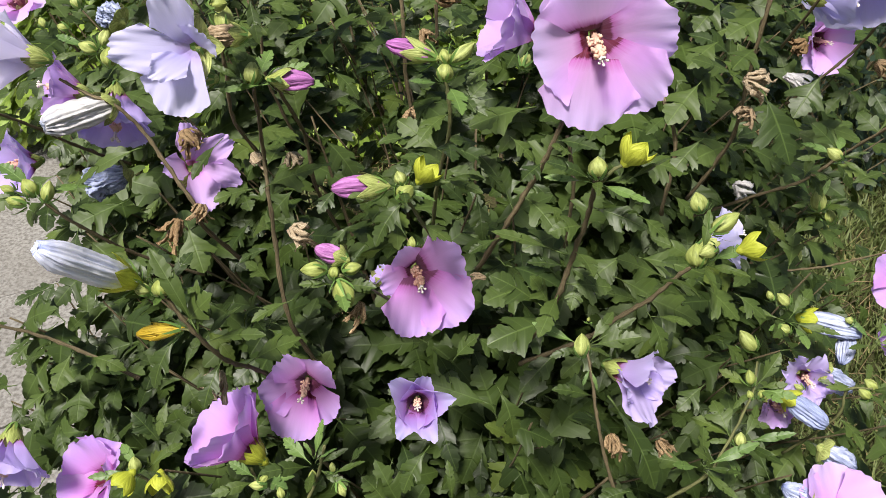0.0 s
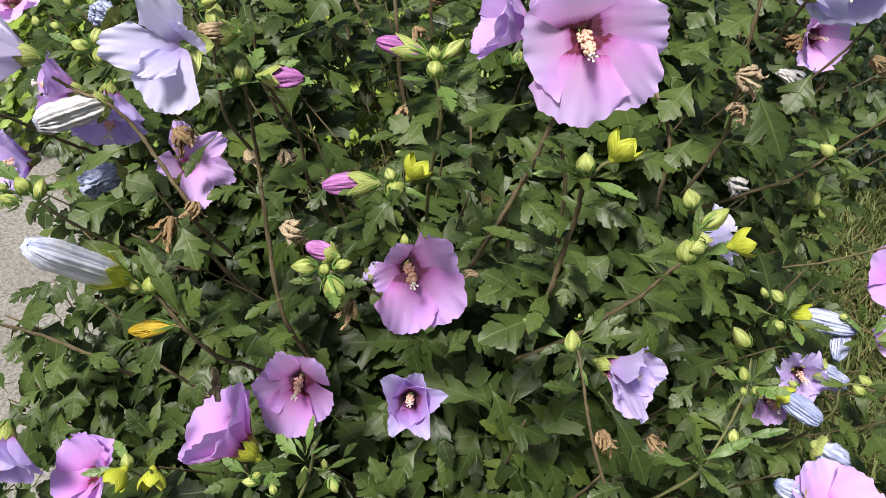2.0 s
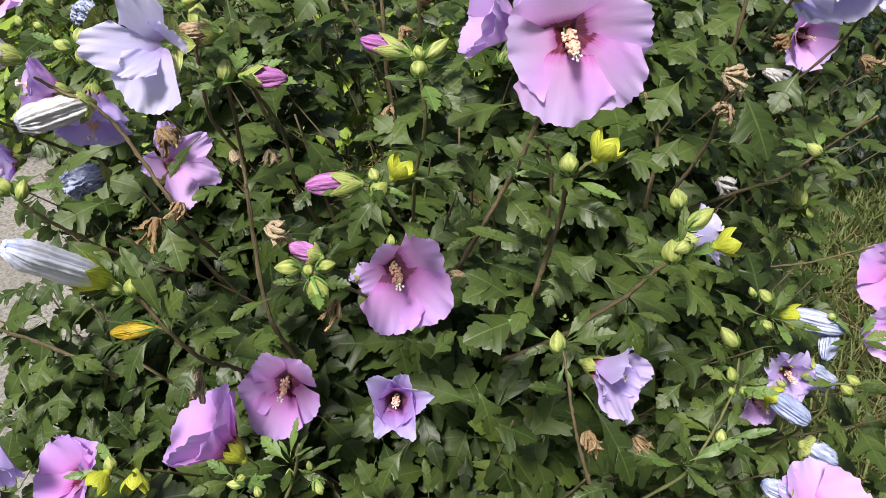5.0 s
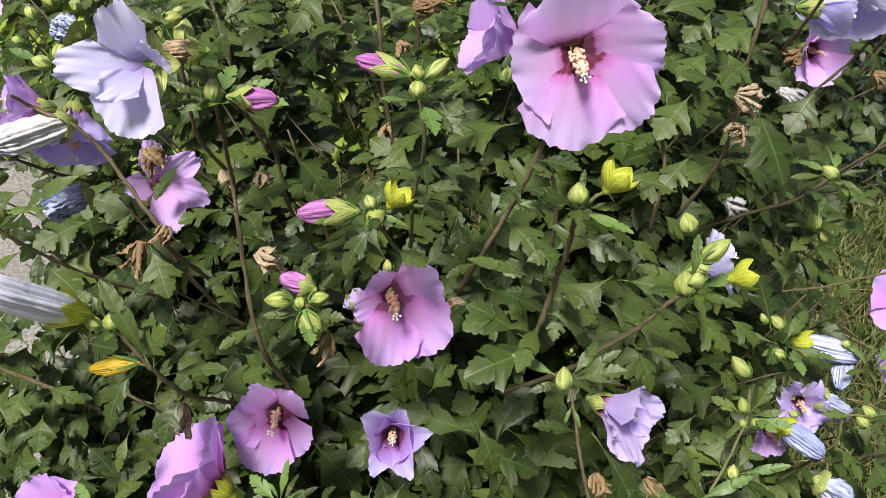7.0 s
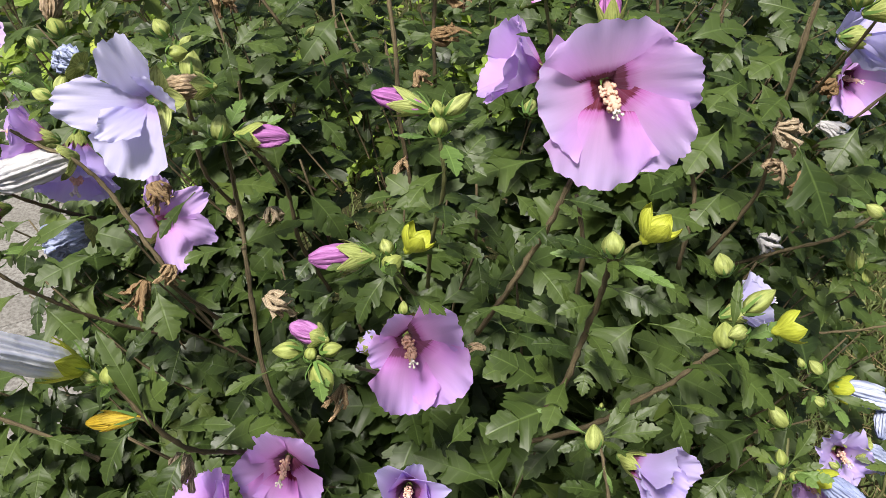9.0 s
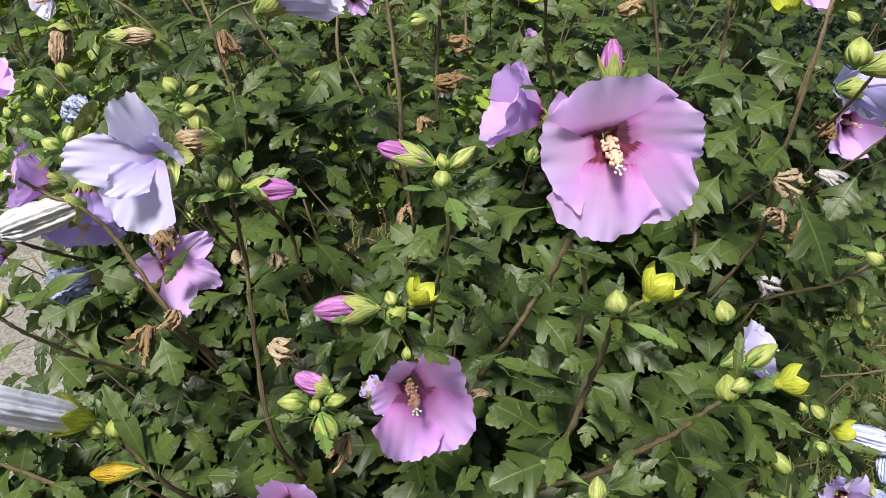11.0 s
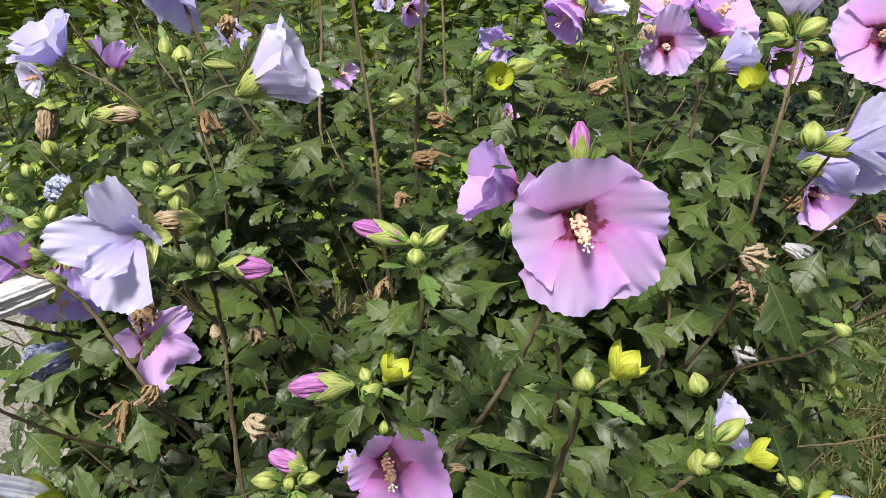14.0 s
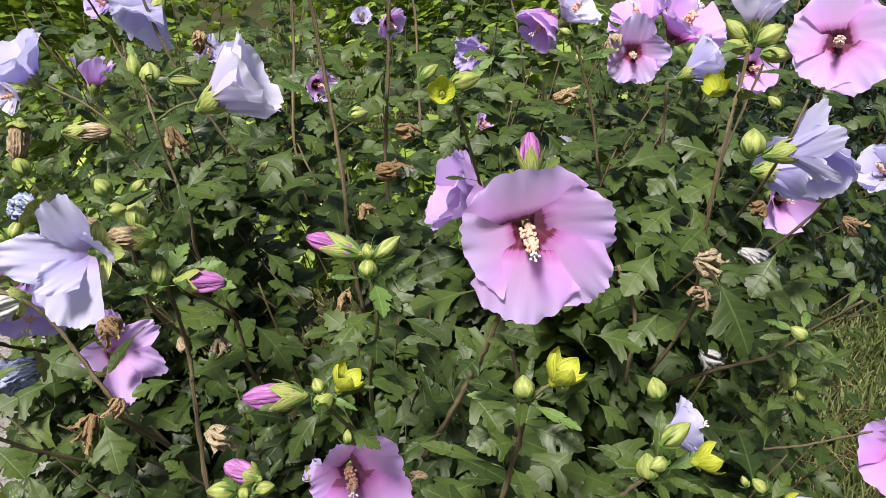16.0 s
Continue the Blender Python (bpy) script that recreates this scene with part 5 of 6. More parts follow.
# single leaves in front
leaf(shrub, (-0.073, 0.683, 1.179), (0.729, -0.552, -0.404), (-0.009, -0.122, 0.993), 0.0577, 1)
leaf(shrub, (-0.124, 0.648, 1.140), (0.885, 0.007, 0.465), (-0.009, -0.122, 0.993), 0.0541, 2)
leaf(shrub, (-0.129, 0.648, 1.140), (-0.966, -0.257, 0.038), (-0.009, -0.122, 0.993), 0.0375, 0)
leaf(shrub, (0.131, 0.487, 1.161), (-0.904, 0.105, 0.414), (-0.009, -0.122, 0.993), 0.0555, 6)
leaf(shrub, (0.130, 0.484, 1.166), (-0.251, 0.244, 0.937), (-0.009, -0.122, 0.993), 0.0325, 6)
leaf(shrub, (0.125, 0.476, 1.108), (-0.968, -0.236, -0.089), (-0.009, -0.122, 0.993), 0.0539, 2)
leaf(shrub, (0.118, 0.488, 1.108), (-0.742, 0.207, 0.637), (-0.009, -0.122, 0.993), 0.0480, 0)
leaf(shrub, (0.191, 0.459, 1.125), (0.370, -0.763, -0.530), (-0.009, -0.122, 0.993), 0.0347, 1)
leaf(shrub, (0.193, 0.456, 1.122), (0.892, -0.391, 0.227), (-0.009, -0.122, 0.993), 0.0274, 5)
leaf(shrub, (0.235, 0.477, 1.139), (0.676, -0.636, -0.373), (-0.009, -0.122, 0.993), 0.0391, 2)
leaf(shrub, (-0.151, 0.458, 1.123), (0.042, 0.290, 0.956), (-0.009, -0.122, 0.993), 0.0374, 6)
leaf(shrub, (-0.152, 0.470, 1.106), (0.596, 0.141, 0.790), (-0.009, -0.122, 0.993), 0.0377, 7)
leaf(shrub, (-0.152, 0.470, 1.105), (0.916, -0.101, 0.389), (-0.009, -0.122, 0.993), 0.0443, 5)
leaf(shrub, (-0.171, 0.475, 1.111), (-0.577, -0.623, -0.529), (-0.009, -0.122, 0.993), 0.0429, 1)
leaf(shrub, (-0.146, 0.442, 1.137), (-0.395, 0.381, 0.836), (-0.009, -0.122, 0.993), 0.0625, 6)
leaf(shrub, (-0.132, 0.504, 1.050), (0.824, 0.047, 0.564), (-0.009, -0.122, 0.993), 0.0479, 0)
leaf(shrub, (0.078, 0.463, 1.049), (0.385, -0.729, -0.567), (-0.009, -0.122, 0.993), 0.0413, 4)
leaf(shrub, (0.158, 0.425, 1.071), (0.516, -0.613, -0.598), (-0.009, -0.122, 0.993), 0.0761, 5)
leaf(shrub, (0.156, 0.438, 1.055), (-0.895, 0.001, 0.446), (-0.009, -0.122, 0.993), 0.0363, 3)
leaf(shrub, (-0.181, 0.520, 1.248), (-0.935, -0.315, -0.165), (-0.009, -0.122, 0.993), 0.0488, 5)
leaf(shrub, (-0.157, 0.668, 1.184), (-0.671, -0.573, -0.471), (-0.009, -0.122, 0.993), 0.0435, 3)
leaf(shrub, (0.036, 0.597, 1.206), (-0.934, 0.004, 0.356), (-0.009, -0.122, 0.993), 0.0436, 1)
leaf(shrub, (0.131, 0.645, 1.216), (-0.980, -0.194, -0.054), (-0.009, -0.122, 0.993), 0.0581, 2)
leaf(shrub, (0.088, 0.614, 1.273), (-0.798, -0.543, -0.263), (-0.009, -0.122, 0.993), 0.0312, 3)
leaf(shrub, (0.315, 0.602, 1.244), (0.315, -0.683, -0.660), (-0.009, -0.122, 0.993), 0.0611, 2)
leaf(shrub, (0.320, 0.707, 1.149), (-0.773, -0.492, -0.400), (-0.009, -0.122, 0.993), 0.0475, 0)
leaf(shrub, (0.334, 0.704, 1.146), (0.699, -0.605, -0.381), (-0.009, -0.122, 0.993), 0.0442, 4)
leaf(shrub, (0.324, 0.664, 1.229), (-0.850, 0.119, 0.513), (-0.009, -0.122, 0.993), 0.0459, 0)
leaf(shrub, (-0.139, 0.668, 1.186), (0.942, -0.139, 0.306), (-0.009, -0.122, 0.993), 0.0474, 1)
leaf(shrub, (0.129, 0.483, 1.155), (0.765, -0.632, -0.127), (-0.009, -0.122, 0.993), 0.0268, 3)
leaf(shrub, (0.009, 0.521, 1.198), (-0.707, -0.565, -0.426), (-0.009, -0.122, 0.993), 0.0402, 1)
leaf(shrub, (0.018, 0.543, 1.161), (0.817, -0.568, -0.096), (-0.009, -0.122, 0.993), 0.0296, 0)
leaf(shrub, (-0.003, 0.534, 1.216), (-0.465, -0.343, 0.816), (-0.009, -0.122, 0.993), 0.0142, 6)
leaf(shrub, (0.058, 0.505, 1.072), (0.823, -0.545, -0.156), (-0.009, -0.122, 0.993), 0.0345, 1)
leaf(shrub, (0.043, 0.493, 1.052), (0.563, 0.085, 0.822), (-0.009, -0.122, 0.993), 0.0307, 0)
leaf(shrub, (0.004, 0.514, 1.008), (-0.359, -0.700, -0.618), (-0.009, -0.122, 0.993), 0.0427, 5)
leaf(shrub, (0.021, 0.454, 0.993), (-0.651, -0.590, -0.478), (-0.009, -0.122, 0.993), 0.0421, 1)
leaf(shrub, (0.036, 0.400, 0.986), (-0.051, 0.242, 0.969), (-0.009, -0.122, 0.993), 0.0318, 7)
leaf(shrub, (-0.015, 0.427, 0.949), (-0.474, 0.217, 0.853), (-0.009, -0.122, 0.993), 0.0336, 0)
leaf(shrub, (-0.045, 0.430, 1.004), (0.448, -0.056, 0.892), (-0.009, -0.122, 0.993), 0.0210, 3)
leaf(shrub, (-0.058, 0.419, 1.005), (0.778, -0.115, 0.618), (-0.009, -0.122, 0.993), 0.0276, 6)
leaf(shrub, (0.174, 0.382, 1.010), (-0.943, -0.264, 0.201), (-0.009, -0.122, 0.993), 0.0282, 1)
leaf(shrub, (0.266, 0.455, 0.949), (0.598, -0.722, -0.348), (-0.009, -0.122, 0.993), 0.0296, 2)
leaf(shrub, (0.142, 0.491, 1.132), (-0.335, -0.855, -0.397), (-0.009, -0.122, 0.993), 0.0216, 0)
leaf(shrub, (0.214, 0.487, 1.134), (-0.850, 0.092, 0.519), (-0.009, -0.122, 0.993), 0.0414, 2)
leaf(shrub, (0.201, 0.492, 1.105), (-0.866, 0.077, 0.494), (-0.009, -0.122, 0.993), 0.0416, 1)
leaf(shrub, (0.182, 0.478, 1.081), (-0.739, -0.001, 0.673), (-0.009, -0.122, 0.993), 0.0260, 3)
leaf(shrub, (0.158, 0.515, 1.206), (0.759, -0.650, 0.024), (-0.009, -0.122, 0.993), 0.0215, 1)
leaf(shrub, (0.156, 0.447, 1.248), (0.756, -0.095, 0.648), (-0.009, -0.122, 0.993), 0.0276, 6)
leaf(shrub, (0.150, 0.564, 1.205), (-0.732, -0.072, 0.678), (-0.009, -0.122, 0.993), 0.0227, 0)
leaf(shrub, (-0.330, 0.560, 1.042), (-0.641, -0.698, -0.320), (-0.009, -0.122, 0.993), 0.0250, 0)
leaf(shrub, (-0.295, 0.552, 1.034), (-0.425, -0.719, -0.550), (-0.009, -0.122, 0.993), 0.0349, 2)
leaf(shrub, (-0.285, 0.549, 1.029), (0.927, -0.361, 0.097), (-0.009, -0.122, 0.993), 0.0365, 1)
leaf(shrub, (-0.326, 0.549, 0.990), (-0.784, -0.598, -0.163), (-0.009, -0.122, 0.993), 0.0242, 2)
leaf(shrub, (-0.244, 0.506, 1.006), (0.768, -0.580, -0.271), (-0.009, -0.122, 0.993), 0.0384, 1)
leaf(shrub, (-0.216, 0.487, 0.981), (-0.439, 0.189, 0.878), (-0.009, -0.122, 0.993), 0.0304, 0)
leaf(shrub, (-0.183, 0.469, 1.165), (0.282, 0.114, 0.953), (-0.009, -0.122, 0.993), 0.0259, 7)
leaf(shrub, (-0.281, 0.608, 1.118), (0.769, -0.564, -0.301), (-0.009, -0.122, 0.993), 0.0430, 2)
leaf(shrub, (-0.287, 0.597, 1.137), (-0.814, -0.549, -0.189), (-0.009, -0.122, 0.993), 0.0275, 1)
leaf(shrub, (-0.313, 0.585, 1.080), (-0.916, -0.400, -0.034), (-0.009, -0.122, 0.993), 0.0298, 0)
leaf(shrub, (-0.204, 0.508, 1.014), (-0.346, -0.757, -0.554), (-0.009, -0.122, 0.993), 0.0323, 5)
leaf(shrub, (-0.121, 0.606, 1.061), (-0.592, 0.112, 0.798), (-0.009, -0.122, 0.993), 0.0282, 0)
leaf(shrub, (-0.120, 0.624, 1.088), (-0.938, -0.339, 0.071), (-0.009, -0.122, 0.993), 0.0291, 1)
leaf(shrub, (-0.200, 0.644, 1.108), (0.340, -0.718, -0.608), (-0.009, -0.122, 0.993), 0.0464, 2)
leaf(shrub, (-0.200, 0.642, 1.105), (-0.343, -0.728, -0.594), (-0.009, -0.122, 0.993), 0.0374, 4)
leaf(shrub, (-0.100, 0.596, 1.047), (-0.928, -0.349, -0.132), (-0.009, -0.122, 0.993), 0.0405, 3)
leaf(shrub, (-0.049, 0.600, 1.166), (-0.651, -0.676, -0.346), (-0.009, -0.122, 0.993), 0.0270, 0)
leaf(shrub, (-0.041, 0.597, 1.127), (-0.737, -0.637, -0.226), (-0.009, -0.122, 0.993), 0.0245, 1)
leaf(shrub, (-0.023, 0.690, 1.195), (-0.814, -0.015, 0.581), (-0.009, -0.122, 0.993), 0.0284, 2)
leaf(shrub, (-0.059, 0.717, 1.231), (0.741, -0.597, -0.308), (-0.009, -0.122, 0.993), 0.0391, 1)
leaf(shrub, (-0.069, 0.735, 1.258), (-0.833, -0.494, -0.247), (-0.009, -0.122, 0.993), 0.0341, 0)
leaf(shrub, (0.078, 0.617, 1.169), (0.727, -0.652, -0.214), (-0.009, -0.122, 0.993), 0.0289, 1)
leaf(shrub, (0.081, 0.610, 1.195), (-0.909, -0.099, 0.405), (-0.009, -0.122, 0.993), 0.0302, 2)
leaf(shrub, (0.104, 0.632, 1.195), (0.648, -0.687, -0.329), (-0.009, -0.122, 0.993), 0.0315, 0)
leaf(shrub, (0.095, 0.582, 1.118), (-0.921, -0.386, -0.051), (-0.009, -0.122, 0.993), 0.0316, 3)
leaf(shrub, (0.280, 0.679, 1.103), (0.716, -0.621, -0.320), (-0.009, -0.122, 0.993), 0.0372, 1)
leaf(shrub, (0.231, 0.618, 1.114), (0.714, -0.633, -0.298), (-0.009, -0.122, 0.993), 0.0346, 0)
leaf(shrub, (0.328, 0.585, 1.040), (0.715, -0.636, -0.291), (-0.009, -0.122, 0.993), 0.0338, 2)
leaf(shrub, (0.310, 0.561, 1.003), (0.726, -0.630, -0.277), (-0.009, -0.122, 0.993), 0.0336, 1)
leaf(shrub, (0.273, 0.495, 1.008), (-0.840, -0.493, -0.226), (-0.009, -0.122, 0.993), 0.0330, 0)
leaf(shrub, (0.399, 0.648, 1.141), (0.592, -0.718, -0.367), (-0.009, -0.122, 0.993), 0.0308, 1)
leaf(shrub, (0.431, 0.619, 1.137), (0.795, -0.107, 0.598), (-0.009, -0.122, 0.993), 0.0290, 2)
leaf(shrub, (0.406, 0.644, 1.064), (0.569, 0.048, 0.821), (-0.009, -0.122, 0.993), 0.0283, 0)
keep_free((0.101, 0.479, 1.182), (-0.157, -0.826, 0.542), 0.25, 0.025)
keep_free((0.122, 0.477, 1.190), (-0.194, -0.826, 0.529), 0.25, 0.014)
keep_free((0.094, 0.458, 1.114), (-0.139, -0.761, 0.634), 0.25, 0.024)
keep_free((0.096, 0.483, 1.133), (-0.141, -0.792, 0.594), 0.25, 0.021)
keep_free((0.193, 0.433, 1.124), (-0.305, -0.723, 0.620), 0.25, 0.017)
keep_free((0.202, 0.440, 1.134), (-0.318, -0.733, 0.601), 0.25, 0.013)
keep_free((0.244, 0.452, 1.139), (-0.375, -0.728, 0.574), 0.25, 0.019)
keep_free((-0.146, 0.452, 1.152), (0.263, -0.768, 0.583), 0.25, 0.016)
keep_free((-0.136, 0.462, 1.131), (0.239, -0.762, 0.601), 0.25, 0.016)
keep_free((-0.126, 0.456, 1.124), (0.223, -0.756, 0.615), 0.25, 0.019)
keep_free((-0.180, 0.449, 1.108), (0.303, -0.722, 0.622), 0.25, 0.021)
keep_free((-0.156, 0.444, 1.175), (0.287, -0.776, 0.561), 0.25, 0.029)
keep_free((-0.108, 0.494, 1.075), (0.178, -0.749, 0.638), 0.25, 0.020)
keep_free((0.085, 0.437, 1.046), (-0.118, -0.693, 0.712), 0.25, 0.020)
keep_free((0.175, 0.389, 1.057), (-0.270, -0.640, 0.719), 0.25, 0.037)
keep_free((0.135, 0.428, 1.074), (-0.203, -0.698, 0.686), 0.25, 0.015)
keep_free((-0.201, 0.498, 1.250), (0.352, -0.839, 0.414), 0.25, 0.024)
keep_free((0.013, 0.584, 1.221), (-0.005, -0.904, 0.427), 0.25, 0.020)
keep_free((0.073, 0.591, 1.274), (-0.099, -0.931, 0.351), 0.25, 0.013)
keep_free((0.318, 0.567, 1.228), (-0.440, -0.812, 0.385), 0.25, 0.028)
keep_free((0.137, 0.462, 1.161), (-0.217, -0.791, 0.572), 0.25, 0.012)
keep_free((-0.007, 0.496, 1.196), (0.028, -0.856, 0.517), 0.25, 0.018)
keep_free((0.031, 0.522, 1.167), (-0.034, -0.845, 0.533), 0.25, 0.013)
keep_free((0.072, 0.484, 1.079), (-0.097, -0.754, 0.649), 0.25, 0.016)
keep_free((0.051, 0.483, 1.076), (-0.064, -0.754, 0.654), 0.25, 0.013)
keep_free((0.005, 0.431, 0.992), (0.006, -0.651, 0.759), 0.25, 0.020)
keep_free((0.034, 0.395, 1.014), (-0.039, -0.635, 0.772), 0.25, 0.012)
keep_free((-0.023, 0.422, 0.976), (0.049, -0.630, 0.775), 0.25, 0.014)
keep_free((0.156, 0.369, 1.024), (-0.236, -0.600, 0.764), 0.25, 0.011)
keep_free((0.190, 0.478, 1.154), (-0.292, -0.778, 0.556), 0.25, 0.017)
keep_free((0.177, 0.483, 1.125), (-0.264, -0.765, 0.587), 0.25, 0.018)
keep_free((0.163, 0.434, 1.264), (-0.295, -0.843, 0.450), 0.25, 0.013)
keep_free((-0.174, 0.459, 1.186), (0.313, -0.788, 0.530), 0.25, 0.010)
leaf(shrub, (-0.070, 0.413, 1.031), (0.207, 0.396, 0.895), (-0.009, -0.122, 0.993), 0.0285, 6, True)
leaf(shrub, (-0.070, 0.419, 1.022), (0.733, 0.091, 0.674), (-0.009, -0.122, 0.993), 0.0176, 7, True)
leaf(shrub, (-0.072, 0.420, 1.022), (-0.333, 0.266, 0.905), (-0.009, -0.122, 0.993), 0.0150, 7, True)
leaf(shrub, (0.141, 0.422, 1.101), (0.286, -0.780, -0.556), (-0.009, -0.122, 0.993), 0.0143, 7, True)
leaf(shrub, (0.141, 0.423, 1.103), (-0.542, -0.693, -0.476), (-0.009, -0.122, 0.993), 0.0134, 7, True)
leaf(shrub, (0.067, 0.936, 1.342), (-0.830, -0.384, -0.405), (-0.008, -0.261, 0.965), 0.0488, 1)
leaf(shrub, (0.074, 0.958, 1.343), (0.957, -0.187, 0.221), (-0.008, -0.261, 0.965), 0.0543, 2)
leaf(shrub, (0.061, 0.934, 1.336), (-0.502, -0.541, -0.674), (-0.008, -0.261, 0.965), 0.0483, 0)
leaf(shrub, (0.016, 0.798, 1.256), (0.857, -0.103, 0.504), (-0.008, -0.261, 0.965), 0.0427, 5)
leaf(shrub, (0.017, 0.796, 1.251), (-0.959, -0.141, 0.246), (-0.008, -0.261, 0.965), 0.0367, 0)
leaf(shrub, (0.140, 0.668, 1.306), (0.620, -0.716, -0.321), (-0.008, -0.261, 0.965), 0.0236, 1)
leaf(shrub, (0.131, 0.650, 1.313), (-0.914, -0.263, 0.309), (-0.008, -0.261, 0.965), 0.0253, 6)
leaf(shrub, (-0.134, 0.742, 1.301), (-0.709, -0.646, -0.284), (-0.008, -0.261, 0.965), 0.0217, 7)
leaf(shrub, (-0.129, 0.739, 1.296), (0.188, -0.657, -0.730), (-0.008, -0.261, 0.965), 0.0420, 5)
leaf(shrub, (-0.111, 0.712, 1.311), (0.350, -0.390, 0.852), (-0.008, -0.261, 0.965), 0.0156, 7)
leaf(shrub, (-0.122, 0.744, 1.284), (0.933, -0.296, 0.203), (-0.008, -0.261, 0.965), 0.0373, 1)
leaf(shrub, (-0.058, 0.814, 1.301), (-0.956, -0.167, 0.243), (-0.008, -0.261, 0.965), 0.0342, 2)
leaf(shrub, (-0.035, 0.856, 1.299), (0.810, -0.510, -0.289), (-0.008, -0.261, 0.965), 0.0392, 1)
leaf(shrub, (-0.200, 0.844, 1.249), (-0.936, -0.066, 0.346), (-0.008, -0.261, 0.965), 0.0401, 2)
leaf(shrub, (-0.258, 0.921, 1.307), (0.673, -0.531, -0.516), (-0.008, -0.261, 0.965), 0.0526, 1)
leaf(shrub, (-0.278, 0.909, 1.279), (-0.534, -0.597, -0.599), (-0.008, -0.261, 0.965), 0.0352, 0)
leaf(shrub, (-0.100, 0.849, 1.321), (0.703, -0.616, -0.356), (-0.008, -0.261, 0.965), 0.0310, 3)
leaf(shrub, (0.191, 0.951, 1.254), (0.828, -0.142, 0.542), (-0.008, -0.261, 0.965), 0.0353, 1)
leaf(shrub, (0.245, 0.950, 1.259), (0.665, -0.580, -0.470), (-0.008, -0.261, 0.965), 0.0400, 2)
leaf(shrub, (0.273, 0.986, 1.269), (-0.953, -0.153, 0.261), (-0.008, -0.261, 0.965), 0.0347, 0)
leaf(shrub, (0.336, 0.922, 1.216), (-0.902, -0.337, -0.269), (-0.008, -0.261, 0.965), 0.0445, 2)
leaf(shrub, (0.346, 0.953, 1.212), (0.904, -0.203, 0.377), (-0.008, -0.261, 0.965), 0.0381, 1)
leaf(shrub, (0.406, 0.870, 1.211), (-0.961, -0.249, -0.124), (-0.008, -0.261, 0.965), 0.0468, 1)
leaf(shrub, (0.368, 0.790, 1.225), (0.398, -0.659, -0.638), (-0.008, -0.261, 0.965), 0.0380, 2)
leaf(shrub, (0.389, 0.642, 1.243), (-0.639, -0.506, -0.579), (-0.008, -0.261, 0.965), 0.0446, 2)
leaf(shrub, (0.561, 0.824, 1.209), (0.821, -0.536, -0.196), (-0.008, -0.261, 0.965), 0.0320, 0)
leaf(shrub, (0.500, 0.759, 1.181), (-0.841, -0.416, -0.347), (-0.008, -0.261, 0.965), 0.0393, 1)
leaf(shrub, (0.549, 0.783, 1.238), (-0.806, 0.037, 0.590), (-0.008, -0.261, 0.965), 0.0393, 3)
leaf(shrub, (0.109, 0.933, 1.249), (0.931, -0.196, 0.306), (-0.008, -0.261, 0.965), 0.0440, 0)
leaf(shrub, (-0.082, 1.108, 1.352), (-0.931, -0.062, 0.360), (-0.008, -0.261, 0.965), 0.0397, 1)
leaf(shrub, (-0.212, 1.118, 1.354), (0.907, -0.128, 0.402), (-0.008, -0.261, 0.965), 0.0475, 2)
leaf(shrub, (0.042, 1.098, 1.350), (-0.758, -0.448, -0.475), (-0.008, -0.261, 0.965), 0.0444, 0)
leaf(shrub, (-0.113, 1.088, 1.306), (0.823, -0.467, -0.323), (-0.008, -0.261, 0.965), 0.0487, 1)
leaf(shrub, (0.360, 0.806, 1.216), (-0.782, -0.612, -0.122), (-0.144, -0.350, 0.930), 0.0514, 0)
leaf(shrub, (0.346, 0.793, 1.205), (0.819, -0.529, -0.222), (-0.067, -0.350, 0.930), 0.0586, 1)
leaf(shrub, (0.331, 0.764, 1.188), (-0.695, -0.634, -0.339), (-0.072, -0.350, 0.930), 0.0603, 2)
leaf(shrub, (0.367, 0.722, 1.135), (-0.849, -0.518, 0.108), (0.105, -0.350, 0.930), 0.0654, 2)
leaf(shrub, (0.426, 0.842, 1.232), (-0.895, -0.418, -0.156), (-0.076, -0.350, 0.930), 0.0540, 2)
leaf(shrub, (0.462, 0.711, 1.112), (-0.841, -0.530, 0.109), (-0.148, -0.350, 0.930), 0.0634, 2)
leaf(shrub, (0.362, 0.720, 1.134), (0.874, -0.466, -0.139), (-0.021, -0.350, 0.930), 0.0596, 1)
leaf(shrub, (0.382, 0.866, 1.243), (-0.726, -0.600, -0.337), (0.038, -0.350, 0.930), 0.0507, 2)
leaf(shrub, (0.247, 0.701, 1.130), (0.924, -0.383, -0.014), (0.124, -0.350, 0.930), 0.0511, 2)
leaf(shrub, (0.465, 0.784, 1.126), (0.854, -0.520, 0.029), (0.018, -0.350, 0.930), 0.0551, 2)
leaf(shrub, (0.218, 0.596, 1.086), (-0.836, -0.512, -0.198), (0.109, -0.350, 0.930), 0.0593, 0)
leaf(shrub, (0.198, 0.569, 1.079), (0.870, -0.377, -0.317), (-0.125, -0.350, 0.930), 0.0557, 2)
leaf(shrub, (0.223, 0.597, 1.080), (0.820, -0.543, 0.180), (-0.027, -0.350, 0.930), 0.0624, 0)
leaf(shrub, (0.234, 0.560, 1.057), (-0.875, -0.457, -0.159), (-0.036, -0.350, 0.930), 0.0522, 1)
leaf(shrub, (0.218, 0.554, 1.068), (0.874, -0.467, -0.134), (0.091, -0.350, 0.930), 0.0558, 2)
leaf(shrub, (0.130, 0.587, 1.059), (-0.889, -0.439, 0.128), (-0.131, -0.350, 0.930), 0.0518, 2)
leaf(shrub, (0.144, 0.566, 1.042), (-0.783, -0.620, -0.045), (0.025, -0.350, 0.930), 0.0587, 2)
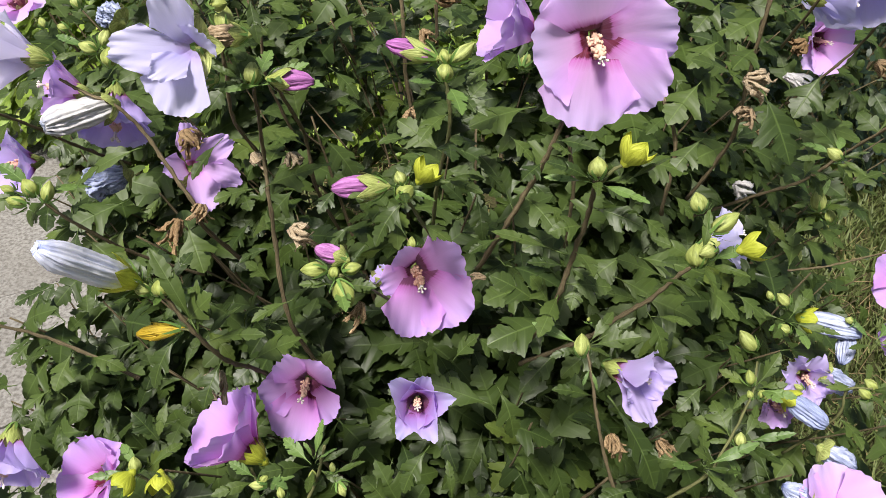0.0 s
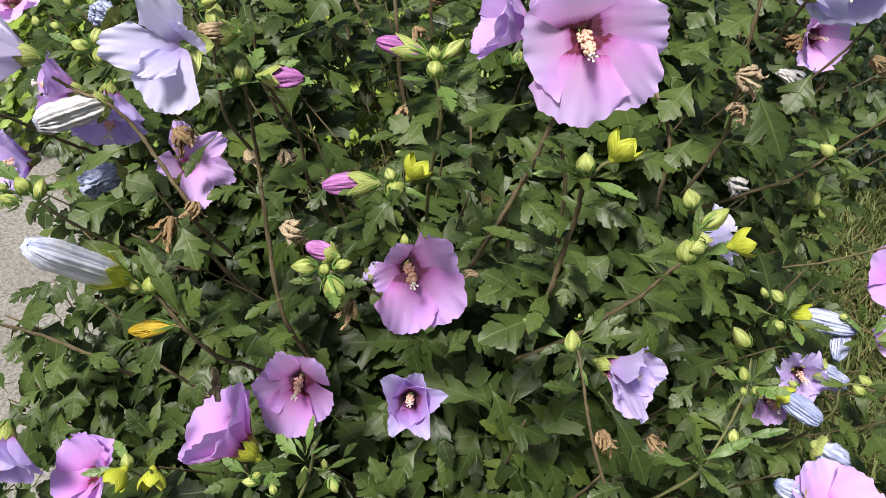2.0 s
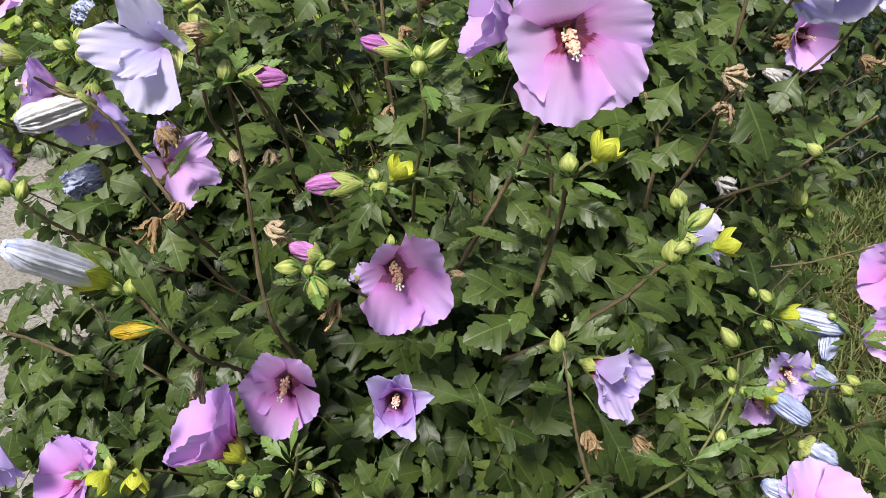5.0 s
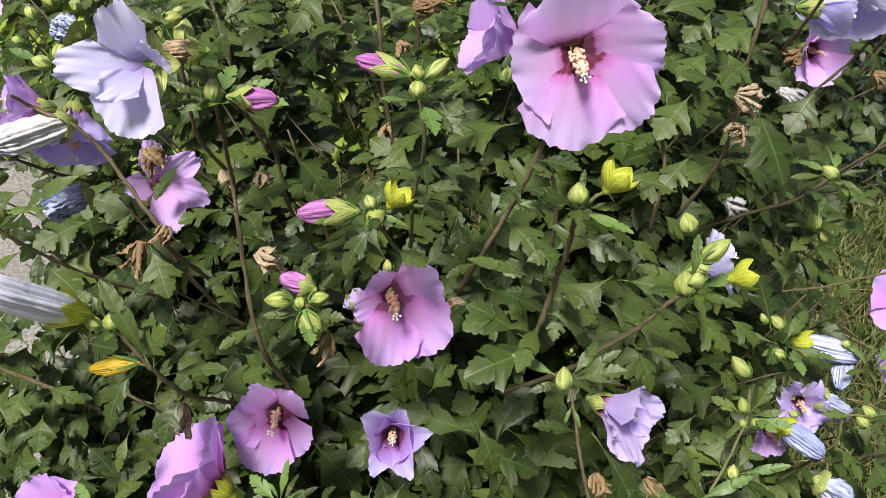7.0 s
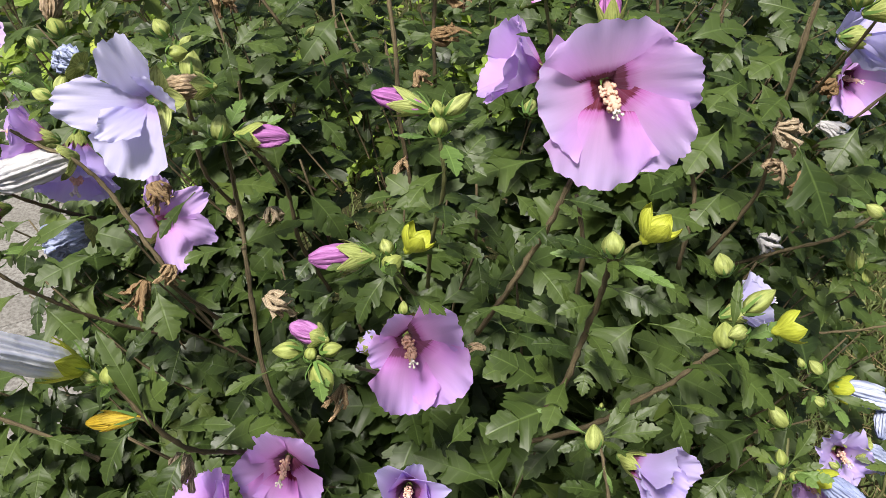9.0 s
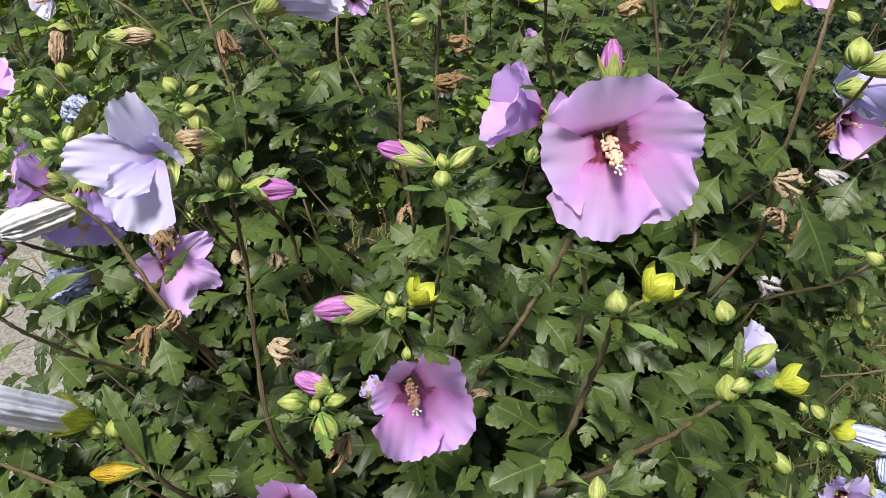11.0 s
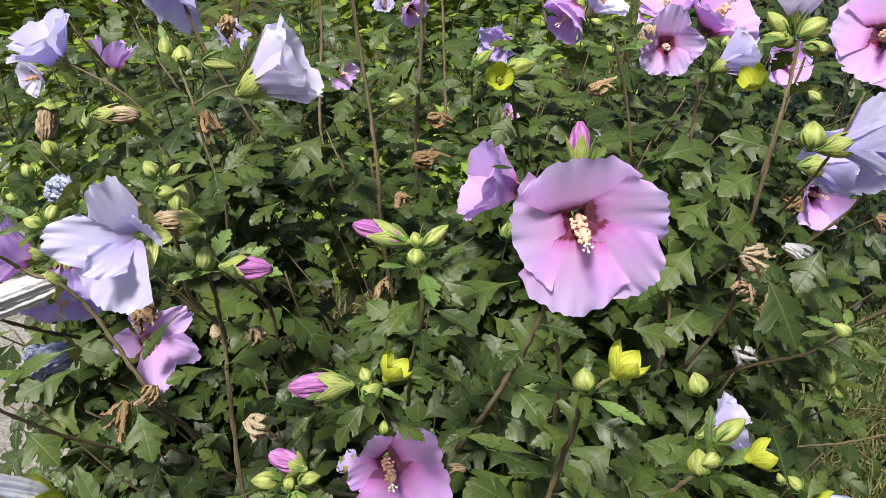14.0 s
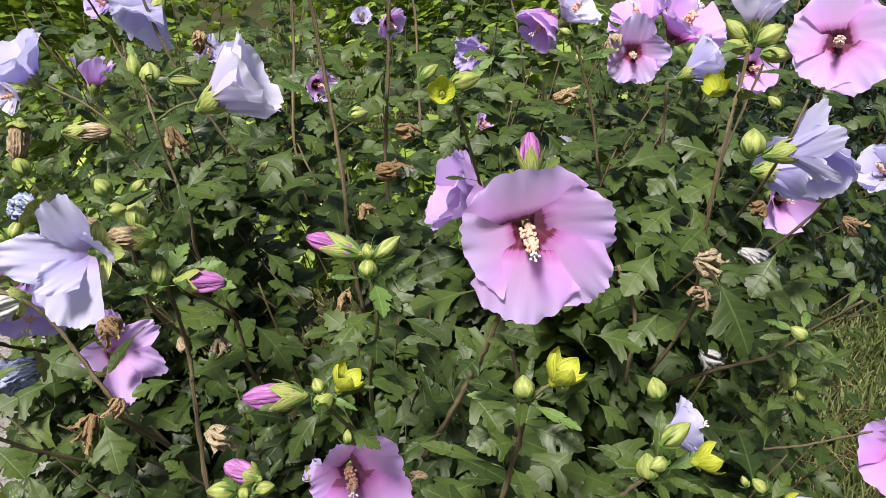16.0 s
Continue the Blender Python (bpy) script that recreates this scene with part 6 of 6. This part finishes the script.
leaf(shrub, (0.193, 0.653, 1.104), (-0.797, -0.602, 0.046), (0.146, -0.350, 0.930), 0.0565, 3)
leaf(shrub, (0.151, 0.527, 1.038), (-0.777, -0.504, -0.376), (-0.075, -0.350, 0.930), 0.0567, 3)
leaf(shrub, (0.194, 0.532, 1.035), (-0.897, -0.360, -0.258), (-0.088, -0.350, 0.930), 0.0539, 1)

# crowns of small leaves at the shoot tips
tuft(shrub, (0.004, 0.529, 1.201), 0.034, 6, 46, 0.30)
tuft(shrub, (0.044, 0.582, 1.265), 0.034, 6, 47, 0.30)
tuft(shrub, (-0.048, 0.491, 1.139), 0.034, 6, 48, 0.30)
tuft(shrub, (0.136, 0.452, 1.244), 0.030, 6, 49, 0.30)
tuft(shrub, (0.236, 0.480, 1.152), 0.036, 6, 50, 0.30)
tuft(shrub, (0.143, 0.450, 1.099), 0.032, 6, 51, 0.30)
tuft(shrub, (-0.109, 0.591, 1.263), 0.032, 6, 52, 0.30)
tuft(shrub, (-0.175, 0.476, 1.149), 0.030, 6, 53, 0.30)
tuft(shrub, (-0.077, 0.444, 0.986), 0.034, 6, 54, 0.30)
tuft(shrub, (-0.091, 0.577, 1.271), 0.030, 6, 55, 0.30)
tuft(shrub, (0.393, 0.588, 0.998), 0.034, 6, 56, 0.30)
tuft(shrub, (0.316, 0.483, 0.941), 0.036, 6, 57, 0.30)
tuft(shrub, (0.348, 0.538, 0.955), 0.034, 6, 58, 0.30)
tuft(shrub, (0.460, 0.537, 0.947), 0.034, 6, 59, 0.30)
tuft(shrub, (-0.214, 0.441, 0.994), 0.032, 6, 60, 0.30)
tuft(shrub, (-0.300, 0.592, 1.173), 0.034, 6, 61, 0.30)
tuft(shrub, (-0.128, 0.461, 0.952), 0.030, 6, 62, 0.30)
tuft(shrub, (0.428, 0.651, 1.096), 0.030, 6, 63, 0.30)
tuft(shrub, (-0.257, 0.680, 1.263), 0.030, 6, 64, 0.30)
tuft(shrub, (0.416, 0.626, 1.164), 0.030, 6, 65, 0.30)
tuft(shrub, (0.486, 0.576, 0.972), 0.030, 6, 66, 0.30)
tuft(shrub, (0.265, 0.453, 0.945), 0.040, 6, 67, 0.30)
tuft(shrub, (0.448, 0.854, 1.368), 0.036, 6, 68, 0.30)
tuft(shrub, (-0.189, 0.890, 1.346), 0.034, 6, 69, 0.30)
tuft(shrub, (0.108, 0.622, 1.390), 0.030, 6, 70, 0.30)
tuft(shrub, (0.177, 0.654, 1.305), 0.030, 6, 71, 0.30)
tuft(shrub, (0.300, 1.011, 1.325), 0.034, 6, 72, 0.30)
tuft(shrub, (0.470, 0.848, 1.313), 0.030, 6, 73, 0.30)
tuft(shrub, (-0.147, 0.625, 1.310), 0.030, 6, 74, 0.30)
tuft(shrub, (0.222, 1.172, 1.300), 0.040, 6, 75, 0.30)
tuft(shrub, (0.442, 1.009, 1.320), 0.030, 6, 76, 0.30)
tuft(shrub, (-0.010, 0.867, 1.325), 0.034, 6, 77, 0.30)

# dark hollows between the branches
keep_free((-0.186, 0.764, 1.086), (-0.285, 0.804, -0.522), 0.22, 0.050)
keep_free((-0.150, 0.691, 1.033), (-0.254, 0.751, -0.609), 0.22, 0.040)
keep_free((-0.023, 0.788, 1.115), (-0.099, 0.859, -0.503), 0.22, 0.035)
keep_free((-0.070, 0.754, 1.084), (-0.156, 0.824, -0.544), 0.22, 0.035)
keep_free((-0.024, 0.552, 0.991), (-0.044, 0.738, -0.674), 0.20, 0.038)
keep_free((0.099, 0.558, 1.013), (0.119, 0.752, -0.649), 0.20, 0.034)
keep_free((-0.051, 0.818, 1.169), (-0.068, 0.926, -0.371), 0.20, 0.043)
keep_free((-0.100, 0.832, 1.185), (-0.122, 0.930, -0.348), 0.20, 0.034)
keep_free((0.065, 0.440, 0.978), (0.082, 0.646, -0.759), 0.20, 0.047)
keep_free((-0.051, 0.467, 0.971), (-0.086, 0.663, -0.744), 0.20, 0.038)
keep_free((-0.175, 0.592, 1.001), (-0.232, 0.747, -0.623), 0.20, 0.038)
keep_free((0.229, 0.561, 1.031), (0.287, 0.738, -0.611), 0.20, 0.030)
keep_free((0.143, 0.419, 0.989), (0.198, 0.626, -0.755), 0.20, 0.030)
keep_free((-0.190, 0.493, 0.960), (-0.263, 0.654, -0.709), 0.20, 0.025)
keep_free((-0.271, 0.643, 0.994), (-0.325, 0.746, -0.582), 0.20, 0.034)
keep_free((0.125, 0.468, 1.026), (0.171, 0.696, -0.697), 0.20, 0.025)
keep_free((-0.018, 0.494, 1.051), (-0.042, 0.742, -0.669), 0.25, 0.045)
keep_free((0.056, 0.398, 1.023), (0.073, 0.641, -0.764), 0.25, 0.045)
keep_free((0.040, 0.426, 1.027), (0.047, 0.672, -0.739), 0.25, 0.035)
keep_free((-0.046, 0.542, 1.083), (-0.082, 0.791, -0.606), 0.25, 0.030)
keep_free((-0.193, 0.548, 1.007), (-0.265, 0.719, -0.643), 0.25, 0.030)
keep_free((0.108, 0.371, 1.024), (0.160, 0.610, -0.776), 0.25, 0.030)
keep_free((-0.054, 0.495, 1.013), (-0.092, 0.712, -0.696), 0.25, 0.030)
keep_free((0.224, 0.565, 1.107), (0.296, 0.786, -0.543), 0.25, 0.030)
keep_free((-0.018, 0.681, 1.167), (-0.037, 0.899, -0.437), 0.25, 0.035)
keep_free((-0.070, 0.763, 1.193), (-0.097, 0.924, -0.370), 0.25, 0.035)
keep_free((-0.065, 0.753, 1.160), (-0.106, 0.890, -0.443), 0.25, 0.030)
keep_free((-0.246, 0.679, 1.008), (-0.322, 0.735, -0.597), 0.25, 0.035)


tagged(child("foliage", FAR_LEAVES.build("foliage", LEAF_MASS_SHADED), shrub), "lobed green leaves on the rear stems", kind="stuff")


# ---- foliage of the shrubs ----
def canopy(x, y):
    """The height of the leaf surface over the plan of the front shrub."""
    z = float(np.interp(y, (0.25, 0.36, 0.46, 0.56, 0.70, 0.85, 1.05, 1.4), (0.66, 0.84, 0.96, 1.045, 1.10, 1.17, 1.24, 1.26)))
    z -= 0.13 * math.exp(-((x + 0.16) / 0.11) ** 2 - ((y - 0.66) / 0.12) ** 2) + 0.07 * math.exp(-((x + 0.02) / 0.08) ** 2 - ((y - 0.74) / 0.10) ** 2)
    return z - 0.30 * max(0.0, abs(x - 0.09) - 0.18) ** 1.5 * 2 + 0.03 * noise.noise((x * 7, y * 7, 2.0))


def foliage(parent, count, x_range, y_range, surface, depth, size, kinds, seed, leaves=10, inner=(0.1, 0.95), mat=None, twigs_too=True, gaps=True, pull=0.0, solid=False):
    luck = random.Random(seed)
    mass, twigs = Mass(), []
    for s in range(count):
        x, y = luck.uniform(*x_range), luck.uniform(*y_range)
        clump = noise.noise((x * 6.5, y * 6.5, 3.7))
        if gaps and clump < 0.06 and luck.random() < 0.95:
            continue
        tip = Vector((x, y, 0.14 * clump + surface(x, y) - depth * luck.random() ** 1.4))
        base = Vector((inner[0] + (0.55 + pull) * (x - inner[0]), inner[1] + (0.6 + pull) * (y - inner[1]), tip.z - luck.uniform(0.18, 0.30)))
        mid = (tip + base) / 2 + Vector((luck.uniform(-0.03, 0.03), luck.uniform(-0.03, 0.03), -0.02))
        line = smooth_line([base, mid, tip], 5)
        if not solid and (crowded(tip) or crowded(mid)):
            continue
        if twigs_too and s % 5 < 2:
            twigs.append(tube(line, 0.0015, 0.0010, 4, 0.2, s))
        for k in range(leaves):
            q = 0.2 + 0.8 * (k + luck.uniform(-0.3, 0.3)) / (leaves - 1)
            i = min(len(line) - 1, max(0, int(q * (len(line) - 1))))
            at = line[i]
            ahead = (line[min(i + 1, len(line) - 1)] - line[max(i - 1, 0)]).normalized()
            side = ahead.orthogonal().normalized()
            side.rotate(Matrix.Rotation(2.4 * k + s, 3, ahead))
            out = side + ahead * luck.uniform(0.1, 0.6) + Vector((0, -0.15, luck.uniform(-0.7, 0.1)))
            face = Vector((luck.uniform(-0.5, 0.5), -0.45 + luck.uniform(-0.4, 0.4), 1.0)) + side * 0.25
            long = size * luck.uniform(0.7, 1.3) * (1.1 - 0.4 * q)
            spot = at + out.normalized() * long * 0.6
            if not solid and (crowded(spot) or crowded(at) or crowded(at + out.normalized() * long)):
                continue
            mass.add(luck.choice(kinds), leaf_pose(at, out, face, long))
    if twigs:
        v, f, t = joined(twigs)
        tagged(child("twig_tangle", mesh_of("twig_tangle", v, f, TWIG, t), parent), "thin brown twigs", kind="stuff")
    tagged(child("foliage", mass.build("foliage", mat or LEAF_MASS_SHADED), parent), "dense lobed green leaves with inner shade put into their colour", kind="stuff")


def limbs(parent, foot, tips, seed):
    luck = random.Random(seed)
    for k, (x, y, z) in enumerate(tips):
        a = luck.uniform(0, 6.28)
        base = Vector((foot[0] + 0.05 * math.cos(a), foot[1] + 0.05 * math.sin(a), -0.02))
        low = base * 0.7 + Vector((x, y, z)) * 0.3 + Vector((0, 0, 0.08))
        line = smooth_line([base, low, Vector((x, y, z)) * 0.75 + base * 0.25 + Vector((0, 0, 0.03)), Vector((x, y, z))], 7)
        v, f, t = tube(line, luck.uniform(0.006, 0.009), 0.0012, 8, 0.15, seed + k)
        child("limb", mesh_of("limb", v, f, TWIG, t), parent)


limbs(shrub, (0.10, 0.92), [(-0.25, 0.62, 0.95), (-0.1, 0.55, 0.9), (0.05, 0.5, 0.85), (0.2, 0.5, 0.88), (0.35, 0.6, 0.92), (0.42, 0.8, 1.0), (0.3, 0.95, 1.1), (0.1, 0.85, 1.1), (-0.1, 0.9, 1.1), (-0.3, 0.85, 1.05), (0.0, 1.15, 1.15), (0.3, 1.15, 1.15)], 21)
limbs(back_shrub, (0.25, 1.75), [(-0.4, 1.5, 1.0), (-0.1, 1.4, 1.05), (0.2, 1.5, 1.1), (0.5, 1.5, 1.05), (0.7, 1.7, 1.0), (0.3, 1.9, 1.1), (-0.2, 1.9, 1.05)], 41)
foliage(shrub, 480, (-0.44, 0.47), (0.28, 1.05), canopy, 0.17, 0.080, LEAF_KINDS[:6], 61)
foliage(shrub, 150, (-0.38, 0.46), (0.32, 1.15), lambda x, y: canopy(x, y) - 0.30, 0.45, 0.07, LEAF_ROUGH, 64, twigs_too=False)
foliage(shrub, 110, (-0.36, 0.46), (0.42, 1.0), lambda x, y: canopy(x, y) - 0.28, 0.20, 0.078, LEAF_ROUGH, 70, twigs_too=False, gaps=False, solid=True)
foliage(shrub, 190, (-0.50, 0.62), (0.75, 1.25), lambda x, y: canopy(x, y) + 0.04, 0.25, 0.074, LEAF_KINDS[:6], 62)
foliage(shrub, 105, (-0.46, -0.16), (0.42, 0.85), lambda x, y: 0.94 + 0.15 * (y - 0.5), 0.26, 0.070, LEAF_KINDS[:6], 65, inner=(0.0, 0.9), twigs_too=False, gaps=False)
foliage(shrub, 115, (-0.47, -0.22), (0.68, 1.04), lambda x, y: 0.93 + 0.12 * (y - 0.7), 0.26, 0.072, LEAF_KINDS[:6], 68, inner=(-0.15, 0.95), gaps=False, solid=True)
foliage(shrub, 120, (0.34, 0.62), (0.50, 1.2), lambda x, y: 1.0 + 0.24 * (y - 0.5), 0.2, 0.064, LEAF_KINDS[:6], 66, gaps=False)
foliage(shrub, 80, (0.56, 0.86), (0.95, 1.45), lambda x, y: 0.98 + 0.25 * (y - 0.95), 0.3, 0.066, LEAF_ROUGH, 69, gaps=False)
foliage(back_shrub, 80, (0.42, 1.05), (1.0, 1.7), lambda x, y: 1.12 + 0.08 * noise.noise((x * 5, y * 5, 1.0)), 0.3, 0.06, LEAF_ROUGH, 67, inner=(0.4, 1.7))
foliage(back_shrub, 270, (-0.75, 0.85), (1.15, 2.0), lambda x, y: 1.27 + 0.20 * noise.noise((x * 8, y * 5, 1.0)), 0.34, 0.066, LEAF_ROUGH, 63, inner=(0.2, 1.7), pull=0.34)


# upright leafy shoots of the rear shrub
back_leaves, shoot_luck = Mass(), random.Random(91)
for number in range(46):
    x, y = shoot_luck.uniform(-0.65, 0.85), shoot_luck.uniform(1.08, 1.75)
    top = 1.24 + 0.12 * (y - 1.1) + shoot_luck.uniform(-0.08, 0.12)
    foot = Vector((x * 0.85 + 0.03, y + 0.06, top - shoot_luck.uniform(0.35, 0.5)))
    middle = Vector((x + shoot_luck.uniform(-0.02, 0.02), y + 0.02, top - 0.18))
    stem(back_shrub, [foot, middle, Vector((x + shoot_luck.uniform(-0.03, 0.03), y, top))], 0.0018, 0.0013, leaves=14, size=0.074, first=0.1, seed=300 + number, mass=back_leaves)
tagged(child("foliage", back_leaves.build("foliage", LEAF_MASS_SHADED), back_shrub), "lobed green leaves on upright shoots", kind="stuff")


def broad_bush(name, at, radii, count, size, mat, label, category, seed, box=0.0):
    """A rounded or clipped bush of small leaves on short twigs over a trunk."""
    bush = thing(name, (at[0], at[1], 0.0), label, category)
    luck = random.Random(seed)
    small = leaf_shape(seed, 0.6, 0.9, droop=0.2, rows=5)
    mass = Mass()
    for _ in range(count):
        d = Vector((luck.gauss(0, 1), luck.gauss(0, 1), luck.gauss(0, 1))).normalized()
        if box:
            d = Vector([math.copysign(abs(c) ** box, c) for c in d])
        r = luck.uniform(0.4, 1.05) ** 0.6 + 0.14 * noise.noise(d * 2.7 + Vector((seed, 0, 0)))
        p = Vector((at[0] + d.x * radii[0] * r, at[1] + d.y * radii[1] * r, at[2] + d.z * radii[2] * r))
        if p.z < 0.02:
            continue
        out = d + Vector((luck.uniform(-0.8, 0.8), luck.uniform(-0.8, 0.8), luck.uniform(-0.6, 0.6)))
        mass.add(small, leaf_pose(p, out, Vector((luck.uniform(-0.6, 0.6), luck.uniform(-0.9, 0.3), 1)), size * luck.uniform(0.6, 1.3)))
    tagged(child("foliage", mass.build("foliage", mat), bush), kind="stuff")
    for k in range(5):
        tip = Vector((at[0] + radii[0] * 0.5 * math.cos(1.26 * k), at[1] + radii[1] * 0.5 * math.sin(1.26 * k), at[2] + radii[2] * 0.5))
        v, f, t = tube(smooth_line([Vector((at[0], at[1], -0.02)), Vector((at[0], at[1], 0.1)), tip], 6), 0.014, 0.005, 7, 0.1, k)
        child("trunk", mesh_of("trunk", v, f, TWIG, t), bush)


# the black shaded background comes from these bushes' painted leaf colour
broad_bush("evergreen_bush", (1.75, 2.85, 0.50), (0.80, 0.55, 0.62), 6000, 0.055, LEAF_SHADED, "evergreen bush behind the hibiscus, its shade painted into near-black leaves", "bush", 71)
broad_bush("evergreen_bush", (2.9, 4.3, 0.75), (1.3, 0.7, 0.9), 6500, 0.075, LEAF_SHADED, "large evergreen bush behind the lawn, its shade painted into near-black leaves", "bush", 73)
broad_bush("hedge", (-0.45, 3.2, 0.70), (1.35, 0.4, 0.76), 11000, 0.085, LEAF_HEDGE, "low yellow-green hedge behind the flowering shrubs", "hedge", 72, 0.6)
